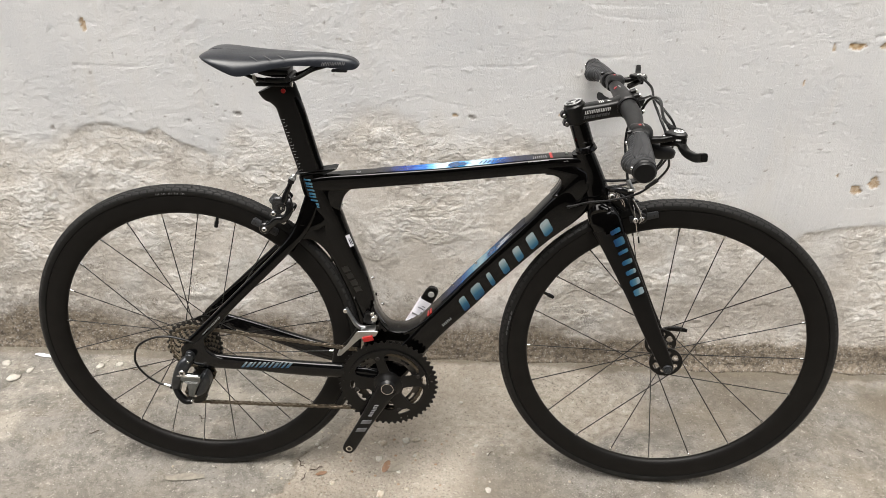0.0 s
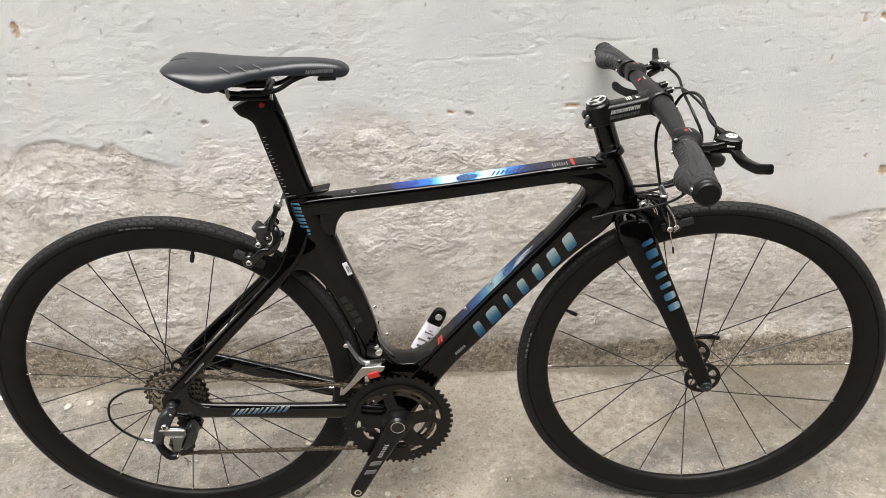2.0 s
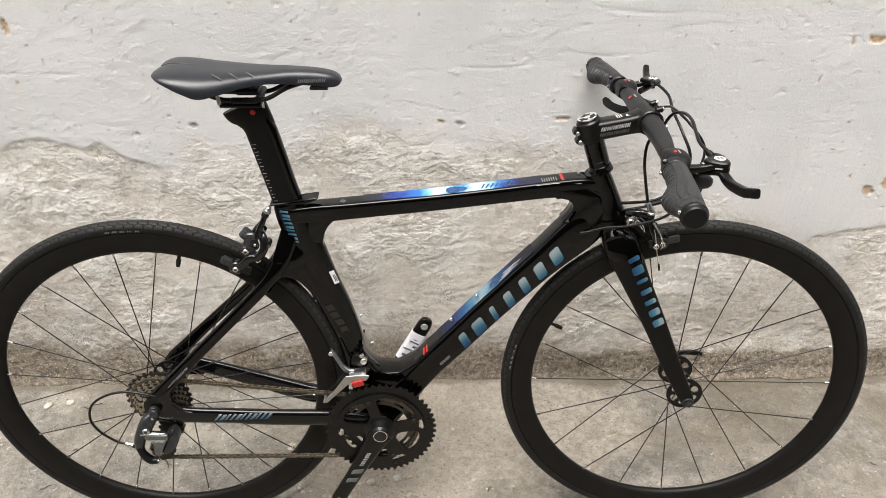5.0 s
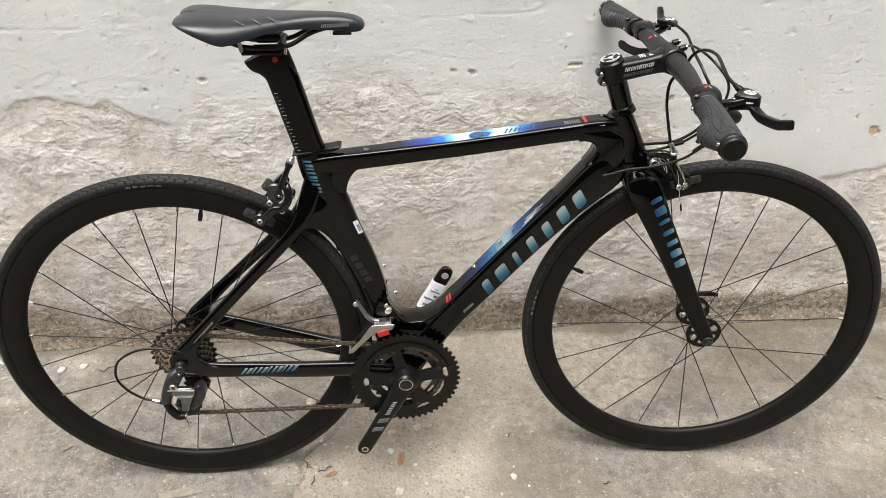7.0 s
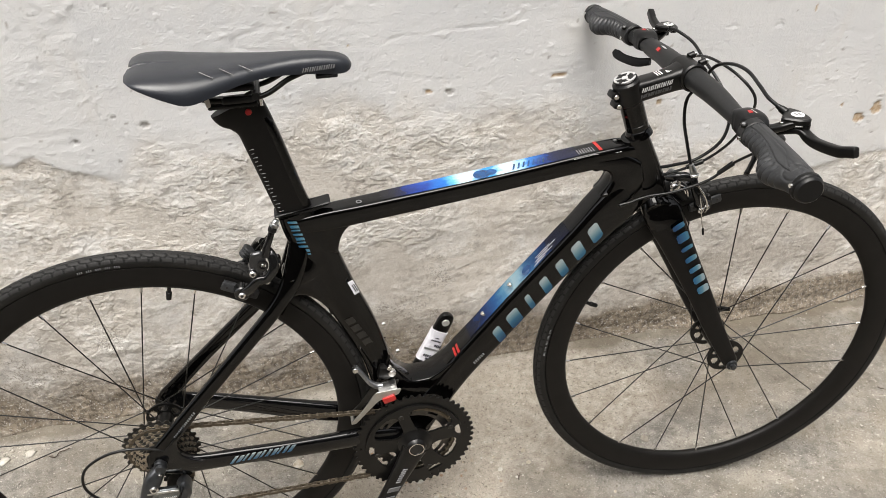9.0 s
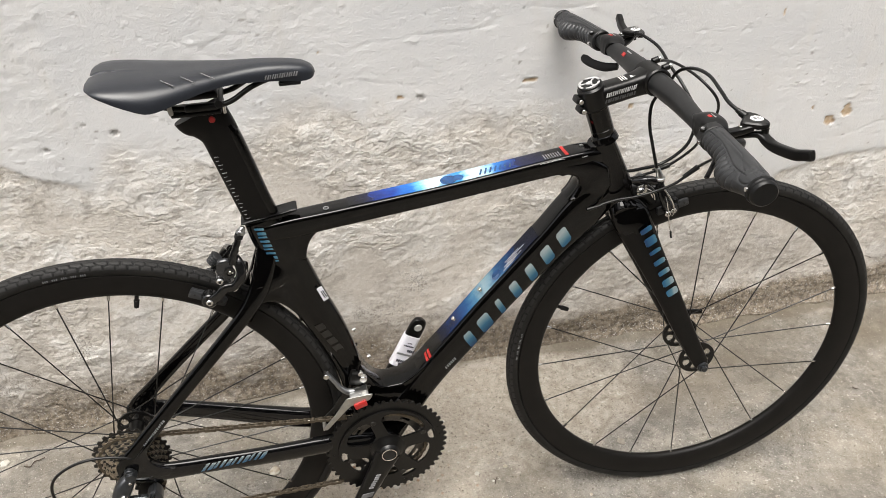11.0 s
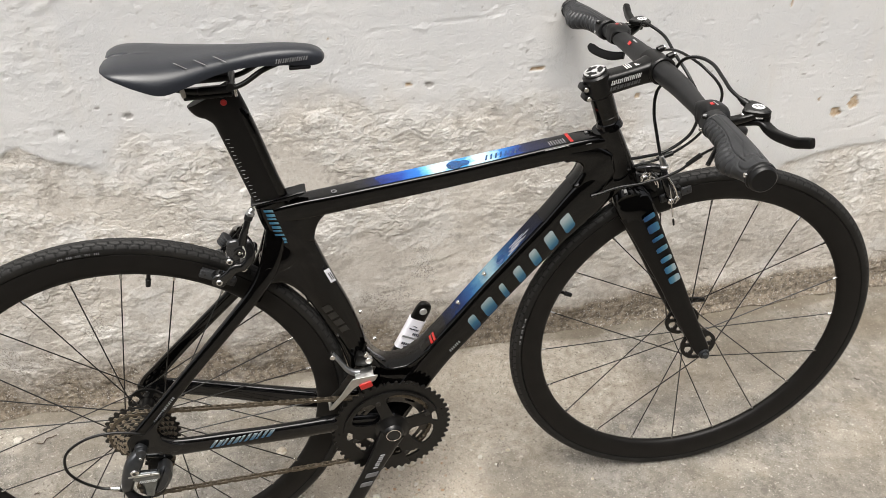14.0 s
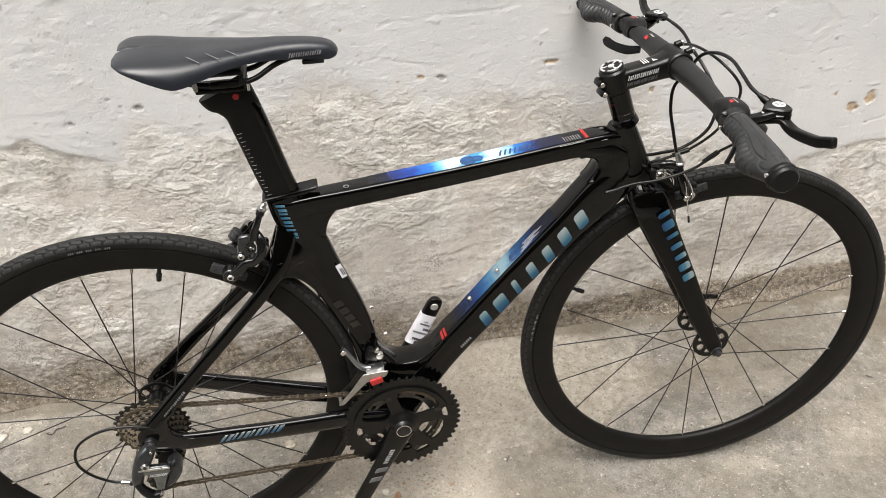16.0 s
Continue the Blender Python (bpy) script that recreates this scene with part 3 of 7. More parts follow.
# the lower edge of the sound whitewash: a crisp lip in two stretches, ragged and gradual elsewhere
EDGE_X = (-1.5, -0.98, -0.85, -0.80, -0.71, -0.677, -0.60, -0.55, -0.48, -0.3, 0.0, 0.3, 0.5, 0.7, 0.84, 0.93, 1.06, 1.7)
EDGE_Z = (0.60, 0.624, 0.648, 0.654, 0.627, 0.645, 0.603, 0.575, 0.61, 0.65, 0.67, 0.64, 0.56, 0.47, 0.40, 0.422, 0.433, 0.43)
edge = np.interp(X, EDGE_X, EDGE_Z) + 0.035 * (fbm(X, Z, 0.09, 15, 5, 0.6) - 0.5)
crisp = step01(X, -0.93, -0.86) * (1 - step01(X, -0.58, -0.50)) + step01(X, 0.82, 0.90)
edge += (1 - crisp) * 0.20 * (fbm(X, Z, 0.16, 16, 5, 0.62) - 0.5)
ragged = edge - Z
width = 0.006 + 0.055 * (1 - crisp)
wear = step01(ragged, -width, width)
upper = 1 - wear
n_large, n_mid, n_small = fbm(X * 0.75, Z, 0.085, 21, 5, 0.58), fbm(X * 0.8, Z, 0.032, 71, 5, 0.62), fbm(X * 0.85, Z, 0.012, 41, 4, 0.62)
rough = wear * (0.45 + 0.9 * step01(fbm(X, Z, 0.26, 44, 3), 0.35, 0.62))
h = 0.0018 * (fbm(X, Z, 0.30, 3, 3) - 0.5) + 0.0006 * (fbm(X * 0.5, Z, 0.045, 5, 4) - 0.5) + 0.0005 * (fbm(X, Z, 0.012, 6, 3) - 0.5)
# coats broken off one over the other, pitted and lumpy
h += -(0.0018 + 0.0014 * crisp) * wear + rough * (0.0034 * (n_large - 0.5) + 0.0018 * (n_mid - 0.5) + 0.0026 * (n_small - 0.5))
ledges = step01(fbm(X, Z, 0.24, 73, 3), 0.48, 0.60)
n_ledge = fbm(X * 0.6, Z, 0.12, 78, 6, 0.6)
h += wear * ledges * 0.0012 * step01(n_ledge, 0.50, 0.505)
# shallow scuffs, pits and trowel lines in the sound coat
scuff = step01(fbm(X, Z, 0.22, 9, 4, 0.6), 0.50, 0.66) * upper
h += scuff * (0.0012 * (n_mid - 0.5) + 0.0018 * (n_small - 0.5))
h -= upper * 0.0013 * step01(fbm(X * 0.8, Z, 0.009, 10, 2), 0.78, 0.86)
h += upper * 0.0010 * step01(fbm(X * 0.6, Z, 0.010, 13, 2), 0.79, 0.87)
line = 1 - np.abs(2 * fbm(X * 0.12, Z, 0.075, 8, 3) - 1)
h -= upper * 0.0011 * step01(line, 0.975, 1.0) * step01(fbm(X, Z, 0.16, 12, 2), 0.52, 0.66)
run = 1 - np.abs(2 * fbm(X, Z * 0.10, 0.035, 18, 2) - 1)
h += upper * 0.0008 * step01(run, 0.94, 1.0) * step01(fbm(X, Z, 0.25, 19, 2), 0.46, 0.66)
# thick foot of the coat over the ground, heavier towards the front wheel
toe = 0.6 + 0.7 * step01(X, 0.35, 0.75)
h += toe * (0.026 * np.exp(-np.maximum(Z, 0) / 0.024) * (0.35 + fbm(X, Z, 0.12, 51, 4)) + 0.014 * np.exp(-((Z - 0.05) / 0.04) ** 2) * fbm(X, Z, 0.16, 55, 3))
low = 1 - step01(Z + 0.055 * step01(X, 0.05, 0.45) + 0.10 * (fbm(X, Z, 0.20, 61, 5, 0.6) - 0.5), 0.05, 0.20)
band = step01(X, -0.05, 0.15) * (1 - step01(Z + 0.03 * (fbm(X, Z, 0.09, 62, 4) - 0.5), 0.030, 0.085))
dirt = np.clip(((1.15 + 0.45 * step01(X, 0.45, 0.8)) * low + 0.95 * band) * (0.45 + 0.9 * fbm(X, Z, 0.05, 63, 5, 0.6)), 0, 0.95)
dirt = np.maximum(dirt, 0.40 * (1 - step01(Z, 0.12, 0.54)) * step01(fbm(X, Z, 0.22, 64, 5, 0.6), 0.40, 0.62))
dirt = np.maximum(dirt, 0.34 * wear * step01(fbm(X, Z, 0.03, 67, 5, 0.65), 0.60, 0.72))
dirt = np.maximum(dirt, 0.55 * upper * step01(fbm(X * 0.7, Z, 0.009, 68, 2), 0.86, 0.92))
lean = step01(X, 0.25, 0.55)
pit = (1 - 0.55 * lean) * (1 - step01(Z + 0.10 * lean + 0.14 * (fbm(X, Z, 0.22, 75, 4) - 0.5), 0.20, 0.44)) * step01(fbm(X, Z, 0.13, 77, 5, 0.6), 0.42, 0.58)


def spot(cx, cz, rx, rz, seed):
    d = ((X - cx) / rx) ** 2 + ((Z - cz) / rz) ** 2
    return step01(1.0 - d - 3.4 * (fbm(X, Z, 0.022, seed, 4, 0.6) - 0.5), 0.25, 0.5)


rust = spot(0.876, 0.868, 0.021, 0.011, 81)
chips = ((0.935, 0.87, 0.011, 0.010, 82), (0.83, 0.866, 0.005, 0.011, 83), (-0.801, 0.883, 0.008, 0.018, 84), (0.785, 0.785, 0.004, 0.010, 85), (0.017, 0.693, 0.008, 0.005, 86),
         (1.0, 0.555, 0.022, 0.030, 87), (0.968, 0.53, 0.016, 0.018, 88), (0.918, 0.565, 0.006, 0.010, 89), (-0.128, 0.793, 0.011, 0.006, 90), (0.268, 0.70, 0.018, 0.005, 91), (0.486, 0.62, 0.006, 0.007, 92))
for cx, cz, rx, rz, seed in chips:
    rust = np.maximum(rust, 0.85 * spot(cx, cz, rx * 0.8, rz * 0.8, seed))
h -= 0.0025 * rust
for sx, sz, r, seed in ((-0.60, 0.665, 0.008, 93), (-0.53, 0.705, 0.007, 94), (-0.485, 0.685, 0.008, 95), (0.055, 0.688, 0.011, 96), (-0.93, 0.64, 0.012, 97)):
    k = spot(sx, sz, r, r * 0.6, seed)
    dirt = np.maximum(dirt, 0.5 * k)
    h -= 0.0022 * k
pts = np.stack([X, WALL_Y - h, Z], -1)
faces = grid_faces(len(wx), len(wz))
k = len(pts)
back = np.array([(x, y, z) for y in (WALL_Y + 0.02, WALL_Y + 0.25) for z in (-0.06, 4.2) for x in (-7.0, 7.0)])
bf = k + np.array([(4, 6, 7, 5), (0, 4, 5, 1), (2, 3, 7, 6), (0, 2, 6, 4), (1, 5, 7, 3)])
pts, faces = np.vstack([pts, back]), np.vstack([faces, bf])
z8 = np.zeros(8)
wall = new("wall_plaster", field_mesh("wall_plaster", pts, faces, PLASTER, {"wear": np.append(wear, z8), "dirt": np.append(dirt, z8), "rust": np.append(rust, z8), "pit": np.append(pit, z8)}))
tagged(wall, "whitewashed plaster wall, flaking and stained low down", "wall", kind="structure")

# an unseen wall added behind the camera, dark to keep the lacquer's reflections low
g = Geo()
block(g, (0, -2.3, 1.95), (14, 0.2, 4.0), None, 0.01)
far = part("wall_unseen", g, UNSEEN_DARK)
tagged(far, "unseen dark wall added behind the camera to darken reflections", "wall", kind="structure")

# ---- ground ----
gx = spaced([(-60, -6, 6.0), (-6, -1.45, 0.3), (-1.45, 1.6, 0.005), (1.6, 6, 0.3), (6, 60, 6.0)])
gy = spaced([(-60, -6, 6.0), (-6, 0.95, 0.25), (0.95, 1.83, 0.005), (1.83, 6, 0.3), (6, 60, 6.0)])
GX, GY = (a.ravel() for a in np.meshgrid(gx, gy))
gh = 0.006 * (fbm(GX, GY, 0.5, 103, 3) - 0.5) + 0.0026 * (fbm(GX, GY, 0.06, 107, 4) - 0.5) + 0.0014 * (fbm(GX, GY, 0.017, 109, 3) - 0.5)
gh -= 0.0022 * step01(fbm(GX, GY, 0.03, 113, 4), 0.62, 0.75)
# the broken edge of the smooth slab, and the bared stony concrete beyond it
slab_x = np.interp(GY, (1.0, 1.29, 1.31, 1.36, 1.41, 1.43, 1.48, 1.6, 1.8), (-0.42, -0.378, -0.339, -0.324, -0.334, -0.312, -0.26, -0.19, -0.12))
slab_x = slab_x + 0.05 * (fbm(GX, GY, 0.06, 141, 5, 0.6) - 0.5)
past = step01(GX - slab_x, -0.003, 0.004) * (1 - step01(GX - 0.08 - 0.25 * (fbm(GX, GY, 0.16, 143, 5, 0.6) - 0.5), -0.10, 0.14))
past *= step01(GY + 0.25 * (fbm(GX, GY, 0.2, 149, 4, 0.6) - 0.5), 0.95, 1.20)
bared = past * (0.45 + 0.8 * step01(fbm(GX, GY, 0.09, 145, 4, 0.6), 0.35, 0.6))
gh += past * (-0.0038 + 0.0035 * (fbm(GX, GY, 0.022, 147, 4, 0.6) - 0.5))
seam = np.exp(-((GX - slab_x) / 0.004) ** 2) * step01(GY, 1.25, 1.30) * (1 - step01(GY, 1.44, 1.52))
gh -= 0.004 * seam
near_wheel = np.minimum(np.hypot(GX + 0.50, GY - 1.394), np.hypot(GX - 0.457, GY - 1.380))
gh *= step01(near_wheel, 0.0, 0.16)
gh += 0.0010 * np.exp(-(np.hypot(GX - 0.457, GY - 1.380) / 0.09) ** 2)
crack = 1 - np.abs(2 * fbm(GX, GY, 0.45, 117, 4) - 1)
gh -= 0.003 * step01(crack, 0.982, 1.0) * step01(near_wheel, 0.05, 0.15)
foot = 1.757 - 0.012 * step01(GX, 0.45, 0.7) + 0.02 * step01(GX, -0.4, 0.0) * (1 - step01(GX, 0.2, 0.45))
gdirt = 0.60 * step01(GY - foot + 0.04 * (fbm(GX, GY, 0.13, 121, 5, 0.6) - 0.5), -0.006, 0.012) + 0.25 * step01(fbm(GX, GY, 0.24, 123, 5, 0.6), 0.52, 0.68)
gdirt += 0.62 * step01(GX + 0.3 * (fbm(GX, GY, 0.3, 125, 4) - 0.5), 0.45, 0.95) * step01(GY, 1.40, 1.62) * step01(fbm(GX, GY, 0.20, 127, 6, 0.62), 0.30, 0.56)
gdirt += 0.42 * step01(1.0 - np.hypot((GX - 0.20) / 0.20, (GY - 1.37) / 0.12) + 1.2 * (fbm(GX, GY, 0.10, 129, 5, 0.62) - 0.5), 0.0, 0.8)
gdirt += 0.34 * (1 - step01(GY + 0.16 * (fbm(GX, GY, 0.16, 133, 5, 0.62) - 0.5), 1.20, 1.40)) * step01(GY, 0.2, 0.9)
gdirt = np.clip(np.maximum(np.maximum(gdirt, 0.35 * step01(crack, 0.982, 1.0)), 0.7 * seam), 0, 0.8)
patch = ((GX - 0.12) / 0.42) ** 2 + ((GY - 1.62) / 0.26) ** 2 + 1.5 * (fbm(GX, GY, 0.16, 131, 5, 0.6) - 0.5)
sand = 0.7 * (1 - step01(patch, 0.35, 1.05))
ground = new("ground", field_mesh("ground", np.stack([GX, GY, gh - 0.0025], -1), grid_faces(len(gx), len(gy)), CONCRETE, {"dirt": gdirt, "sand": sand, "bared": bared}))
tagged(ground, "worn grey concrete alley floor with grit", "ground", kind="structure")

# ---- the bicycle: x ahead, y to the wall, z up in its own plane; it leans on the wall by its far grip ----
BIKE = pose(-0.1044, 1.3933, 0.0005, -4.5, 0, 0)
bike = tagged(new("road_bicycle"), "black carbon flat-bar road bicycle leaning against the plaster wall", "bicycle")
bike.matrix_basis = BIKE
BB = (0.0, 0.261)
REAR, FRONT, WIDE = (-0.3975, 0.3345), (0.5655, 0.3345), 1.0095
STEER_TOP, STEER_DIR = Vector((0.3665, 0, 0.766)), Vector((0.340, 0, -0.9404)).normalized()
STEER = Matrix.Translation(STEER_TOP) @ Matrix.Rotation(radians(4.3), 4, STEER_DIR) @ Matrix.Translation(-STEER_TOP)
CROWN = Vector((0.405, 0, 0.66))
FORK = STEER @ Matrix.Translation(CROWN) @ Matrix.Rotation(radians(-1.5), 4, "X") @ Matrix.Rotation(radians(-0.5), 4, "Z") @ Matrix.Translation(-CROWN)


def bolt(parent, p, q, r, mat, label=""):
    """A round-headed bolt from p to its head at q, with a dark hex socket."""
    p, q = Vector(p), Vector(q)
    g = Geo()
    rod(g, p, q, r, None, 18, r * 0.28)
    ob = part("bolt", g, mat, parent, label)
    d = (q - p).normalized()
    g = Geo()
    rod(g, q - d * r * 0.3, q + d * 0.0002, r * 0.50, None, 6, r * 0.02)
    part("bolt_socket", g, SOCKET, parent)
    return ob


def on_axis(d, off=0.0):
    """A point of the steering axis, d metres below its top; off is ahead of it."""
    return STEER_TOP + STEER_DIR * d + Vector((0.9404, 0, 0.340)) * off


# frame
g = Geo()
tube(g, [(-0.150, 0, 0.682, 0.014, 0.012), (-0.10, 0, 0.6865, 0.0165, 0.0155), (-0.04, 0, 0.693, 0.0180, 0.0148), (0.105, 0, 0.708, 0.0185, 0.0142), (0.20, 0, 0.7195, 0.0190, 0.0142), (0.30, 0, 0.7315, 0.0195, 0.0152), (0.345, 0, 0.731, 0.0192, 0.0190), (0.370, 0, 0.727, 0.0130, 0.0150)], 6.0, 44)
tube(g, [(0.0, 0, 0.262, 0.034, 0.030), (0.040, 0, 0.318, 0.030, 0.027), (0.089, 0, 0.380, 0.026, 0.0262), (0.141, 0, 0.4370, 0.0238, 0.0265), (0.192, 0, 0.4955, 0.0235, 0.0268), (0.240, 0, 0.5475, 0.0235, 0.0272), (0.290, 0, 0.600, 0.0235, 0.0290), (0.345, 0, 0.655, 0.0225, 0.034), (0.388, 0, 0.692, 0.014, 0.024)], 5.0, 44)
tube(g, [(-0.1415, 0, 0.7020, 0.0135, 0.0255), (-0.1330, 0, 0.672, 0.0145, 0.0280), (-0.1170, 0, 0.625, 0.0150, 0.0290), (-0.0960, 0, 0.560, 0.0150, 0.0285), (-0.0710, 0, 0.497, 0.0155, 0.0262), (-0.0510, 0, 0.435, 0.0165, 0.0225), (-0.0420, 0, 0.385, 0.0190, 0.0200), (-0.0310, 0, 0.330, 0.0260, 0.0215), (-0.006, 0, 0.262, 0.034, 0.028)], 3.0, 28)
tube(g, [(0.3615, 0, 0.7590, 0.0185, 0.0195), (0.3720, 0, 0.735, 0.0185, 0.021), (0.3860, 0, 0.700, 0.0190, 0.0235), (0.4000, 0, 0.660, 0.0230, 0.0275), (0.4045, 0, 0.646, 0.0235, 0.0275)], 2.4, 28)
# bottom bracket shell and the web above it
rod(g, (BB[0], -0.043, BB[1]), (BB[0], 0.043, BB[1]), 0.0245, None, 32, 0.002)
tube(g, [(-0.030, 0, 0.330, 0.022, 0.018), (0.000, 0, 0.300, 0.030, 0.026), (0.028, 0, 0.292, 0.031, 0.030), (0.060, 0, 0.335, 0.028, 0.026)], 2.6, 24)
# filleted inner corners
bow = curve((-0.030, 0.436), (-0.016, 0.372), (0.014, 0.3705), 10) + curve((0.034, 0.3715), (0.058, 0.382), (0.092, 0.416), 8)
gusset(g, bow + [(0.098, 0.400), (0.070, 0.330), (0.020, 0.280), (-0.030, 0.300), (-0.048, 0.380)], 0.0240, 0.0035)
bow = curve((-0.0885, 0.628), (-0.0850, 0.674), (-0.050, 0.680), 10)
gusset(g, bow + [(-0.060, 0.690), (-0.110, 0.690), (-0.115, 0.640)], 0.0140, 0.0060)
bow = curve((0.296, 0.7140), (0.347, 0.7135), (0.310, 0.672), 14)
gusset(g, bow + [(0.328, 0.648), (0.375, 0.653), (0.385, 0.730), (0.345, 0.7400), (0.296, 0.7360)], 0.0130, 0.0020)
for s in (-1, 1):
    gusset(g, bow + [(0.328, 0.648), (0.365, 0.660), (0.380, 0.690), (0.372, 0.722), (0.345, 0.7380), (0.296, 0.7360)], 0.0080, 0.0078, s * 0.020, s * 0.0116, 0.300)
tube(g, [(-0.108, 0, 0.650, 0.0100, 0.018), (-0.126, 0, 0.627, 0.0142, 0.030), (-0.142, 0, 0.610, 0.0205, 0.027), (-0.154, 0, 0.598, 0.024, 0.017), (-0.160, 0, 0.592, 0.022, 0.008)], 3.0, 24)
frame_ = part("frame", g, GLOSS, bike, "gloss black carbon aero frame")
# stays
for s in (-1, 1):
    g = Geo()
    tube(g, [(-0.1400, s * 0.002, 0.684, 0.0035, 0.0100), (-0.1425, s * 0.0075, 0.658, 0.0055, 0.0135), (-0.1490, s * 0.0140, 0.632, 0.0078, 0.0155), (-0.1625, s * 0.0230, 0.599, 0.0084, 0.0142), (-0.185, s * 0.031, 0.568, 0.0075, 0.0115), (-0.226, s * 0.038, 0.525, 0.0070, 0.0108), (-0.310, s * 0.051, 0.441, 0.0066, 0.0105), (-0.372, s * 0.061, 0.376, 0.0062, 0.0125), (-0.396, s * 0.065, 0.345, 0.0055, 0.0160), (-0.404, s * 0.066, 0.322, 0.0050, 0.0130)], 2.8, 18)
    bow = curve((-0.186, 0.553), (-0.148, 0.606), (-0.108, 0.520), 12)
    gusset(g, bow + [(-0.100, 0.560), (-0.118, 0.615), (-0.150, 0.606)], 0.0060, 0.0055, s * -0.30, s * 0.0165, -0.146)
    part("seatstay", g, GLOSS, frame_)
    g = Geo()
    if s < 0:
        tube(g, [(-0.404, -0.066, 0.328, 0.0048, 0.012), (-0.378, -0.065, 0.319, 0.0058, 0.0175), (-0.330, -0.061, 0.3115, 0.0068, 0.0158), (-0.272, -0.057, 0.3060, 0.0078, 0.0152), (-0.216, -0.053, 0.2985, 0.0084, 0.0160), (-0.148, -0.046, 0.2900, 0.0090, 0.0165), (-0.090, -0.040, 0.2835, 0.0100, 0.0170), (-0.035, -0.036, 0.273, 0.0110, 0.0185), (0.004, -0.034, 0.260, 0.0095, 0.0180)], 2.8, 18)
    else:
        tube(g, [(-0.404, 0.066, 0.334, 0.0048, 0.012), (-0.378, 0.065, 0.335, 0.0058, 0.0165), (-0.335, 0.061, 0.3290, 0.0068, 0.0160), (-0.254, 0.055, 0.3060, 0.0080, 0.0172), (-0.184, 0.048, 0.2860, 0.0090, 0.0195), (-0.130, 0.043, 0.2730, 0.0100, 0.0200), (-0.060, 0.038, 0.2630, 0.0105, 0.0200), (0.004, 0.034, 0.258, 0.0095, 0.0180)], 2.8, 18)
    bow = curve((-0.350, 0.396), (-0.392, 0.338), (-0.332, 0.324), 12)
    gusset(g, bow + [(-0.345, 0.310), (-0.385, 0.312), (-0.400, 0.335), (-0.385, 0.360)], 0.0064, 0.0022, 0.0, s * 0.0640)
    part("chainstay", g, STAY, frame_)
g = Geo()
tube(g, [(-0.160, -0.026, 0.595, 0.012, 0.010), (-0.163, 0.0, 0.604, 0.013, 0.011), (-0.160, 0.026, 0.595, 0.012, 0.010)], 2.4, 16, 6, (0, 0, 1))
part("stay_bridge", g, GLOSS, frame_)
# dropout caps
for s in (-1, 1):
    g = Geo()
    slab(g, rounded([(-0.416, 0.352), (-0.384, 0.352), (-0.376, 0.318), (-0.396, 0.304), (-0.416, 0.318)], 0.35), s * 0.0655 - 0.0035, s * 0.0655 + 0.0035, 0.001)
    part("dropout", g, ANOD, frame_)
# seat clamp with its rubber tongue
g = Geo()
slab(g, rounded([(-0.172, 0.7010), (-0.114, 0.7042), (-0.094, 0.7125), (-0.0905, 0.7160), (-0.098, 0.7168), (-0.124, 0.7092), (-0.169, 0.7055)], 0.42, 7), -0.0138, 0.0138, 0.0018)
part("seat_clamp", g, PLASTIC, bike, "black rubber seat clamp cover")
# bosses, plugs and gear cable ports
for x, z in ((0.135, 0.474), (0.179, 0.5235)):
    g = Geo()
    rod(g, (x - 0.004, -0.010, z + 0.002), (x - 0.0075, -0.010, z + 0.0055), 0.0036, None, 14)
    part("bottle_boss_bolt", g, CHROME, frame_, "steel bottle cage bolt")
for x, z in ((-0.0335, 0.483), (-0.0145, 0.424)):
    g = Geo()
    rod(g, (x, -0.004, z), (x + 0.005, -0.004, z + 0.002), 0.0034, None, 14)
    part("bottle_boss_bolt", g, CHROME, frame_, "steel bottle cage bolt")
g = Geo()
rod(g, (0.334, 0.004, 0.7500), (0.3338, 0.004, 0.7519), 0.0034, None, 4)
part("port_plug", g, SILVER, frame_)
# painted panels and plain marks
g = Geo()
tube(g, [(-0.020, 0, 0.7099, 0.0138, 0.0005), (0.105, 0, 0.7224, 0.0146, 0.0005), (0.20, 0, 0.7339, 0.0150, 0.0005), (0.275, 0, 0.7434, 0.0154, 0.0005)], 6, 16)
part("top_tube_panel", g, TOP_PANEL, frame_, "blue and white cloud-pattern panel")
g = Geo()
tube(g, [(0.3025, 0, 0.7472, 0.0150, 0.0005), (0.3075, 0, 0.7477, 0.0150, 0.0005)], 6, 12, 3)
part("red_band", g, RED, frame_, "red painted band")
for x, z, r in ((0.128, 0.7254, 0.0125), (0.142, 0.7271, 0.0085)):
    g = Geo()
    rod(g, (x, -0.003, z), (x - 0.00006, -0.003, z + 0.0006), r, None, 24, 0.0001)
    part("panel_disc", g, DISC, frame_, "deep blue disc in the panel")
g = Geo()
marks(g, (0.172, -0.011, 0.7309), (0.052, 0, 0.0063), (0.006, 0.016, 0.0004), 7, 0.40, 0.0, (-0.1, 0, 1), 0.0005)
part("panel_mark", g, DISC, frame_, "deep blue plain strokes")
g = Geo()
for i in range(7):
    x = 0.272 + i * 0.0038
    tube(g, [(x, -0.006, 0.7435 + i * 0.00045, 0.0075, 0.0004), (x + 0.0012, -0.006, 0.7437 + i * 0.00045, 0.0075, 0.0004)], 6, 8, 2)
part("small_print", g, GREYPRINT, frame_)
g = Geo()
spun(g, [(0.0030, -0.0006), (0.0042, -0.0006), (0.0042, 0.0006), (0.0030, 0.0006)], n=24)
g.turned(Matrix.Translation((-0.052, -0.006, 0.7078)) @ Matrix.Rotation(radians(90), 4, "X"))
part("round_mark", g, GREYPRINT, frame_)
g = Geo()
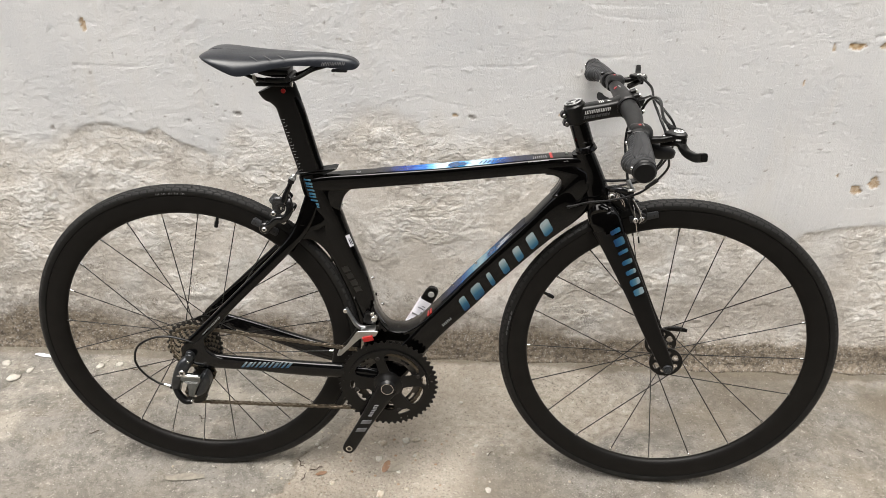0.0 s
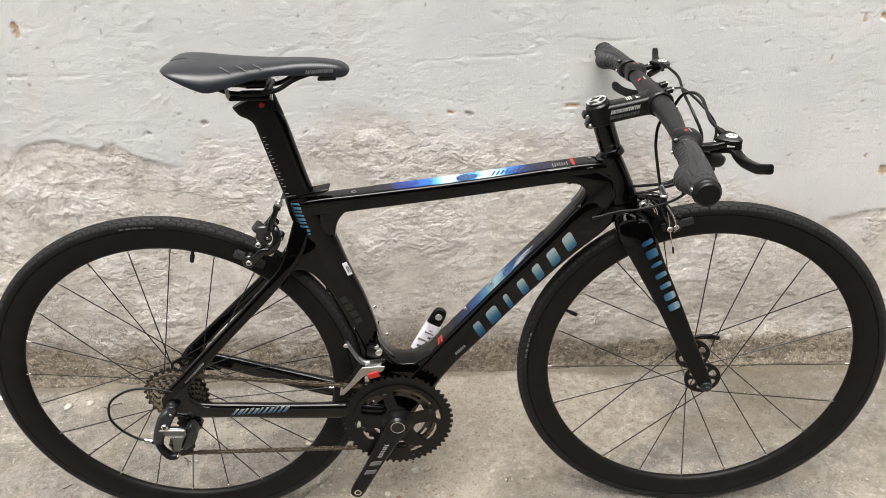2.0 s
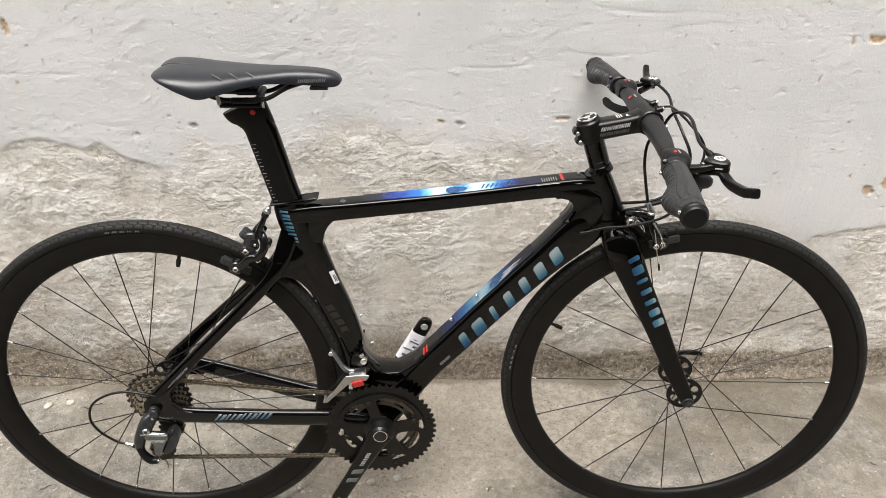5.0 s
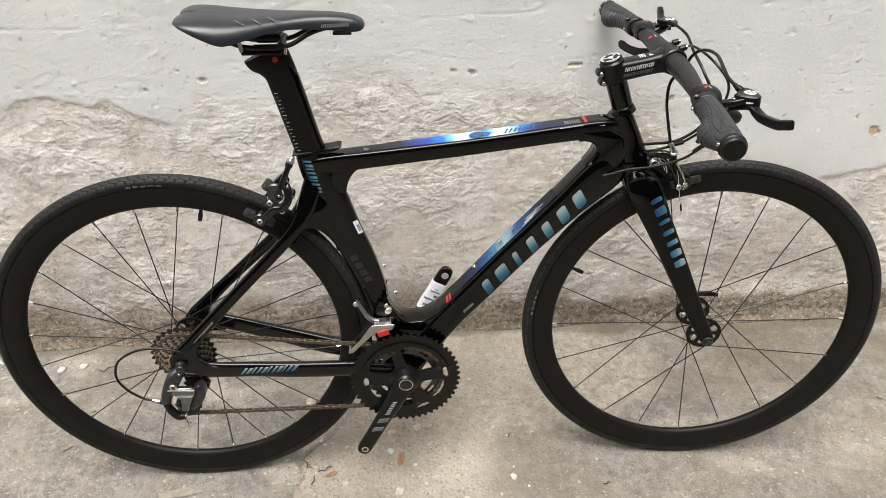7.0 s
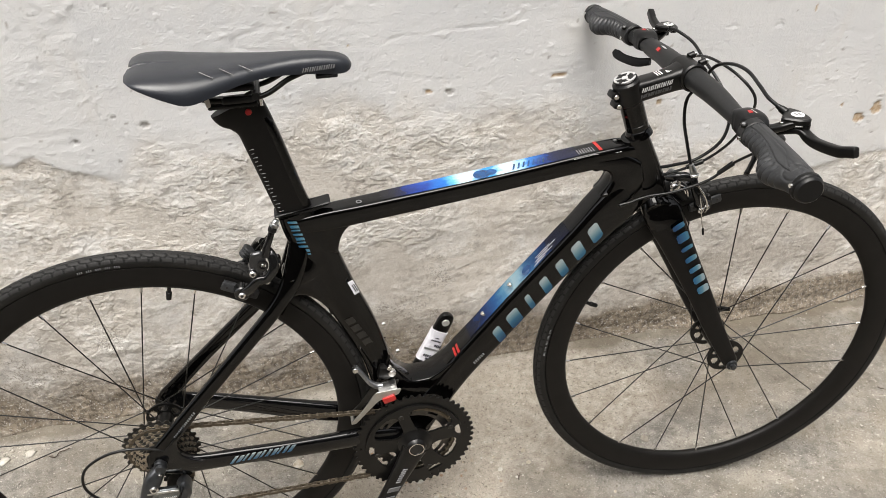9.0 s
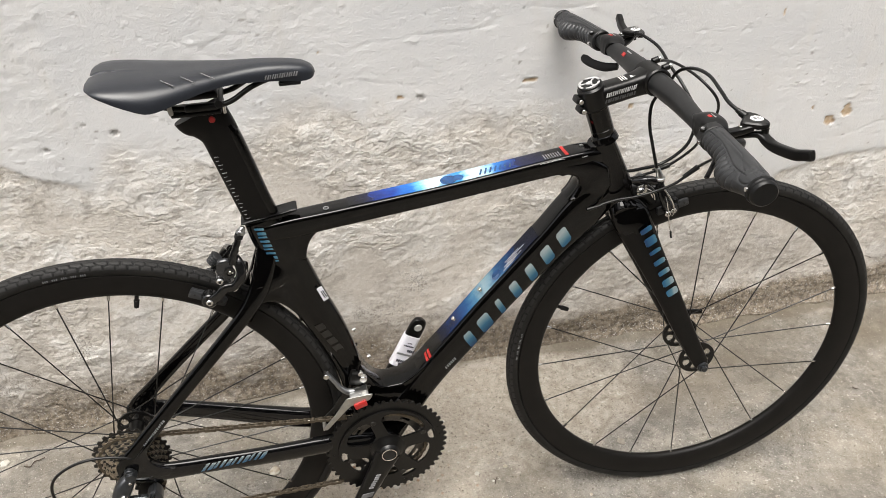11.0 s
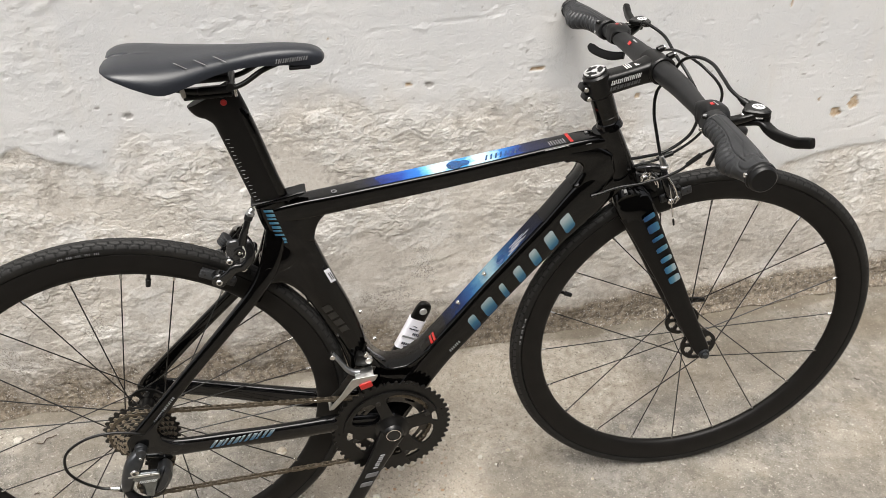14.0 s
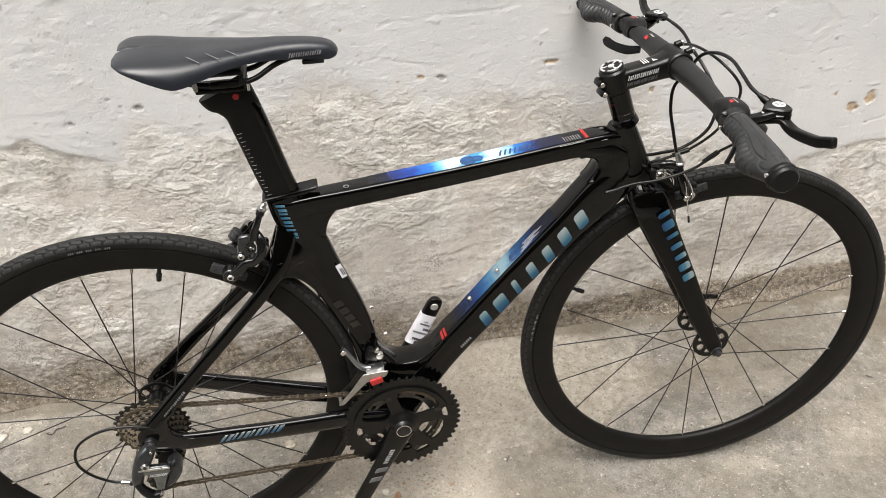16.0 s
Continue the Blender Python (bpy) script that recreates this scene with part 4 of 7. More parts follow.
d0 = np.array([-0.738, 0, 0.674])
rows = [((0.126, 0.4205), 0.0261, 0.0165), (((0.141, 0.4370)), 0.0262, 0.0165), ((0.192, 0.4955), 0.0265, 0.0165), ((0.240, 0.5475), 0.0269, 0.0165), ((0.286, 0.596), 0.0284, 0.0165)]
tube(g, [(c[0] + d0[0] * (k + 0.0003), 0, c[1] + d0[2] * (k + 0.0003), w, 0.0005) for c, k, w in rows], 6, 16)
part("down_tube_panel", g, DOWN_PANEL, frame_, "deep blue cloud-pattern panel")
g = Geo()
rod(g, (0.2024, -0.005, 0.5471), (0.2018, -0.005, 0.5477), 0.0095, None, 24, 0.0001)
part("panel_disc", g, DISC, frame_, "deep blue disc in the panel")
for y, s0, s1 in ((-0.0125, 0.92, 1.10), (-0.0095, 0.97, 1.22), (-0.0065, 0.95, 1.16), (-0.0030, 1.0, 1.28), (0.0005, 0.98, 1.20)):
    g = Geo()
    ends = [(0.141 + s * 0.099 + d0[0] * (0.0277 + max(0, s - 1) * 0.003), y, 0.437 + s * 0.1105 - max(0, s - 1) * 0.006 + d0[2] * (0.0277 + max(0, s - 1) * 0.003)) for s in (s0, s1)]
    rod(g, ends[0], ends[1], 0.0006, None, 6)
    part("panel_streak", g, PALEPRINT, frame_, "pale thin streak on the panel")
g = Geo()
for x, z in ((0.0795, 0.4085), (0.0845, 0.4140)):
    tube(g, [(x, -0.0115, z, 0.0105, 0.0009), (x + 0.0030, -0.0115, z + 0.0033, 0.0105, 0.0009)], 6, 10, 3)
part("red_band", g, RED, frame_, "red painted band")
g = word_bars((0.1480, -0.0238, 0.4150), (0.176, 0, 0.198), (-0.0200, 0, 0.0192), (0.44, 0.68, 0.28, 0.44, 0.44, 0.54, 0.56), 0.30)
strokes("down_tube_mark", g, WORD_DOWN, frame_, "pale to blue graded plain marks", 8)
g = marks(Geo(), (0.112, -0.0252, 0.388), (0.018, 0, 0.019), (-0.0035, 0, 0.0035), 6, 0.5, 0.2, (0, -1, 0), 0.0006)
part("small_print", g, GREYPRINT, frame_)
g = marks(Geo(), (-0.1415, -0.0152, 0.694), (0.0155, 0, -0.0615), (-0.0120, 0, -0.0028), 9, 0.50, -0.35, (0, -1, 0), 0.0004, True)
strokes("seat_tube_mark", g, WORD_SEAT, frame_, "blue graded plain marks")
g = marks(Geo(), (-0.298, -0.0662, 0.3030), (0.098, 0, -0.003), (0.004, 0.0004, 0.0125), 11, 0.52, 0.5, (0, -1, 0), 0.0012, True)
g.v = [(x, y + (x + 0.298) * 0.068, z) for x, y, z in g.v]
strokes("chainstay_mark", g, WORD_STAY, frame_, "pale steel-blue plain marks")
g = marks(Geo(), (-0.366, -0.0672, 0.377), (0.037, 0.006, 0.039), (-0.0025, 0, 0.0028), 14, 0.42, 0.2, (0, -1, 0), 0.0006, True)
part("small_print", g, GREYPRINT, frame_)
g = marks(Geo(), (-0.0725, -0.0160, 0.5560), (0.0085, 0, 0.004), (-0.0085, 0, 0.0240), 1, 0.95, 0.0, (0.1, -0.99, 0), 0.0005)
st = part("sticker", g, PAPER, frame_, "small white sticker")
g = marks(Geo(), (-0.0705, -0.0166, 0.562), (0.005, 0, 0.002), (-0.005, 0, 0.0125), 2, 0.6, 0.0, (0, -1, 0), 0.0003)
part("small_print", g, INK, st)
g = marks(Geo(), (-0.092, -0.0157, 0.511), (0.030, 0, -0.060), (0.012, 0, 0.006), 4, 0.75, 0.1, (0, -1, 0), 0.0002)
part("ghost_print", g, surf("ghost_print", (0.0028, 0.0026, 0.0025), 0.3, 0, 0.5, 0.1, 40), frame_)
# thin pale line painted as the highlight on the top tube's edge
g = Geo()
tube(g, [(0.262, -0.0186, 0.7391, 0.0003, 0.0004), (0.280, -0.0187, 0.7413, 0.0003, 0.0004), (0.296, -0.0187, 0.7432, 0.0003, 0.0005), (0.307, -0.0190, 0.7405, 0.0003, 0.0005), (0.335, -0.0195, 0.7435, 0.0003, 0.0005)], 2, 6, 6)
part("edge_glint", g, PALEPRINT, frame_)

# seat post
g = Geo()
post = [(-0.1395, 0, 0.695, 0.0105, 0.0242), (-0.147, 0, 0.725, 0.0105, 0.0242), (-0.1585, 0, 0.768, 0.0105, 0.0242), (-0.170, 0, 0.812, 0.0108, 0.0243), (-0.1765, 0, 0.836, 0.0115, 0.0252), (-0.1850, 0, 0.852, 0.0122, 0.0295), (-0.1935, 0, 0.863, 0.0126, 0.0350), (-0.1965, 0, 0.8690, 0.0126, 0.0360)]
tube(g, post, 2.8, 24)
seat_post = part("seat_post", g, MATTE, bike, "matte black aero carbon seat post")
g = Geo()
tube(g, [(-0.1265, -0.0003, 0.712, 0.0094, 0.0084), (-0.1340, -0.0003, 0.738, 0.0096, 0.0084), (-0.1455, -0.0003, 0.785, 0.0096, 0.0084), (-0.1530, -0.0003, 0.815, 0.0098, 0.0084), (-0.1600, -0.0003, 0.838, 0.0100, 0.0084), (-0.1680, -0.0003, 0.852, 0.0100, 0.0080)], 2.6, 16)
part("front_edge", g, GLOSS, seat_post, "gloss black leading edge")
g = Geo()
rod(g, (-0.181, -0.0110, 0.8595), (-0.181, -0.0140, 0.8595), 0.0042, None, 20)
part("round_badge", g, RED, seat_post, "round red badge")
g = Geo()
for i in range(17):
    f = i / 16
    x, z = -0.1885 + 0.0255 * f, 0.806 - 0.096 * f
    w = 0.0062 if i % 2 == 0 else 0.0038
    marks(g, (x, -0.0088 - 0.0004, z), (w, -0.0016, 0.0012), (0.0002, 0, -0.0005), 1, 1.0, 0.0, (0, -1, 0), 0.0004)
part("height_scale", g, PALEPRINT, seat_post, "pale height graduation ticks")

# saddle
g = Geo()
sx = np.array([0.0, 0.03, 0.08, 0.16, 0.25, 0.36, 0.48, 0.60, 0.72, 0.84, 0.93, 0.97, 0.99, 1.0])
sw = np.array([0.050, 0.061, 0.0675, 0.0710, 0.0700, 0.0605, 0.0455, 0.0330, 0.0255, 0.0220, 0.0200, 0.0170, 0.0120, 0.0045])
stp = np.array([0.9255, 0.9285, 0.9300, 0.9295, 0.9275, 0.9255, 0.9250, 0.9250, 0.9255, 0.9240, 0.9205, 0.9165, 0.9125, 0.9080])
sed = np.array([0.9235, 0.9205, 0.9145, 0.9045, 0.8960, 0.9005, 0.9065, 0.9085, 0.9065, 0.9035, 0.9005, 0.9010, 0.9030, 0.9060])
u = 0.5 - 0.5 * np.cos(np.linspace(0, math.pi, 60))
lobes = np.sign(np.linspace(-1, 1, 61)) * np.abs(np.linspace(-1, 1, 61)) ** 1.5
q = spline(np.stack([sx, sw, stp, sed], 1), 8)
sw, stp, sed = (np.interp(u, q[:, 0], q[:, k]) for k in (1, 2, 3))
rings = []
for uu, w, t, e in zip(u, sw, stp, sed):
    ring = []
    for v in lobes:
        tail = -0.315 + 0.005 * abs(abs(v) - 0.35)
        x = tail + (-0.0445 - tail) * uu + 0.018 * math.exp(-(v / 0.03) ** 4) * max(0.0, 1 - uu / 0.2)
        ring.append((x, w * math.sin(v * math.pi / 2) ** 1 if abs(v) < 1 else w * v, t - (t - e) * abs(v) ** 3.2))
    for v in lobes[::-1]:
        tail = -0.315 + 0.005 * abs(abs(v) - 0.35)
        x = tail + 0.004 + (-0.0485 - tail) * uu + 0.018 * math.exp(-(v / 0.03) ** 4) * max(0.0, 1 - uu / 0.2)
        ring.append((x, w * 0.96 * math.sin(v * math.pi / 2), e + 0.0006 + min(0.012, 0.45 * (t - e)) * (1 - v * v)))
    rings.append(ring)
m_ = len(rings[0])
g.loft(rings, caps=False)
for r_ in (0, len(rings) - 1):
    k_ = r_ * m_
    g.f.extend([(k_ + i, k_ + i + 1, k_ + m_ - 2 - i, k_ + m_ - 1 - i) for i in range(m_ // 2 - 1)])
saddle = part("saddle", g, VINYL, bike, "dark grey vinyl road saddle with a notched tail", sharp=60)
for s in (-1, 1):
    g = Geo()
    wire(g, [(-0.262, s * 0.030, 0.905), (-0.245, s * 0.026, 0.892), (-0.222, s * 0.022, 0.882), (-0.185, s * 0.022, 0.880), (-0.155, s * 0.022, 0.884), (-0.125, s * 0.017, 0.899), (-0.092, s * 0.010, 0.908)], 0.0035, 10)
    part("saddle_rail", g, ANOD, saddle, "black steel rail")
g = Geo()
block(g, (-0.198, 0, 0.8705), (0.062, 0.036, 0.006), None, 0.002)
for s in (-1, 1):
    block(g, (-0.190, s * 0.022, 0.8805), (0.040, 0.010, 0.009), None, 0.003)
rod(g, (-0.168, -0.028, 0.884), (-0.168, 0.028, 0.884), 0.0052, None, 16)
block(g, (-0.195, 0, 0.894), (0.055, 0.046, 0.008), None, 0.003)
part("saddle_clamp", g, PLASTIC, saddle, "black alloy rail clamp")
g = Geo()
rod(g, (-0.163, -0.020, 0.869), (-0.163, -0.020, 0.886), 0.0020, None, 12)
part("clamp_bolt", g, CHROME, saddle)
g = Geo()
slab(g, rounded([(-0.231, 0.889), (-0.225, 0.891), (-0.223, 0.876), (-0.229, 0.874)], 0.3), -0.0265, -0.0245, 0.0005)
part("plastic_tag", g, ZIP, saddle, "translucent plastic tag on the rail")
g = marks(Geo(), (-0.108, -0.0258, 0.9085), (0.041, 0.003, 0.0010), (0.0, -0.0006, 0.0055), 14, 0.45, 0.35, (0, -1, 0.1), 0.0012, True)
part("saddle_mark", g, GREYPRINT, saddle)
g = Geo()
for i, x in enumerate((-0.213, -0.190, -0.167)):
    marks(g, (x, -0.0530 + 0.0065 * i, 0.9205), (0.0012, 0, 0), (-0.015, 0.0105, 0.0052), 1, 1.0, 0.0, (0, -0.6, 0.8), 0.0012)
part("saddle_stripe", g, GREYPRINT, saddle)
g = Geo()
block(g, (-0.078, -0.016, 0.8985), (0.028, 0.010, 0.005), None, 0.002)
part("nose_clip", g, PLASTIC, saddle)


# ---- wheels ----
def make_wheel(name, label, m, spokes, phase, flange_r, flange_y, valve_at):
    """A deep rim with tyre, hub, laced spokes and valve, round the y axis at its own origin."""
    g = Geo()
    spun(g, [(0.3142, -0.0116), (0.3150, -0.0095), (0.312, 0.0), (0.3150, 0.0095), (0.3142, 0.0116), (0.308, 0.0120), (0.296, 0.0117), (0.286, 0.0098), (0.2797, 0.0068), (0.2767, 0.0030), (0.2762, 0.0), (0.2767, -0.0030), (0.2797, -0.0068), (0.286, -0.0098), (0.296, -0.0117), (0.308, -0.0120)], n=128)
    g.v = [(x * WIDE, y, z * WIDE) for x, y, z in g.v]
    wheel = part(name, g, RIM, bike, label, m)
    g = Geo()
    prof = []
    for t in np.linspace(radians(-122), radians(122), 53):
        prof.append((0.3218 + 0.0127 * math.cos(t), 0.0127 * math.sin(t)))
    prof += [(0.3145, 0.006), (0.3145, -0.006)]
    rings, groove_shade = [], []
    for k in range(1430):
        ring = []
        a = 2 * math.pi * k / 1430
        for r, y in prof:
            s, cut = abs(y), 0.0
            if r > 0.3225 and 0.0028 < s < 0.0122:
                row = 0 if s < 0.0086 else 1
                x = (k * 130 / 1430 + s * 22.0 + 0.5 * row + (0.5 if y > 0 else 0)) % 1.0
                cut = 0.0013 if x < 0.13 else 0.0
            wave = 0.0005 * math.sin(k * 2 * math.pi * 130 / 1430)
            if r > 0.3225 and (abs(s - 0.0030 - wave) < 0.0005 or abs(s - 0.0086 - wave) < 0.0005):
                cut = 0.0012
            # mask for the shade painted into the cuts
            groove_shade.append(0.95 if cut else 0.0)
            ring.append(((r - cut) * WIDE * math.cos(a), y, (r - cut) * WIDE * math.sin(a)))
        rings.append(ring)
    g.loft(rings, loop=True)
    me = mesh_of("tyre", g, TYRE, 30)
    me.attributes.new("groove_shade", "FLOAT", "POINT").data.foreach_set("value", groove_shade)
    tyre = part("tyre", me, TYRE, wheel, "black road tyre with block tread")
    g = Geo()
    for k in range(5):
        a = valve_at + 0.20 + 0.038 * k
        for q in range(3):
            b0, b1 = a + 0.0085 * q, a + 0.0085 * q + 0.003
            r0, r1 = (0.3220, 0.3248)
            vs = [(r * math.cos(b), -0.01305, r * math.sin(b)) for b, r in ((b0, r0), (b1, r0), (b1, r1), (b0, r1))]
            g.add([*vs, *[(x, y - 0.0007, z) for x, y, z in vs]], [(4, 5, 6, 7), (0, 1, 5, 4), (1, 2, 6, 5), (2, 3, 7, 6), (3, 0, 4, 7)])
    part("tyre_mark", g, GREYPRINT, tyre, "pale worn side wall marks")
    g = Geo()
    rod(g, (0, -flange_y - 0.004, 0), (0, flange_y + 0.004, 0), 0.0125, None, 24, 0.002)
    rod(g, (0, -flange_y - 0.018, 0), (0, flange_y + 0.018, 0), 0.0085, None, 20, 0.002)
    hub = part("hub", g, ANOD, wheel, "black alloy hub")
    for s in (-1, 1):
        g = Geo()
        dial(g, [0.006, 0.0140, 0.0160, 0.0200, 0.0240, 0.0260, flange_r], 120, s * flange_y - 0.0016, s * flange_y + 0.0016,
             lambda r, a: not (0.0140 < r < 0.0260 and abs((a * 6 / (2 * math.pi)) % 1 - 0.5) < (0.33 if 0.016 < r < 0.024 else 0.24)))
        part("hub_flange", g, ANOD, hub, "black drilled hub flange")
    for i in range(spokes):
        s = -1 if i % 2 == 0 else 1
        a = phase + 2 * math.pi * i / spokes
        turn = radians(68) * (1 if (i // 2) % 2 == 0 else -1)
        p = Vector((0.2795 * math.cos(a), s * 0.0012, 0.2795 * math.sin(a)))
        q = Vector(((flange_r - 0.003) * math.cos(a + turn), s * flange_y, (flange_r - 0.003) * math.sin(a + turn)))
        g = Geo()
        rod(g, q, p, 0.00105, None, 6, 0.0001)
        spoke = part("spoke", g, SPOKE, wheel)
        g = Geo()
        d = (q - p).normalized()
        rod(g, p - d * 0.004, p + d * 0.0085, 0.0021, None, 8, 0.0003)
        part("nipple", g, CHROME, spoke)
    g = Geo()
    d = Vector((math.cos(valve_at), 0, math.sin(valve_at)))
    rod(g, d * 0.2800, d * 0.2690, 0.0030, None, 12)
    rod(g, d * 0.2700, d * 0.2570, 0.0042, 0.0036, 12)
    part("valve", g, PLASTIC, wheel, "black capped valve")
    return wheel


rear_wheel = make_wheel("rear_wheel", "matte black deep-section rear rim", pose(REAR[0], 0, REAR[1]), 24, radians(24.2), 0.0300, 0.031, radians(76.5))
front_wheel = make_wheel("front_wheel", "matte black deep-section front rim", FORK @ pose(FRONT[0], 0, FRONT[1]), 20, radians(19.4), 0.0325, 0.036, radians(154.5))
# front axle ends and quick-release lever
g = Geo()
rod(g, (0, -0.072, 0), (0, 0.072, 0), 0.0052, None, 18)
rod(g, (0, -0.060, 0), (0, -0.066, 0), 0.0095, None, 20)
rod(g, (0, 0.060, 0), (0, 0.066, 0), 0.0095, None, 20)
part("axle", g, GUNMETAL, front_wheel, "grey steel axle end")
g = Geo()
rod(g, (0.0, 0.058, 0.0), (0.0, 0.076, 0.0), 0.0085, None, 20)
tube(g, [(0.0, 0.074, 0.002, 0.004, 0.006), (0.020, 0.078, 0.010, 0.0035, 0.0055), (0.042, 0.077, 0.012, 0.0035, 0.0060), (0.060, 0.074, 0.011, 0.0025, 0.004)], 2.2, 12)
part("quick_release_lever", g, ANOD, front_wheel, "black quick-release lever")
g = Geo()
rod(g, (0, -0.080, 0), (0, 0.080, 0), 0.0050, None, 18)
rod(g, (0, -0.070, 0), (0, -0.078, 0), 0.0085, None, 20)
rod(g, (0, 0.070, 0), (0, 0.078, 0), 0.0085, None, 20)
part("axle", g, GUNMETAL, rear_wheel, "grey steel axle end")

# cassette on the rear hub
cass = None
for i, (teeth, y) in enumerate(((28, -0.0385), (25, -0.0418), (23, -0.0451), (21, -0.0484), (19, -0.0517), (17, -0.0550), (15, -0.0583), (13, -0.0616), (12, -0.0645))):
    r = teeth * 0.0127 / (2 * math.pi) + 0.0022
    g = Geo()
    n = teeth * 6
    dial(g, [0.014, r * 0.62, r * 0.80, r - 0.0065, r], n, y - 0.0009, y + 0.0009,
         (lambda rr, a, r=r: not (r * 0.62 < rr < r * 0.80 and (a * 6 / (2 * math.pi)) % 1 < 0.5)) if teeth > 16 else None, teeth, 0.0046, phase=0.13 * i)
    if cass is None:
        cass = part("cassette", g, DARKSTEEL, rear_wheel, "oiled steel nine-speed cassette")
    else:
        part("sprocket", g, CASSETTE, cass)
        # near-black disc out to the teeth, standing in for shade between sprockets
        g = Geo()
        dial(g, [0.014, r - 0.0004], 64, y + 0.0010, y + 0.0022)
        part("spacer", g, SOCKET, cass)
g = Geo()
rod(g, (0, -0.066, 0), (0, -0.0685, 0), 0.0155, None, 24)
rod(g, (0, -0.034, 0), (0, -0.066, 0), 0.0170, None, 24)
part("lock_ring", g, CASSETTE, cass)

# ---- fork ----
g = Geo()
for s in (-1, 1):
    tube(g, [(0.4045, s * 0.014, 0.652, 0.015, 0.0255), (0.4100, s * 0.023, 0.640, 0.0145, 0.0290), (0.4175, s * 0.030, 0.626, 0.0125, 0.0295), (0.4430, s * 0.0375, 0.575, 0.0100, 0.0243), (0.4855, s * 0.043, 0.493, 0.0090, 0.0200), (0.5210, s * 0.0485, 0.420, 0.0080, 0.0172), (0.5470, s * 0.0535, 0.370, 0.0072, 0.0148), (0.5630, s * 0.0565, 0.340, 0.0062, 0.0130), (0.571, s * 0.0570, 0.324, 0.0050, 0.0085)], 2.6, 20)
tube(g, [(0.4060, -0.030, 0.640, 0.016, 0.020), (0.4050, 0.0, 0.650, 0.018, 0.022), (0.4060, 0.030, 0.640, 0.016, 0.020)], 2.6, 24, 8, (0, 0, 1))
crown, legs = Geo(), Geo()
crown.v, legs.v = list(g.v), list(g.v)
for q in g.f:
    (crown if sum(g.v[i][2] for i in q) / len(q) > 0.612 else legs).f.append(q)
fork = part("fork", legs.turned(FORK), MATTE, bike, "matte black carbon fork")
part("crown", crown.turned(FORK), GLOSS, fork, "gloss black fork crown")
g = word_bars((0.4200, -0.0475, 0.6235), (0.0665, -0.0062, -0.1400), (0.0185, 0.0, 0.0066), (0.40, 0.70, 0.30, 0.40, 0.40, 0.60, 0.60), -0.25, 0.0007)
strokes("fork_mark", g.turned(FORK), WORD_FORK, fork, "blue graded plain marks", 8)

# ---- headset, stem and bar ----
g = Geo()
rod(g, on_axis(0.010), on_axis(-0.004), 0.0205, 0.0180, 32, 0.002)
part("headset_cover", g, GLOSS, bike, "black headset cover")
for d0, d1 in ((-0.0040, -0.0130), (-0.0130, -0.0480)):
    g = Geo()
    rod(g, on_axis(d0), on_axis(d1), 0.0172, None, 40, 0.0003)
    part("headset_spacer", g, GLOSS, bike, "gloss black headset spacer")
g = Geo()
rod(g, on_axis(-0.0475), on_axis(-0.0835), 0.0200, 0.0195, 32, 0.003)
tube(g, [(0.346, 0, 0.8265, 0.0175, 0.0165), (0.365, 0, 0.8300, 0.0172, 0.0160), (0.395, 0, 0.8360, 0.0168, 0.0155), (0.414, 0, 0.8405, 0.0185, 0.0165), (0.424, 0, 0.8430, 0.0215, 0.0185)], 3.4, 24)
rod(g, (0.4330, -0.0225, 0.8450), (0.4330, 0.0225, 0.8450), 0.0205, None, 28, 0.002)
for dz in (0.018, 0.034):
    block(g, on_axis(-0.036 - dz, -0.0215), (0.012, 0.020, 0.0105), Matrix.Rotation(radians(20), 3, "Y"), 0.003)
stem = part("stem", g, ANOD, bike, "black alloy handlebar stem")
for dz in (0.018, 0.034):
    g = Geo()
    p = on_axis(-0.036 - dz, -0.0215)
    rod(g, p + Vector((0, -0.0125, 0)), p + Vector((0, -0.0085, 0)), 0.0036, None, 14)
    part("pinch_bolt", g, CHROME, stem)
g = Geo()
rod(g, on_axis(-0.0835), on_axis(-0.0870), 0.0172, None, 32, 0.001)
cap = part("top_cap", g, ANOD, stem, "black and silver top cap")
g = Geo()
for k in range(3):
    spun(g, [(0.0128, -0.0008), (0.0158, -0.0008), (0.0158, 0.0008), (0.0128, 0.0008)], n=14, a0=2.1 * k, a1=2.1 * k + 1.75)
    spun(g, [(0.0050, -0.0007), (0.0127, -0.0007), (0.0127, 0.0007), (0.0050, 0.0007)], n=6, a0=2.1 * k + 0.75, a1=2.1 * k + 1.05)
spun(g, [(0.0005, -0.0008), (0.0046, -0.0008), (0.0046, 0.0008), (0.0005, 0.0008)], n=18)
g.turned(Matrix.Translation(on_axis(-0.0871)) @ STEER_DIR.to_track_quat("-Y", "Z").to_matrix().to_4x4())
part("cap_ring", g, PALEPRINT, cap, "pale patterned ring")
for y in (-0.016, 0.016):
    for up in (1, -1):
        g = Geo()
        a = radians(62) if up > 0 else radians(-25)
        p = Vector((0.4330 + 0.0225 * math.cos(a), y, 0.8450 + 0.0225 * math.sin(a)))
        d = Vector((math.cos(radians(18)), 0, math.sin(radians(18))))
        rod(g, p - d * 0.004, p + d * 0.006, 0.0050, None, 14)
        lug = part("face_plate_lug", g, ANOD, stem)
        g = Geo()
        rod(g, p + d * 0.0058, p + d * 0.0085, 0.0035, None, 12)
        part("face_plate_bolt", g, CHROME, lug)
g = marks(Geo(), (0.357, -0.0176, 0.8300), (0.046, 0, 0.0090), (-0.0010, 0, 0.0062), 15, 0.46, 0.3, (0, -1, 0), 0.0006, True)
part("stem_mark", g, PALEPRINT, stem, "pale plain marks")
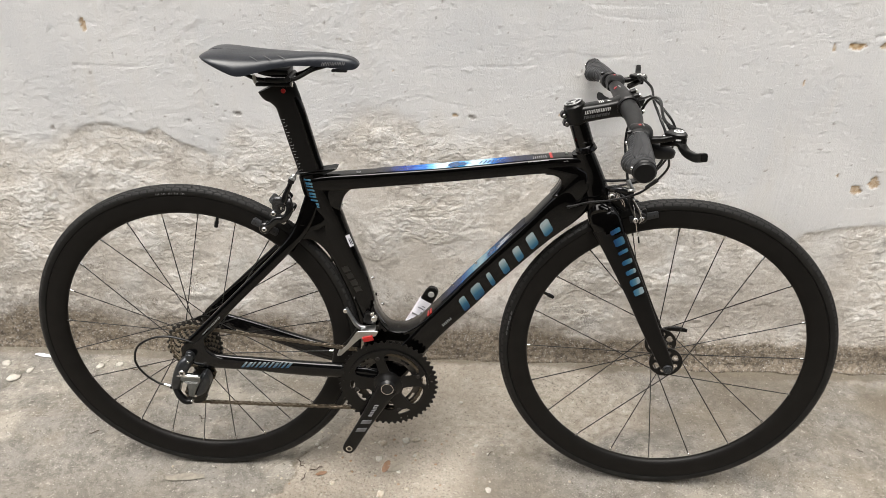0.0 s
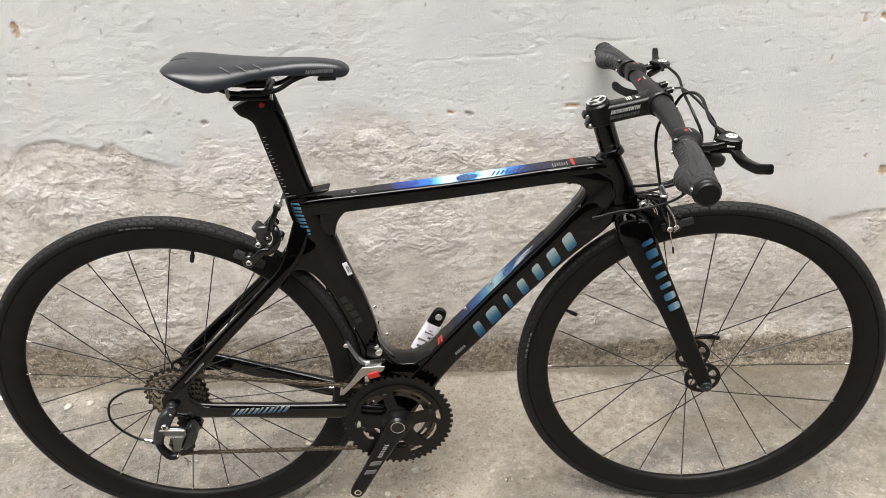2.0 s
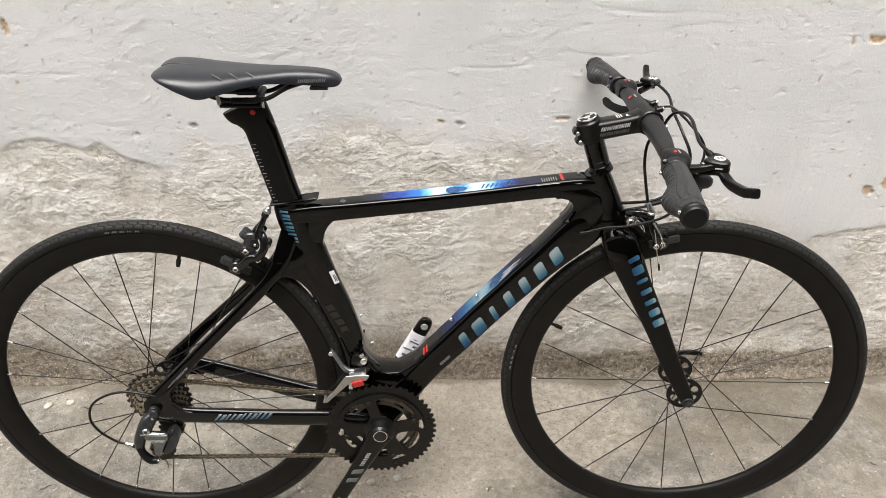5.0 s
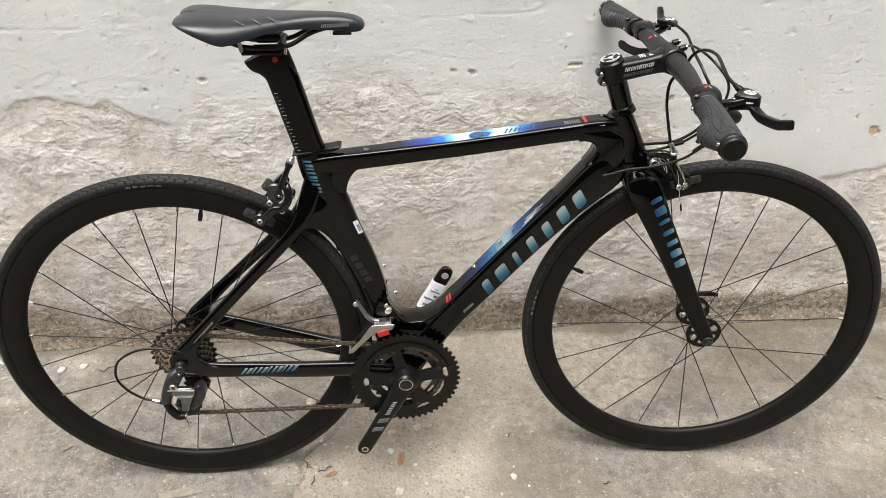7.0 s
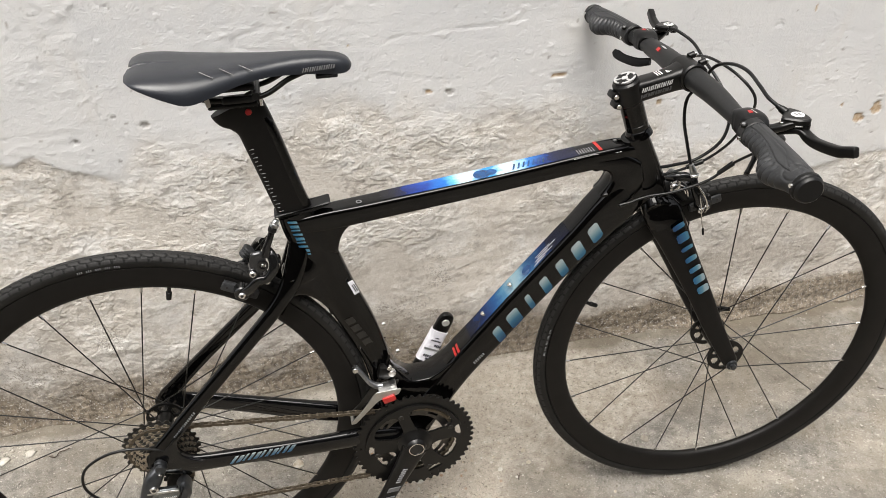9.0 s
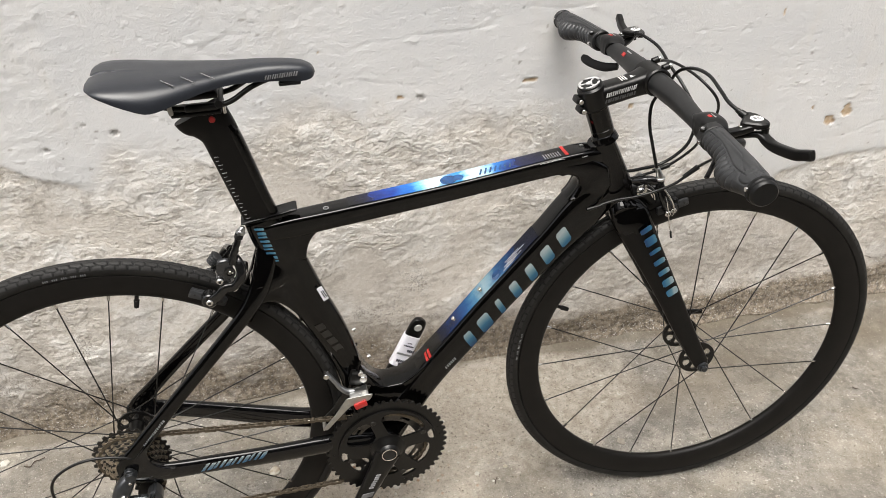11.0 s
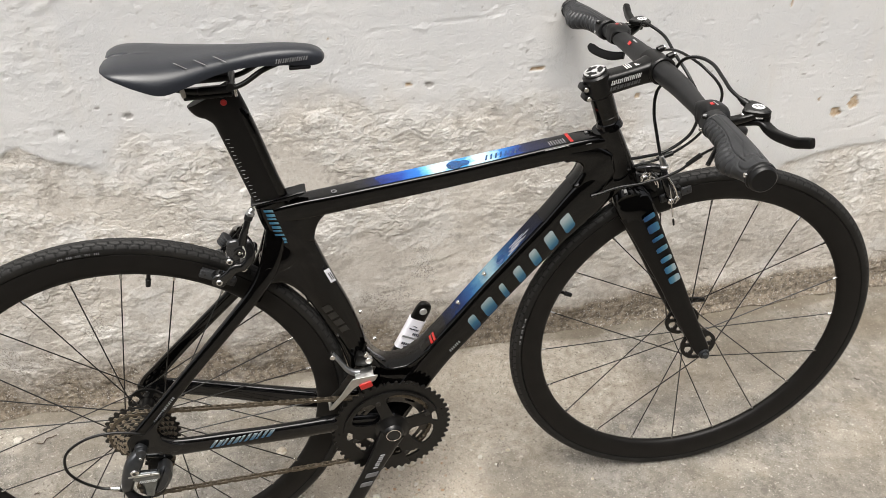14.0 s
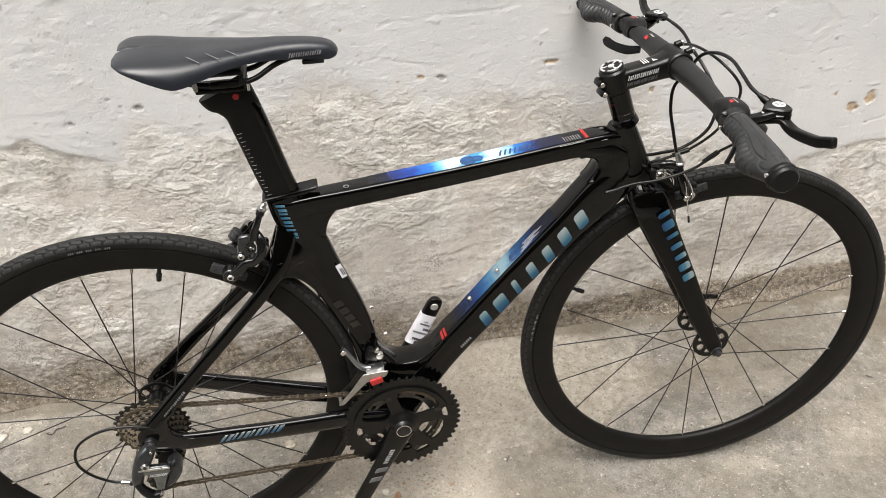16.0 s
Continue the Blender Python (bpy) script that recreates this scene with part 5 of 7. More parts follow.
g = marks(Geo(), (0.356, -0.0176, 0.8215), (0.046, 0, 0.0090), (-0.0008, 0, 0.0050), 13, 0.6, 0.3, (0, -1, 0), 0.0006, True)
part("stem_mark", g, DARKPRINT, stem)
g = Geo()
marks(g, (0.383, -0.008, 0.8492), (0.010, 0, 0.0020), (0.0, 0.0150, 0.0), 3, 0.4, 0.0, (-0.2, 0, 0.98), 0.0006)
marks(g, (0.397, -0.007, 0.8521), (0.008, 0, 0.0017), (0.002, 0.0130, 0.0), 1, 1.0, 0.0, (-0.2, 0, 0.98), 0.0006)
part("stem_badge", g, WHITE, stem)

# handlebar: (x, y, z, radius) rows from the wall side to the near side
g = Geo()
bar_rows = [(0.420, 0.324, 0.8455), (0.4275, 0.25, 0.8465), (0.4345, 0.16, 0.8465), (0.4365, 0.09, 0.8455), (0.4345, 0.045, 0.8450), (0.4330, 0.0, 0.8450), (0.4315, -0.045, 0.8445), (0.4290, -0.09, 0.8435), (0.4190, -0.16, 0.8425), (0.4080, -0.25, 0.8400), (0.3955, -0.338, 0.8370)]
bar_rad = [0.0111, 0.0111, 0.0115, 0.0145, 0.0159, 0.0159, 0.0159, 0.0145, 0.0115, 0.0111, 0.0111]
tube(g, [(*p, r, r) for p, r in zip(bar_rows, bar_rad)], 2.0, 20, 6, (0, 0, 1))
bar = part("handlebar", g, SATIN, bike, "matte black flat handlebar")
g = marks(Geo(), (0.4225, 0.074, 0.8545), (0.005, 0.002, 0.0035), (0.001, 0.009, 0), 1, 1.0, 0.0, (-0.7, 0, 0.7), 0.001)
part("bar_mark", g, RED, bar)
g = marks(Geo(), (0.4300, 0.068, 0.8602), (0.004, 0.001, -0.001), (0.001, 0.014, 0), 2, 0.4, 0.0, (0.1, 0, 0.99), 0.001)
part("bar_mark", g, PALEPRINT, bar)


def grip(inner, outer):
    """An ergonomic grip from its inner to its outer end: ribbed palm side, smooth top with moulded lines, a palm wing and an end cap."""
    a, b = np.array(inner), np.array(outer)
    d = (b - a) / np.linalg.norm(b - a)
    up = np.array((0.0, 0.0, 1.0)) - d * d[2]
    up /= np.linalg.norm(up)
    back = np.array((-1.0, 0, 0)) - d * -d[0]
    back -= up * np.dot(back, up)
    back /= np.linalg.norm(back)
    g = Geo()
    rings, n = [], 144
    ln = np.linalg.norm(b - a)
    for s in np.linspace(0, 1, 150):
        wing = 0.0128 * step01(s, 0.34, 0.60) * (1 - 0.95 * step01(s, 0.62, 0.94))
        r = 0.0160 + 0.0014 * math.sin(s * math.pi) - 0.0015 * step01(s, 0.96, 1.0)
        seam = 0.92 + 0.16 * math.sin(s * 7.0) - 0.10 * step01(s, 0.5, 0.8)
        ring_ = []
        for t in np.linspace(-math.pi, math.pi, n, endpoint=False):
            c, z = math.cos(t), math.sin(t)
            rr = r + wing * max(0.0, math.cos(t + 0.30)) ** 2.2
            inside = min(1.0, max(0.0, (seam - 0.06 - t) * 7)) * min(1.0, max(0.0, (t + 1.1) * 5)) * min(1, max(0, (s - 0.05) * 22)) * min(1, max(0, (0.80 - s) * 10))
            rr -= 0.0034 * (1 - abs(math.sin(s * math.pi * 14 - 0.9 * t))) ** 1.6 * inside
            rr += 0.0006 * min(1.0, max(0.0, (t - seam) * 14)) * (0.03 < s < 0.86)
            lines = [(seam, 0.02, 0.84), (1.50 - 0.55 * step01(s, 0.55, 0.80), 0.02, 0.80), (2.30 - 0.5 * step01(s, 0.5, 0.9), 0.08, 0.90)]
            for line, s0, s1 in lines:
                if s0 < s < s1:
                    rr -= 0.0011 * math.exp(-((t - line) / 0.045) ** 2)
            rho = math.hypot((s - 0.875) / 0.085, (t - 0.95) / 0.75)
            rr -= 0.0010 * math.exp(-((rho - 1.0) / 0.11) ** 2)
            ring_.append(a + d * ln * s + back * rr * c + up * (rr * z * (0.94 if c > 0.3 else 1.0) - 0.25 * wing * max(0, c)))
        rings.append(ring_)
    g.loft(rings)
    ob = part("grip", g, GRIP, bar, "black ergonomic rubber grip with moulded ribs", sharp=70)
    g = Geo()
    rod(g, b - d * 0.006, b + d * 0.0010, 0.0176, 0.0172, 32, 0.0015)
    rod(g, b, b + d * 0.0065, 0.0160, 0.0155, 32, 0.002)
    part("end_cap", g, PLASTIC, ob, "black bar end cap")
    g = Geo()
    rod(g, a - d * 0.011, a + d * 0.003, 0.0172, None, 28, 0.001)
    part("lock_ring", g, SATIN, ob, "black clamp ring")
    g = Geo()
    p = a - d * 0.002 + back * 0.0140 + up * 0.0105
    rod(g, p, p + up * 0.0040 + back * 0.0012, 0.0042, None, 16, 0.0006)
    bolt_ = part("clamp_bolt", g, ANOD, ob)
    g = Geo()
    rod(g, p + up * 0.0038 + back * 0.0011, p + up * 0.0042 + back * 0.00125, 0.0024, None, 6)
    part("hex_socket", g, GREYPRINT, bolt_)
    for q, k in ((b - d * 0.003, 0.003), (a - d * 0.001, -0.004)):
        g = Geo()
        rod(g, q + back * 0.0165 + up * k, q + back * 0.0192 + up * k, 0.0027, None, 14)
        part("clamp_bolt", g, CHROME, ob)
    return ob


grip((0.4125, -0.207, 0.8412), (0.3955, -0.338, 0.8370))
grip((0.4325, 0.192, 0.8468), (0.4205, 0.325, 0.8455))


def brake_lever(s, c, tip, label):
    """A brake lever: clamp beside c on the bar, slim arm, flat head with a badge, a hooked blade to tip. s: -1 for the near side."""
    c, tip = Vector(c), Vector(tip)
    at = lambda x, y, z: c + Vector((x, s * y, z))
    g = Geo()
    rod(g, at(0, 0.002, 0), at(0, 0.014, 0), 0.0165, None, 24, 0.0015)
    tube(g, [(*at(0.008, 0.010, -0.002), 0.0080, 0.0070), (*at(0.022, 0.012, -0.001), 0.0062, 0.0056), (*at(0.036, 0.012, 0.0005), 0.0064, 0.0050), (*at(0.050, 0.013, 0.005), 0.0085, 0.0050)], 3.0, 20)
    flat = Matrix(((1, 0, 0, c.x), (0, 0, s, c.y), (0, 1, 0, c.z), (0, 0, 0, 1)))
    slab(g, rounded([(0.036, 0.010), (0.047, -0.002), (0.058, -0.016), (0.065, -0.015), (0.0715, -0.004), (0.0715, 0.020), (0.066, 0.027), (0.054, 0.025), (0.044, 0.018)], 0.30), 0.0040, 0.0122, 0.0018, flat)
    body = part("brake_lever", g, ANOD, bar, label)
    nominal = at(0.0762, 0.099, 0.0005)
    rows = []
    for x, y, z, w, h in ((0.037, 0.002, -0.0105, 0.0046, 0.0046), (0.050, 0.010, -0.0070, 0.0055, 0.0042), (0.0610, 0.020, -0.0045, 0.0066, 0.0042), (0.0648, 0.030, -0.0090, 0.0068, 0.0054), (0.0668, 0.042, -0.0115, 0.0062, 0.0062), (0.0692, 0.060, -0.0102, 0.0058, 0.0066), (0.0715, 0.078, -0.0072, 0.0056, 0.0068), (0.0740, 0.089, -0.0030, 0.0056, 0.0068), (0.0758, 0.0975, 0.0000, 0.0054, 0.0066), (0.0762, 0.0990, 0.0005, 0.0044, 0.0052)):
        p = at(x, y, z) + (tip - nominal) * (y / 0.099)
        rows.append((*p, w, h))
    g = Geo()
    tube(g, rows, 3.6, 22, 6, (1, 0, 0))
    part("lever_blade", g, ANOD, body, "black lever blade")
    g = Geo()
    rod(g, at(0.0655, 0.0215, -0.0095), at(0.0655, 0.0215, 0.0050), 0.0045, None, 16, 0.0005)
    part("pivot_pin", g, ANOD, body)
    badge_at = at(0.0600, 0.0080, 0.0124)
    g = Geo()
    rod(g, badge_at + Vector((0, 0, -0.0006)), badge_at + Vector((0, 0, 0.0006)), 0.0080, None, 24, 0.0003)
    badge = part("round_badge", g, WHITE, body, "round white badge")
    g = Geo()
    for x, y, w, h in ((-0.0028, 0.0, 0.0026, 0.0070), (0.0024, 0.0018, 0.0034, 0.0024), (0.0024, -0.0022, 0.0034, 0.0024)):
        block(g, badge_at + Vector((x, y, 0.0008)), (w, h, 0.0008), None, 0.0002, 1)
    part("badge_mark", g, GREYPRINT, badge)
    g = Geo()
    rod(g, at(0.037, 0.0115, 0.004), at(0.037, 0.0115, 0.0072), 0.0030, None, 12)
    part("clamp_bolt", g, CHROME, body)
    g = Geo()
    rod(g, at(0.056, -0.008, 0.0090), at(0.0515, -0.0155, 0.0125), 0.0052, 0.0046, 18, 0.0006)
    rod(g, at(0.0515, -0.0155, 0.0125), at(0.0492, -0.0200, 0.0146), 0.0036, 0.0032, 16)
    part("barrel_adjuster", g, ANOD, body)
    return body


brake_lever(-1, (0.4165, -0.186, 0.8420), (0.4927, -0.2850, 0.8425), "black alloy brake lever")
brake_lever(1, (0.4345, 0.178, 0.8468), (0.5090, 0.2820, 0.8540), "black alloy brake lever")


def shifter(s, c, thumb, label):
    """A trigger shifter: low dome on the bar with a window, pod below, thumb lever through the points of thumb."""
    c = Vector(c)
    g = Geo()
    tube(g, [(c.x - 0.001, c.y - s * 0.017, c.z, 0.0125, 0.0125), (c.x, c.y - s * 0.0145, c.z + 0.0010, 0.0145, 0.0138), (c.x + 0.002, c.y - s * 0.006, c.z + 0.0022, 0.0168, 0.0156), (c.x + 0.0025, c.y + s * 0.006, c.z + 0.0020, 0.0176, 0.0160), (c.x + 0.0020, c.y + s * 0.0115, c.z + 0.0014, 0.0172, 0.0154), (c.x + 0.001, c.y + s * 0.0130, c.z, 0.0150, 0.0140)], 3.4, 32, 8, (1, 0, 0))
    pod = part("gear_shifter", g, PLASTIC, bar, label)
    g = Geo()
    tube(g, [(c.x + 0.010, c.y, c.z - 0.012, 0.014, 0.010), (c.x + 0.030, c.y - s * 0.004, c.z - 0.024, 0.017, 0.012), (c.x + 0.052, c.y - s * 0.010, c.z - 0.030, 0.014, 0.010), (c.x + 0.060, c.y - s * 0.012, c.z - 0.032, 0.010, 0.007)], 3.0, 18)
    part("shifter_pod", g, PLASTIC, pod, "black shifter housing")
    g = Geo()
    tube(g, [(c.x + x, c.y + s * y, c.z + z, w, 0.003) for x, y, z, w in thumb], 2.4, 12, 8, (0.4, 0, 0.9))
    part("thumb_lever", g, PLASTIC, pod, "black thumb lever")
    g = Geo()
    block(g, c + Vector((-0.0030, s * 0.003, 0.0168)), (0.0100, 0.0070, 0.0022), Matrix.Rotation(radians(-14), 3, "Y"), 0.0006, 2)
    part("window_mark", g, RED, pod, "small red window mark")
    g = Geo()
    block(g, c + Vector((0.0050, s * 0.003, 0.0177)), (0.0012, 0.0120, 0.0014), None, 0.0002, 1)
    part("window_mark", g, PALEPRINT, pod)
    return pod


shifter(-1, (0.4180, -0.1800, 0.8425), ((0.010, 0.010, -0.022, 0.004), (0.003, 0.026, -0.030, 0.0055), (-0.006, 0.034, -0.039, 0.0060), (-0.0125, 0.039, -0.0445, 0.0055), (-0.0150, 0.041, -0.0470, 0.0030)), "black plastic trigger shifter")
shifter(1, (0.4358, 0.150, 0.8466), ((0.018, 0.004, -0.036, 0.006), (0.004, 0.024, -0.042, 0.0075), (-0.008, 0.048, -0.042, 0.0072), (-0.014, 0.064, -0.039, 0.0075), (-0.016, 0.071, -0.036, 0.0045)), "black plastic trigger shifter")

# ---- crankset ----
def bb_at(d, a):
    return (BB[0] + d * math.cos(a), BB[1] + d * math.sin(a))


ARM = radians(241.2)
# right arm with its four-armed spider
g = Geo()
rod(g, (BB[0], -0.050, BB[1]), (BB[0], -0.069, BB[1]), 0.0225, 0.0175, 40, 0.004)
tube(g, [(*bb_at(0.004, ARM)[:1], -0.0600, bb_at(0.004, ARM)[1], 0.0085, 0.0225), (bb_at(0.035, ARM)[0], -0.0635, bb_at(0.035, ARM)[1], 0.0080, 0.0185), (bb_at(0.090, ARM)[0], -0.0670, bb_at(0.090, ARM)[1], 0.0070, 0.0150), (bb_at(0.150, ARM)[0], -0.0700, bb_at(0.150, ARM)[1], 0.0065, 0.0140), (bb_at(0.172, ARM)[0], -0.0710, bb_at(0.172, ARM)[1], 0.0065, 0.0138), (bb_at(0.183, ARM)[0], -0.0710, bb_at(0.183, ARM)[1], 0.0062, 0.0105), (bb_at(0.1865, ARM)[0], -0.0710, bb_at(0.1865, ARM)[1], 0.0045, 0.0040)], 3.2, 22)
# openings of the spider plate: middle radius, half depth, middle angle, half width in degrees
WINDOWS = ((0.0528, 0.0253, 60, 40), (0.0530, 0.0210, -23, 24), (0.0530, 0.0225, 138, 27), (0.0545, 0.0155, -153, 16), (0.0525, 0.0115, -87.5, 12), (0.0758, 0.0052, 10, 10), (0.0742, 0.0050, -64, 11.5), (0.0730, 0.0050, 182, 9))


def spider(r, a):
    """Solid but for rounded windows between the arms and slots in the outer ring."""
    for rm, rh, am, ah in WINDOWS:
        u = (r - rm) / rh
        v = ((math.degrees(a) - am + 180) % 360 - 180) / (ah * (0.84 + 0.16 * u))
        if abs(u) < 1 and abs(u) ** 3.4 + abs(v) ** 3.4 < 1:
            return False
    return True


dial(g, [0.018, 0.0230, *np.linspace(0.0270, 0.0800, 38), 0.0835], 480, -0.0542, -0.0505, spider, centre=BB)
spun(g, [(0.018, -0.0500), (0.0300, -0.0505), (0.0300, -0.0546), (0.0250, -0.0572), (0.0200, -0.0630), (0.0150, -0.0655)], (BB[0], 0, BB[1]), 48)
crank = part("crank_arm", g, ANOD, bike, "black alloy drive-side crank arm and spider")
g = Geo()
spun(g, [(0.0116, -0.0685), (0.0130, -0.0685), (0.0130, -0.0702), (0.0116, -0.0702)], (BB[0], 0, BB[1]), 32)
part("axle_ring", g, CHROME, crank, "polished axle ring")
g = Geo()
rod(g, (BB[0], -0.060, BB[1]), (BB[0], -0.0692, BB[1]), 0.0112, None, 24)
part("axle_plug", g, SOCKET, crank)
g = Geo()
hx, hz = bb_at(0.172, ARM)
spun(g, [(0.0042, -0.0765), (0.0070, -0.0765), (0.0070, -0.0782), (0.0042, -0.0782)], (hx, 0, hz), 24)
part("pedal_thread", g, CHROME, crank, "bare steel pedal thread")
g = Geo()
rod(g, (hx, -0.0700, hz), (hx, -0.0776, hz), 0.0043, None, 18)
part("pedal_hole", g, DARKSTEEL, crank)
u1 = Vector((math.cos(ARM), 0, math.sin(ARM)))
w1 = Vector((-u1.z, 0, u1.x))
g = marks(Geo(), Vector((BB[0], -0.0748, BB[1])) + u1 * 0.092 - w1 * 0.009, u1 * 0.046 + Vector((0, -0.0022, 0)), w1 * 0.017, 2, 0.42, -0.6, (0, -1, 0), 0.0016)
part("crank_mark", g, DARKGREY, crank, "grey slanting marks")
g = marks(Geo(), Vector((BB[0], -0.0722, BB[1])) + u1 * 0.046 - w1 * 0.004, u1 * 0.034 + Vector((0, -0.0022, 0)), w1 * 0.007, 7, 0.4, -0.5, (0, -1, 0), 0.0016, True)
part("crank_mark", g, GREYPRINT, crank)
# chainrings
def slots(r, a):
    """Solid but for the small round holes near the teeth."""
    for mid in (15, 5, -64, -73, 118, 178):
        if 0.0895 <= r <= 0.0925 and abs((math.degrees(a) - mid + 180) % 360 - 180) < 0.9:
            return False
    return True


g = Geo()
dial(g, [0.0808, 0.0860, 0.0895, 0.0925, 0.0975, 0.1032], 500, -0.0500, -0.0472, slots, 50, 0.0052, BB)
part("large_chainring", g, ANOD, bike, "black fifty-tooth chainring")
g = Geo()
dial(g, [0.0520, 0.0570, 0.0620, 0.0660, 0.0704], 340, -0.0425, -0.0402, lambda r, a: not (0.057 < r < 0.062 and (a * 8 / (2 * math.pi)) % 1 < 0.4), 34, 0.0046, BB)
part("small_chainring", g, WORN, bike, "worn dark steel inner chainring")
for k in range(4):
    a = radians((20, 108, 192, 290)[k])
    g = Geo()
    x, z = bb_at(0.0660, a)
    rod(g, (x, -0.0400, z), (x, -0.0552, z), 0.0046, None, 16)
    part("chainring_bolt", g, DARKSTEEL, crank)
# left arm, pointing up, with its paper sleeve
LARM = ARM - math.pi
g = Geo()
tube(g, [(bb_at(0.004, LARM)[0], 0.0600, bb_at(0.004, LARM)[1], 0.0085, 0.0185), (bb_at(0.050, LARM)[0], 0.0640, bb_at(0.050, LARM)[1], 0.0075, 0.0160), (bb_at(0.110, LARM)[0], 0.0680, bb_at(0.110, LARM)[1], 0.0068, 0.0148), (bb_at(0.160, LARM)[0], 0.0700, bb_at(0.160, LARM)[1], 0.0065, 0.0142), (bb_at(0.174, LARM)[0], 0.0705, bb_at(0.174, LARM)[1], 0.0065, 0.0138), (bb_at(0.1845, LARM)[0], 0.0705, bb_at(0.1845, LARM)[1], 0.0062, 0.0105), (bb_at(0.188, LARM)[0], 0.0705, bb_at(0.188, LARM)[1], 0.0045, 0.0040)], 3.2, 22)
rod(g, (BB[0], 0.044, BB[1]), (BB[0], 0.068, BB[1]), 0.021, None, 28)
lcrank = part("crank_arm", g, ANOD, bike, "black crank arm with a white paper sleeve")
g = Geo()
tube(g, [(bb_at(q, LARM)[0], 0.0640 + 0.00006 * 1000 * (q - 0.05), bb_at(q, LARM)[1], 0.0086, w) for q, w in ((0.088, 0.0166), (0.110, 0.0161), (0.135, 0.0158), (0.152, 0.0156))], 3.2, 22)
sleeve = part("paper_sleeve", g, PAPER, lcrank, "white printed paper sleeve")
u2, w2 = Vector((math.cos(LARM), 0, math.sin(LARM))), Vector((math.sin(LARM), 0, -math.cos(LARM)))
for q, hgt, wid, cnt in ((0.1135, 0.0035, 0.030, 1), (0.1215, 0.0050, 0.014, 4), (0.1320, 0.0026, 0.019, 6), (0.1385, 0.0016, 0.008, 3), (0.0985, 0.0050, 0.020, 5), (0.0925, 0.0040, 0.007, 1)):
    c = Vector((BB[0], 0.0556 + 0.06 * (q - 0.05) - 0.0005, BB[1])) + u2 * q - w2 * (wid / 2 if cnt != 4 else -0.001)
    g = marks(Geo(), c, w2 * wid, u2 * hgt + Vector((0, 0.06 * hgt, 0)), cnt, 0.7 if cnt > 1 else 1.0, 0.0, (0, -1, 0), 0.0006)
    part("small_print", g, GREYPRINT if cnt == 1 and wid > 0.02 else INK, sleeve)
g = Geo()
hx, hz = bb_at(0.172, LARM)
rod(g, (hx, 0.0625, hz), (hx, 0.0665, hz), 0.0068, None, 22)
part("pedal_thread", g, BARE, lcrank, "bare steel pedal thread")

# ---- chain ----
def arc(c, r, a0, a1):
    return [(c[0] + r * math.cos(a), c[1] + r * math.sin(a)) for a in np.linspace(radians(a0), radians(a1), 24)]


GUIDE, TENSION = (-0.3840, 0.2720), (-0.4060, 0.2190)
route = arc(REAR, 0.0468, 84, 300) + arc(GUIDE, 0.0215, 62, -40) + arc(TENSION, 0.0225, 140, 272) + arc(BB, 0.0690, -91, 84)
route.append(route[0])
route = np.array(route)
seg = np.hypot(*np.diff(route, axis=0).T)
run = np.concatenate([[0], np.cumsum(seg)])
links = int(round(run[-1] / 0.0127 / 2)) * 2
pitch = run[-1] / links
at = np.array([(np.interp(d, run, route[:, 0]), np.interp(d, run, route[:, 1])) for d in np.arange(links + 1) * pitch])


def link_mesh(name, half, thick):
    g = Geo()
    out = []
    for t in np.linspace(0, 2 * math.pi, 20, endpoint=False):
        c, s = math.cos(t), math.sin(t)
        out.append((math.copysign(0.00635, c) * (abs(c) ** 0.25) + 0.0030 * c, 0.0041 * s * (0.58 + 0.42 * min(1, abs(c) * 1.5))))
    for y in (-half, half - thick):
        slab(g, out, y, y + thick, 0.0002)
    rod(g, (-0.00635, -half * 0.9, 0), (-0.00635, half * 0.9, 0), 0.0036, None, 8)
    rod(g, (0.00635, -half * 0.9, 0), (0.00635, half * 0.9, 0), 0.0036, None, 8)
    return mesh_of(name, g, CHAIN)


outer_link, inner_link = link_mesh("outer_link", 0.0036, 0.0010), link_mesh("inner_link", 0.0026, 0.0010)
chain = None
for i in range(links):
    p, q = at[i], at[i + 1]
    mid = (p + q) / 2
    ang = math.atan2(q[1] - p[1], q[0] - p[0])
    m = pose(mid[0], -0.0435, mid[1]) @ Matrix.Rotation(-ang, 4, "Y")
    if chain is None:
        chain = part("chain", outer_link, CHAIN, bike, "oily brown-grey roller chain", m)
        inv = m.inverted()
    else:
        part("chain_link", outer_link if i % 2 == 0 else inner_link, CHAIN, chain, "", inv @ m)

# ---- rear derailleur ----
g = Geo()
tube(g, [(-0.400, -0.0720, 0.3240, 0.0090, 0.0100), (-0.4105, -0.0780, 0.3120, 0.0112, 0.0130), (-0.4200, -0.0800, 0.2940, 0.0115, 0.0125), (-0.4300, -0.0800, 0.2720, 0.0095, 0.0100), (-0.4340, -0.0780, 0.2540, 0.0070, 0.0080)], 2.6, 20)
rd = part("rear_derailleur", g, GUNMETAL, bike, "grey alloy rear derailleur")
g = Geo()
rod(g, (-0.396, -0.066, 0.3310), (-0.396, -0.083, 0.3310), 0.0092, 0.0080, 22)
part("hanger_bolt", g, GUNMETAL, rd)
bolt(rd, (-0.3985, -0.080, 0.3235), (-0.3985, -0.0865, 0.3235), 0.0026, CHROME)
bolt(rd, (-0.4115, -0.0880, 0.3010), (-0.4115, -0.0935, 0.3010), 0.0066, CHROME, "bright pivot bolt")
g = Geo()
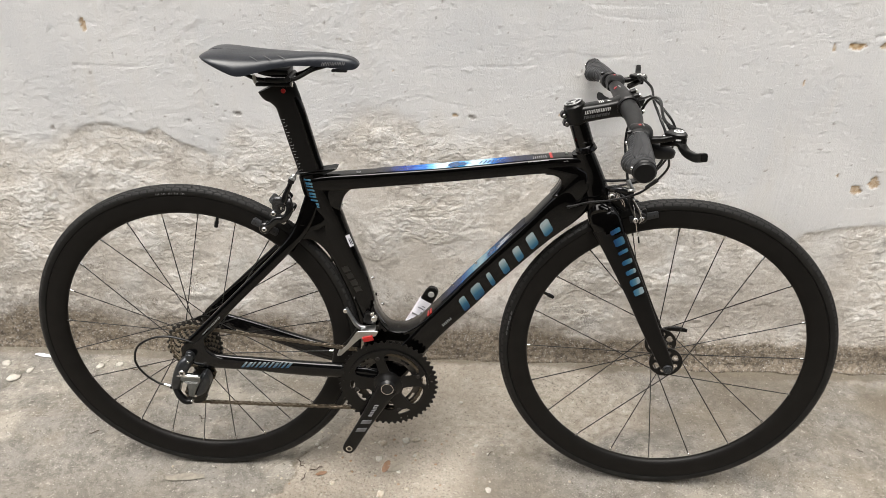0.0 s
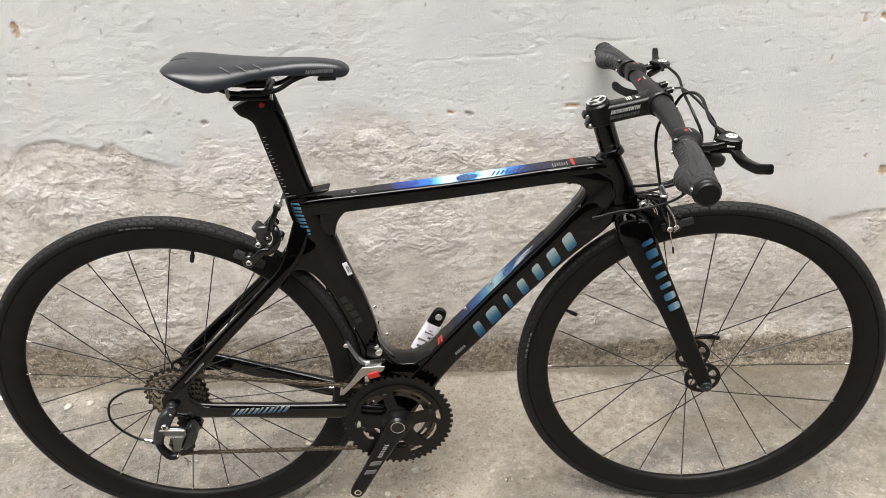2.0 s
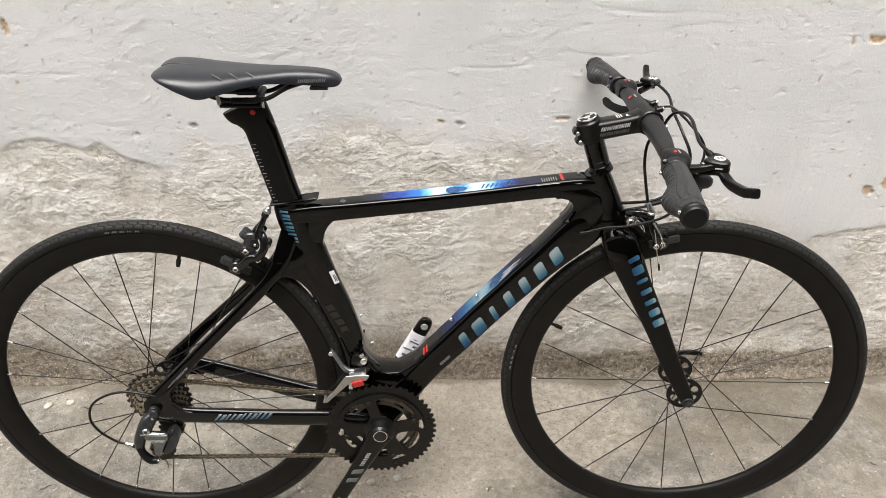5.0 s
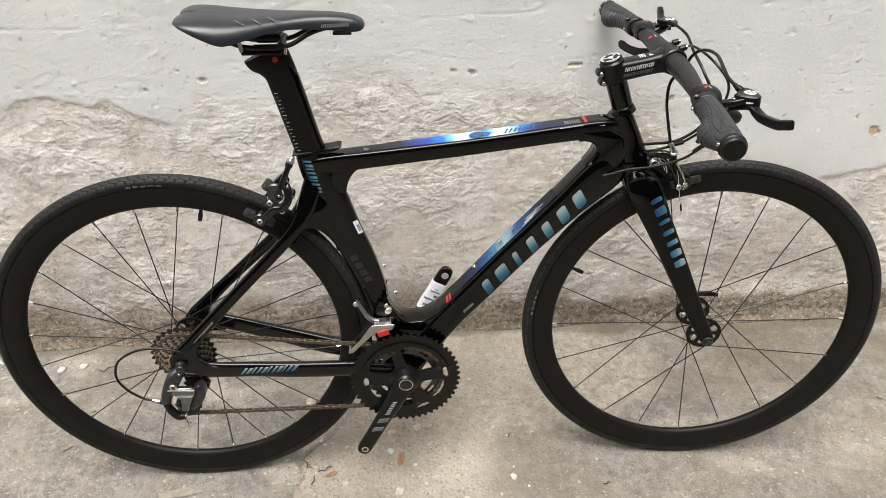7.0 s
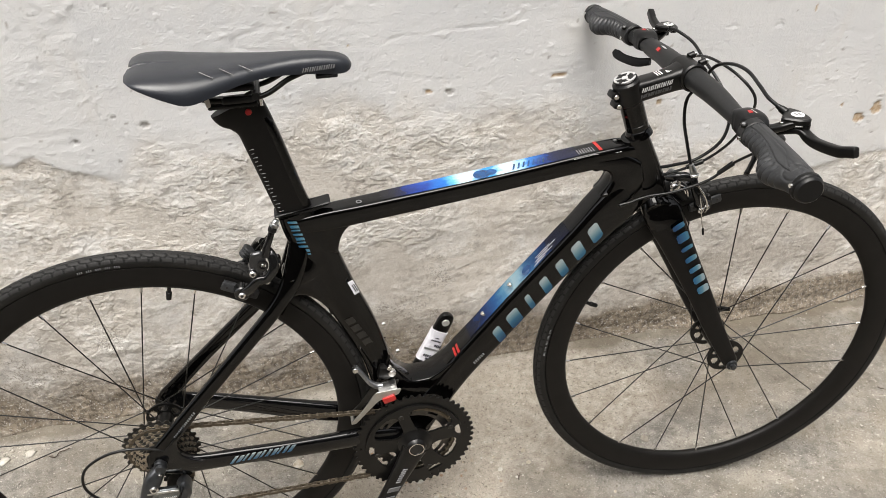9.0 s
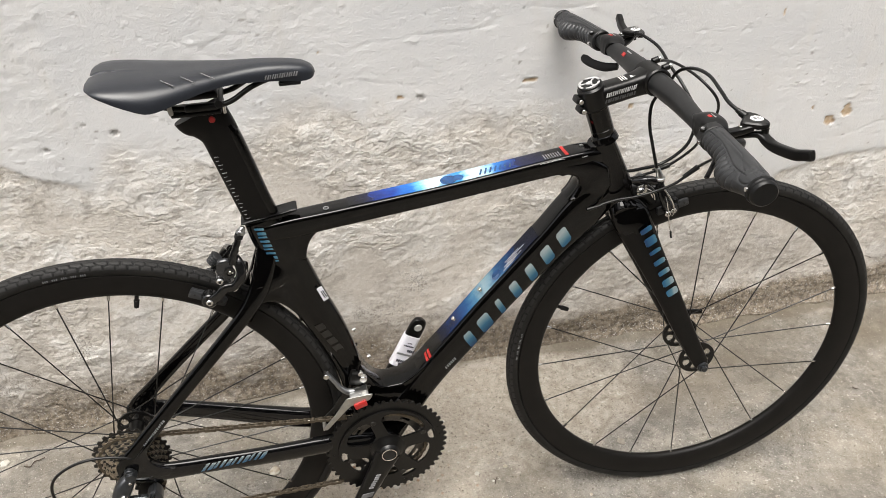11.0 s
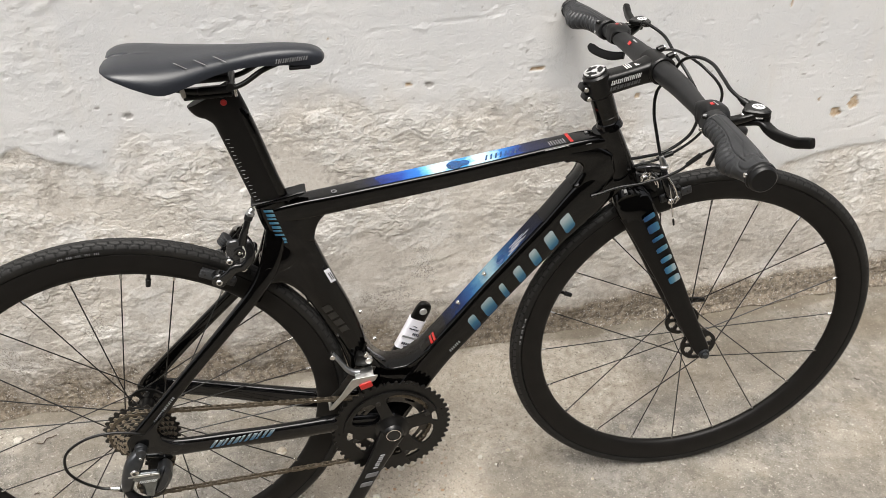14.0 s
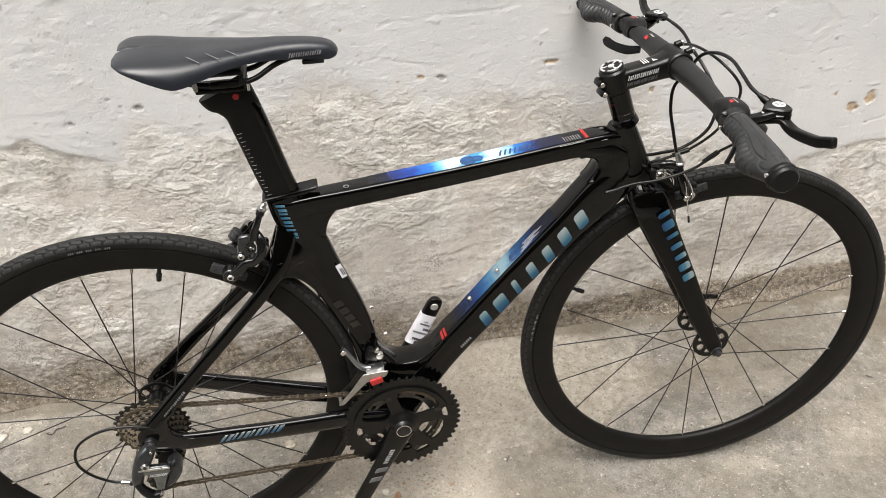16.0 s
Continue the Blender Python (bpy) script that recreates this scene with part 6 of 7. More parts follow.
slab(g, rounded([(-0.4225, 0.2965), (-0.4000, 0.2960), (-0.3770, 0.2935), (-0.3775, 0.2800), (-0.3850, 0.2680), (-0.3915, 0.2520), (-0.3950, 0.2395), (-0.4080, 0.2435), (-0.4065, 0.2600), (-0.4065, 0.2735), (-0.4245, 0.2850)], 0.28), -0.0905, -0.0800, 0.0026)
link = part("parallel_link", g, SHELL, rd, "blue-grey polished outer link")
g = marks(Geo(), (-0.411, -0.0908, 0.2760), (0.028, 0, -0.001), (0.002, 0, 0.0050), 9, 0.45, 0.3, (0, -1, 0), 0.0004, True)
part("small_print", g, PALEPRINT, link)
g = Geo()
slab(g, rounded([(-0.4235, 0.2960), (-0.3765, 0.2928), (-0.3765, 0.2885), (-0.4240, 0.2905)], 0.3), -0.0915, -0.0820, 0.0006)
part("link_edge", g, SILVER, link, "bright upper edge")
g = Geo()
slab(g, rounded([(-0.3690, 0.2960), (-0.3615, 0.2840), (-0.3615, 0.2680), (-0.3740, 0.2460), (-0.3900, 0.2350), (-0.3990, 0.2440), (-0.3880, 0.2680), (-0.3820, 0.2860)], 0.34, 6), -0.0855, -0.0560, 0.0060)
part("cage_knuckle", g, GUNMETAL, rd, "dark grey curved knuckle")
for y in (-0.0540, -0.0375):
    g = Geo()
    slab(g, rounded([(-0.397, 0.290), (-0.372, 0.288), (-0.366, 0.260), (-0.390, 0.204), (-0.410, 0.198), (-0.424, 0.214), (-0.408, 0.246)], 0.35), y - 0.0012, y + 0.0012, 0.0004)
    part("cage_plate", g, DARKSTEEL, rd, "black cage plate")
for c in (GUIDE, TENSION):
    g = Geo()
    dial(g, [0.003, 0.009, 0.014, 0.0180, 0.0232], 66, -0.0475, -0.0425, lambda r, a: not (0.009 < r < 0.014 and (a * 5 / (2 * math.pi)) % 1 < 0.5), 11, 0.005, c)
    wheel_ = part("jockey_wheel", g, PLASTIC, rd, "black jockey wheel")
    g = Geo()
    rod(g, (c[0], -0.0570, c[1]), (c[0], -0.0350, c[1]), 0.0035, None, 14)
    part("pulley_bolt", g, CHROME, wheel_)
g = Geo()
tube(g, [(-0.434, -0.080, 0.256, 0.007, 0.0060), (-0.427, -0.083, 0.240, 0.008, 0.0060), (-0.416, -0.083, 0.227, 0.008, 0.0065), (-0.403, -0.082, 0.226, 0.006, 0.0060)], 2.6, 16)
part("link_base", g, PLASTIC, rd, "black lower bracket")
bolt(rd, (-0.4015, -0.082, 0.2285), (-0.4015, -0.0895, 0.2285), 0.0030, CHROME)
g = Geo()
rod(g, (-0.4320, -0.078, 0.2540), (-0.4460, -0.077, 0.2575), 0.0048, None, 16)
part("cable_stop", g, PLASTIC, rd)
g = Geo()
rod(g, (-0.4450, -0.077, 0.2572), (-0.4590, -0.076, 0.2605), 0.0050, 0.0042, 16)
part("barrel_adjuster", g, CHROME, rd, "silver barrel adjuster")
g = Geo()
wire(g, [(-0.372, -0.0650, 0.3460), (-0.395, -0.0680, 0.3610), (-0.435, -0.0690, 0.3720), (-0.472, -0.0690, 0.3670), (-0.5035, -0.0700, 0.3460), (-0.5120, -0.0720, 0.3140), (-0.4990, -0.0740, 0.2870), (-0.4740, -0.0755, 0.2660), (-0.4590, -0.0760, 0.2605)], 0.0023, 10, 10)
part("rear_gear_cable", g, CABLE, bike, "looped black gear cable")

# ---- front derailleur ----
g = Geo()
block(g, (-0.036, -0.024, 0.4020), (0.026, 0.016, 0.024), Matrix.Rotation(radians(18), 3, "Y"), 0.004)
fd = part("front_derailleur", g, ANOD, bike, "front derailleur with a silver cage")
g = Geo()
rod(g, (-0.0275, -0.0300, 0.4070), (-0.0275, -0.0385, 0.4070), 0.0062, None, 18)
rod(g, (-0.0310, -0.0300, 0.4170), (-0.0310, -0.0360, 0.4170), 0.0040, None, 14)
part("clamp_bolt", g, CHROME, fd)
g = Geo()
tube(g, [(-0.0850, -0.0300, 0.4265, 0.0050, 0.0046), (-0.0775, -0.0325, 0.4175, 0.0042, 0.0036), (-0.0715, -0.0345, 0.4075, 0.0042, 0.0036), (-0.0640, -0.0370, 0.3960, 0.0046, 0.0042), (-0.0540, -0.0390, 0.3890, 0.0050, 0.0050), (-0.0440, -0.0400, 0.3885, 0.0045, 0.0045)], 2.6, 16)
part("cable_arm", g, DULL, fd, "dull silver cable arm")
g = Geo()
rod(g, (-0.0850, -0.0240, 0.4230), (-0.0850, -0.0360, 0.4230), 0.0046, None, 16)
part("cable_bolt", g, CHROME, fd)
cage = rounded([(-0.1030, 0.3345), (-0.0950, 0.3305), (-0.0800, 0.3465), (-0.0540, 0.3735), (-0.0380, 0.3765), (-0.0220, 0.3800), (-0.0160, 0.3920), (-0.0400, 0.3915), (-0.0580, 0.3905), (-0.0632, 0.3840), (-0.0815, 0.3565)], 0.22)
for y, metal, look_ in ((-0.0565, SILVER, "silver cage plate"), (-0.0355, DARKSTEEL, "dark inner cage plate")):
    g = Geo()
    slab(g, cage, y - 0.0010, y + 0.0010, 0.0004)
    part("cage_plate", g, metal, fd, look_)
g = Geo()
block(g, (-0.0985, -0.045, 0.3330), (0.007, 0.024, 0.003), Matrix.Rotation(radians(-45), 3, "Y"), 0.001)
part("cage_bridge", g, SILVER, fd)
g = Geo()
block(g, (-0.038, -0.045, 0.3895), (0.030, 0.024, 0.003), Matrix.Rotation(radians(-8), 3, "Y"), 0.0012)
part("cage_bridge", g, SILVER, fd)
g = Geo()
block(g, (-0.0375, -0.0590, 0.3745), (0.021, 0.004, 0.0115), Matrix.Rotation(radians(-16), 3, "Y"), 0.0015)
part("alignment_tab", g, RED, fd, "red plastic alignment tab")

# ---- rim brakes ----
def shoes(body, at, aim, hub_at, bolt_at):
    """The pad holders of both sides: a thin plate with two holes, the rubber block, a round boss and its bolt."""
    a = math.atan2(aim[1], aim[0])
    turn = Matrix.Rotation(-a, 3, "Y")
    for s in (-1, 1):
        g = Geo()
        block(g, (at[0], s * 0.0205, at[1]), (0.054, 0.006, 0.0145), turn, 0.0028)
        part("pad_holder", g, GRIP, body, "dark grey brake pad holder")
        g = Geo()
        block(g, (at[0], s * 0.0150, at[1]), (0.050, 0.0055, 0.0110), turn, 0.001)
        part("brake_pad", g, GRIP, body, "black rubber brake pad")
        # the two holes: small dark discs on the plate in place of their shade
        for k in (-0.020, 0.019):
            g = Geo()
            p = Vector((at[0], s * 0.0225, at[1])) + turn @ Vector((k, 0, 0))
            rod(g, p, p + Vector((0, s * 0.0014, 0)), 0.0016, None, 12, 0.0001)
            part("plate_hole", g, SOCKET, body)
        g = Geo()
        rod(g, (hub_at[0], s * 0.0225, hub_at[1]), (hub_at[0], s * 0.0375, hub_at[1]), 0.0122, 0.0112, 26, 0.0016)
        part("arm_boss", g, BRAKE, body, "round black boss")
        bolt(body, (bolt_at[0], s * 0.0370, bolt_at[1]), (bolt_at[0], s * 0.0425, bolt_at[1]), 0.0050, CHROME, "bright pad bolt")


# rear
g = Geo()
tube(g, [(-0.188, -0.020, 0.660, 0.0055, 0.0065), (-0.1825, -0.031, 0.655, 0.0050, 0.0068), (-0.1805, -0.036, 0.642, 0.0048, 0.0068), (-0.1850, -0.038, 0.630, 0.0048, 0.0068), (-0.1945, -0.038, 0.621, 0.0048, 0.0066), (-0.206, -0.039, 0.620, 0.0046, 0.0070), (-0.216, -0.039, 0.611, 0.0044, 0.0072), (-0.226, -0.037, 0.603, 0.0042, 0.0072), (-0.231, -0.035, 0.600, 0.0040, 0.0060)], 2.8, 16)
rear_brake = part("brake_caliper", g, BRAKE, bike, "black dual-pivot rear rim brake")
g = Geo()
tube(g, [(-0.190, 0.004, 0.655, 0.006, 0.009), (-0.197, 0.026, 0.645, 0.005, 0.009), (-0.212, 0.036, 0.622, 0.005, 0.0085), (-0.228, 0.034, 0.602, 0.005, 0.0075)], 2.6, 16)
part("far_arm", g, BRAKE, rear_brake)
g = Geo()
slab(g, rounded([(-0.2100, 0.6640), (-0.1950, 0.6650), (-0.1895, 0.6520), (-0.1950, 0.6320), (-0.2070, 0.6290), (-0.2145, 0.6440)], 0.3), -0.0375, -0.0300, 0.0016)
part("outer_plate", g, DARKALLOY, rear_brake, "dark grey alloy outer plate")
g = Geo()
spun(g, [(0.0048, -0.0405), (0.0078, -0.0405), (0.0078, -0.0365), (0.0048, -0.0365)], (-0.1955, 0, 0.6440), 28)
part("pivot_ring", g, BRAKE, rear_brake)
g = Geo()
tube(g, [(-0.191, -0.034, 0.655, 0.0042, 0.0062), (-0.187, -0.033, 0.668, 0.0040, 0.0052), (-0.181, -0.032, 0.681, 0.0038, 0.0046), (-0.1755, -0.030, 0.694, 0.0038, 0.0044)], 2.8, 14)
part("upper_arm", g, BRAKE, rear_brake)
g = Geo()
rod(g, (-0.1765, -0.0302, 0.6915), (-0.1735, -0.0295, 0.6985), 0.0060, None, 18)
part("arm_collar", g, PLASTIC, rear_brake)
g = Geo()
rod(g, (-0.1735, -0.0295, 0.6980), (-0.1705, -0.0287, 0.7030), 0.0064, None, 20, 0.0012)
rod(g, (-0.1708, -0.0287, 0.7025), (-0.1675, -0.0278, 0.7080), 0.0048, 0.0040, 18, 0.0008)
part("barrel_adjuster", g, SILVER, rear_brake, "silver cable barrel")
g = Geo()
wire(g, [(-0.176, -0.028, 0.694), (-0.189, -0.024, 0.677), (-0.203, -0.020, 0.660)], 0.0007, 6)
part("brake_wire", g, DARKSTEEL, rear_brake)
g = Geo()
for k in range(4):
    rod(g, (-0.212 - 0.0032 * k, 0.002, 0.650 - 0.0028 * k), (-0.2145 - 0.0032 * k, 0.002, 0.6478 - 0.0028 * k), 0.0098 - 0.0008 * k, None, 20, 0.0010)
part("rubber_boot", g, GRIP, rear_brake, "black ribbed rubber boot")
for x, y, z in ((-0.2110, -0.0375, 0.6330), (-0.1775, -0.0310, 0.6400), (-0.1940, -0.0320, 0.6145)):
    g = Geo()
    rod(g, (x, -0.014, z), (x, y, z), 0.0066, None, 20, 0.001)
    part("pivot_boss", g, BRAKE, rear_brake)
    bolt(rear_brake, (x, y + 0.001, z), (x, y - 0.0052, z), 0.0050, CHROME)
bolt(rear_brake, (-0.1955, -0.0360, 0.6440), (-0.1955, -0.0395, 0.6440), 0.0030, CHROME)
shoes(rear_brake, (-0.2345, 0.5965), (-0.88, 0.48), (-0.2310, 0.6000), (-0.2310, 0.6000))

# front
g = Geo()
tube(g, [(0.452, -0.030, 0.688, 0.0055, 0.0060), (0.455, -0.036, 0.674, 0.0050, 0.0066), (0.460, -0.039, 0.660, 0.0048, 0.0066), (0.467, -0.039, 0.648, 0.0046, 0.0064), (0.475, -0.036, 0.642, 0.0044, 0.0070)], 2.8, 16)
front_brake = part("brake_caliper", g, BRAKE, bike, "black dual-pivot front rim brake")
g = Geo()
tube(g, [(0.436, 0.000, 0.676, 0.007, 0.009), (0.444, 0.024, 0.672, 0.006, 0.009), (0.458, 0.035, 0.656, 0.0055, 0.0085), (0.474, 0.034, 0.641, 0.005, 0.0075)], 2.6, 16)
part("far_arm", g, BRAKE, front_brake)
g = Geo()
tube(g, [(0.420, -0.010, 0.686, 0.0070, 0.0075), (0.430, -0.020, 0.690, 0.0065, 0.0070), (0.441, -0.024, 0.691, 0.0060, 0.0065), (0.453, -0.028, 0.688, 0.0050, 0.0060)], 2.8, 16)
part("upper_arm", g, BRAKE, front_brake)
g = Geo()
tube(g, [(0.414, -0.006, 0.672, 0.010, 0.013), (0.428, -0.012, 0.670, 0.010, 0.014), (0.442, -0.018, 0.664, 0.008, 0.012), (0.452, -0.022, 0.654, 0.006, 0.009)], 2.8, 16)
part("caliper_body", g, PLASTIC, front_brake)
g = Geo()
for k in range(4):
    spun(g, [(0.0062, -0.0007), (0.0084, -0.0007), (0.0084, 0.0007), (0.0062, 0.0007)], (0.4190 + 0.0022 * k, -0.0300 - 0.0026 * (3 - k), 0.6830 - 0.0008 * k), 22)
part("return_spring", g, CHROME, front_brake, "bright coiled return spring")
bolt(front_brake, (0.4180, -0.0300, 0.6832), (0.4180, -0.0410, 0.6832), 0.0058, CHROME)
g = Geo()
wire(g, [(0.426, -0.038, 0.6855), (0.436, -0.038, 0.6800), (0.4415, -0.038, 0.6720), (0.4435, -0.038, 0.6640)], 0.0011, 8)
wire(g, [(0.429, -0.037, 0.6800), (0.436, -0.037, 0.6750), (0.4400, -0.037, 0.6680)], 0.0010, 8)
part("spring_leg", g, CHROME, front_brake)
g = Geo()
rod(g, (0.4530, -0.0290, 0.6830), (0.4535, -0.0280, 0.6920), 0.0066, None, 18)
part("barrel_seat", g, PLASTIC, front_brake)
g = Geo()
rod(g, (0.4535, -0.0280, 0.6915), (0.4530, -0.0280, 0.6965), 0.0074, None, 22, 0.0012)
rod(g, (0.4530, -0.0280, 0.6960), (0.4460, -0.0280, 0.7130), 0.0056, 0.0036, 20, 0.0008)
part("barrel_adjuster", g, SILVER, front_brake, "silver cone-shaped cable barrel")
g = Geo()
wire(g, [(0.4535, -0.0300, 0.684), (0.4595, -0.0450, 0.664), (0.4640, -0.0480, 0.642), (0.4705, -0.0465, 0.616), (0.4745, -0.0455, 0.606)], 0.0008, 6)
part("brake_wire", g, CHROME, front_brake)
g = Geo()
wire(g, [(0.4560, -0.0400, 0.681), (0.4650, -0.0450, 0.668), (0.4720, -0.0455, 0.655), (0.4755, -0.0445, 0.642), (0.4725, -0.0440, 0.634)], 0.0012, 8)
part("spring_wire", g, CHROME, front_brake)
g = Geo()
rod(g, (0.4740, -0.0455, 0.607), (0.4765, -0.0455, 0.595), 0.0017, None, 8)
part("wire_cap", g, PLASTIC, front_brake)
g = Geo()
block(g, (0.4835, -0.0300, 0.6520), (0.008, 0.010, 0.012), Matrix.Rotation(radians(-20), 3, "Y"), 0.003)
part("quick_release", g, PLASTIC, front_brake)
bolt(front_brake, (0.4650, -0.0400, 0.6400), (0.4650, -0.0475, 0.6400), 0.0052, CHROME, "bright cable bolt")
shoes(front_brake, (0.4860, 0.6370), (0.97, 0.243), (0.4770, 0.6410), (0.4770, 0.6410))

# ---- control cables at the bar ----
CABLES = (
    ("front_brake_cable", [(0.4660, -0.1665, 0.8565), (0.4620, -0.150, 0.8620), (0.4640, -0.126, 0.8685), (0.470, -0.086, 0.8740), (0.471, -0.045, 0.8700), (0.466, -0.014, 0.8560), (0.456, -0.002, 0.8280), (0.4420, 0.004, 0.8050), (0.4385, -0.002, 0.7740), (0.4410, -0.016, 0.7420), (0.4450, -0.028, 0.7130)]),
    ("rear_brake_cable", [(0.4840, 0.1585, 0.8612), (0.4900, 0.142, 0.8600), (0.501, 0.112, 0.8500), (0.496, 0.062, 0.8370), (0.502, 0.022, 0.8150), (0.514, 0.002, 0.7800), (0.504, -0.008, 0.7380), (0.470, -0.004, 0.7080), (0.430, -0.006, 0.7030), (0.398, -0.010, 0.7040)]),
    ("front_gear_cable", [(0.476, 0.136, 0.8180), (0.488, 0.080, 0.8400), (0.480, 0.020, 0.8560), (0.486, -0.040, 0.8520), (0.506, -0.062, 0.8250), (0.512, -0.050, 0.7880), (0.500, -0.032, 0.7420), (0.470, -0.016, 0.7080), (0.432, -0.012, 0.6950), (0.400, -0.014, 0.6920)]),
    ("rear_gear_cable", [(0.472, -0.150, 0.8120), (0.490, -0.118, 0.7720), (0.486, -0.070, 0.7280), (0.460, -0.057, 0.6980), (0.416, -0.045, 0.6790), (0.380, -0.032, 0.6690), (0.345, -0.0240, 0.6560)]),
)
for name, pts_ in CABLES:
    g = Geo()
    wire(g, pts_, 0.0021 if "gear" in name else 0.0025, 10, 12)
    cab = part(name, g, CABLE, bike, "black control cable")
    if "gear" in name:
        k = 2 if name.startswith("rear") else 7
        a_, b_ = Vector(pts_[k]), Vector(pts_[k + 1])
        g = Geo()
        d = (b_ - a_).normalized()
        rod(g, a_ - d * 0.002, a_ + d * 0.024, 0.0040, 0.0034, 14)
        part("inline_adjuster", g, CABLE, cab)


g = Geo()
rod(g, (0.3600, -0.0285, 0.6615), (0.3400, -0.0226, 0.6540), 0.0021, 0.0030, 16, 0.0008)
part("port_boot", g, CABLE, frame_, "black rubber cable port boot")


# ---- litter on the ground ----
def ground_at(x, y):
    i, j = np.argmin(np.abs(gx - x)), np.argmin(np.abs(gy - y))
    return gh[j * len(gx) + i]


def pebble(name, x, y, size, seed, mat, label, category, group, flat=0.42):
    """A small uneven stone, sunk a little into the ground."""
    rng = random.Random(seed)
    bm = bmesh.new()
    bmesh.ops.create_icosphere(bm, subdivisions=2, radius=1.0)
    ax = Vector((rng.uniform(0.75, 1.3), rng.uniform(0.7, 1.1), flat * rng.uniform(0.8, 1.1)))
    for v in bm.verts:
        k = 1 + 0.50 * noise.noise(v.co * 1.5 + Vector((seed * 3.7, 0, 0))) + 0.22 * noise.noise(v.co * 3.3 + Vector((0, seed * 1.9, 0)))
        v.co = Vector((v.co.x * ax.x, v.co.y * ax.y, v.co.z * ax.z)) * k * size
    me = bpy.data.meshes.new(name)
    bm.to_mesh(me)
    bm.free()
    me.polygons.foreach_set("use_smooth", [True] * len(me.polygons))
    me.materials.append(mat)
    ob = new(name, me)
    ob.matrix_basis = pose(x, y, ground_at(x, y) - 0.0025 + size * flat * 0.25, 0, 0, rng.uniform(0, 360))
    return tagged(ob, label, category, group)


STONES = ((-0.079, 1.483, 0.0085), (-0.135, 1.471, 0.0105), (-0.056, 1.485, 0.0075), (-0.138, 1.420, 0.0090), (-0.123, 1.316, 0.0120), (-0.067, 1.333, 0.0055), (0.114, 1.334, 0.0070), (0.147, 1.504, 0.0062), (-0.047, 1.438, 0.0070), (-0.089, 1.382, 0.0060), (-0.234, 1.343, 0.0070), (-0.319, 1.571, 0.0120), (0.050, 1.621, 0.0050), (0.093, 1.578, 0.0052))
for i, (x, y, s) in enumerate(STONES):
    pebble("pebble", x, y, s, i, STONE if i % 3 else LIMESTONE, "small rounded tan pebble bedded in the concrete", "pebble", "pebbles by the crank")
rng = random.Random(5)
for i in range(46):
    x, y = rng.gauss(-0.10, 0.16), rng.uniform(1.20, 1.52)
    pebble("pebble", x, y, rng.uniform(0.0025, 0.0050), 100 + i, STONE if rng.random() < 0.6 else LIMESTONE, "tiny pale pebble bedded in the concrete", "pebble", "pebbles by the crank")
for i, (x, y, s) in enumerate(((-1.123, 1.657, 0.016), (-1.172, 1.716, 0.014), (-1.095, 1.690, 0.011), (-0.917, 1.716, 0.013), (-0.868, 1.723, 0.011))):
    pebble("plaster_crumb", x, y, s, 40 + i, LIMESTONE, "crumb of pale plaster fallen by the wall", "rubble", "plaster crumbs by the wall", 0.4)


def twig(x, y, length, turn, seed):
    rng = random.Random(seed)
    g = Geo()
    n = 5
    rows = [(length * (k / (n - 1) - 0.5), rng.uniform(-0.12, 0.12) * length, 0.0016 + rng.uniform(0, 0.0012), 0.0013 * (1 - 0.4 * k / n), 0.0011) for k in range(n)]
    tube(g, rows, 2.2, 8, 4)
    if seed % 2:
        wire(g, [(0, 0, 0.0018), (0.15 * length, 0.12 * length, 0.003), (0.3 * length, 0.30 * length, 0.0025)], 0.0007, 6, 4)
    ob = part("twig", g, TWIG)
    ob.matrix_basis = pose(x, y, ground_at(x, y), 0, 0, turn)
    return tagged(ob, "dry dark twig scrap lying on the concrete", "twig", "twigs on the ground")


for i, (x, y, ln, tn) in enumerate(((-0.824, 1.467, 0.022, 35), (-0.585, 1.525, 0.024, -60), (-0.806, 1.708, 0.040, 25), (-0.800, 1.571, 0.010, 10), (-0.277, 1.380, 0.030, 15), (-0.316, 1.395, 0.026, -50), (-0.300, 1.352, 0.020, 80), (0.118, 1.440, 0.014, 70), (0.990, 1.486, 0.014, -50), (0.300, 1.300, 0.016, 10))):
    twig(x, y, ln, tn, i)


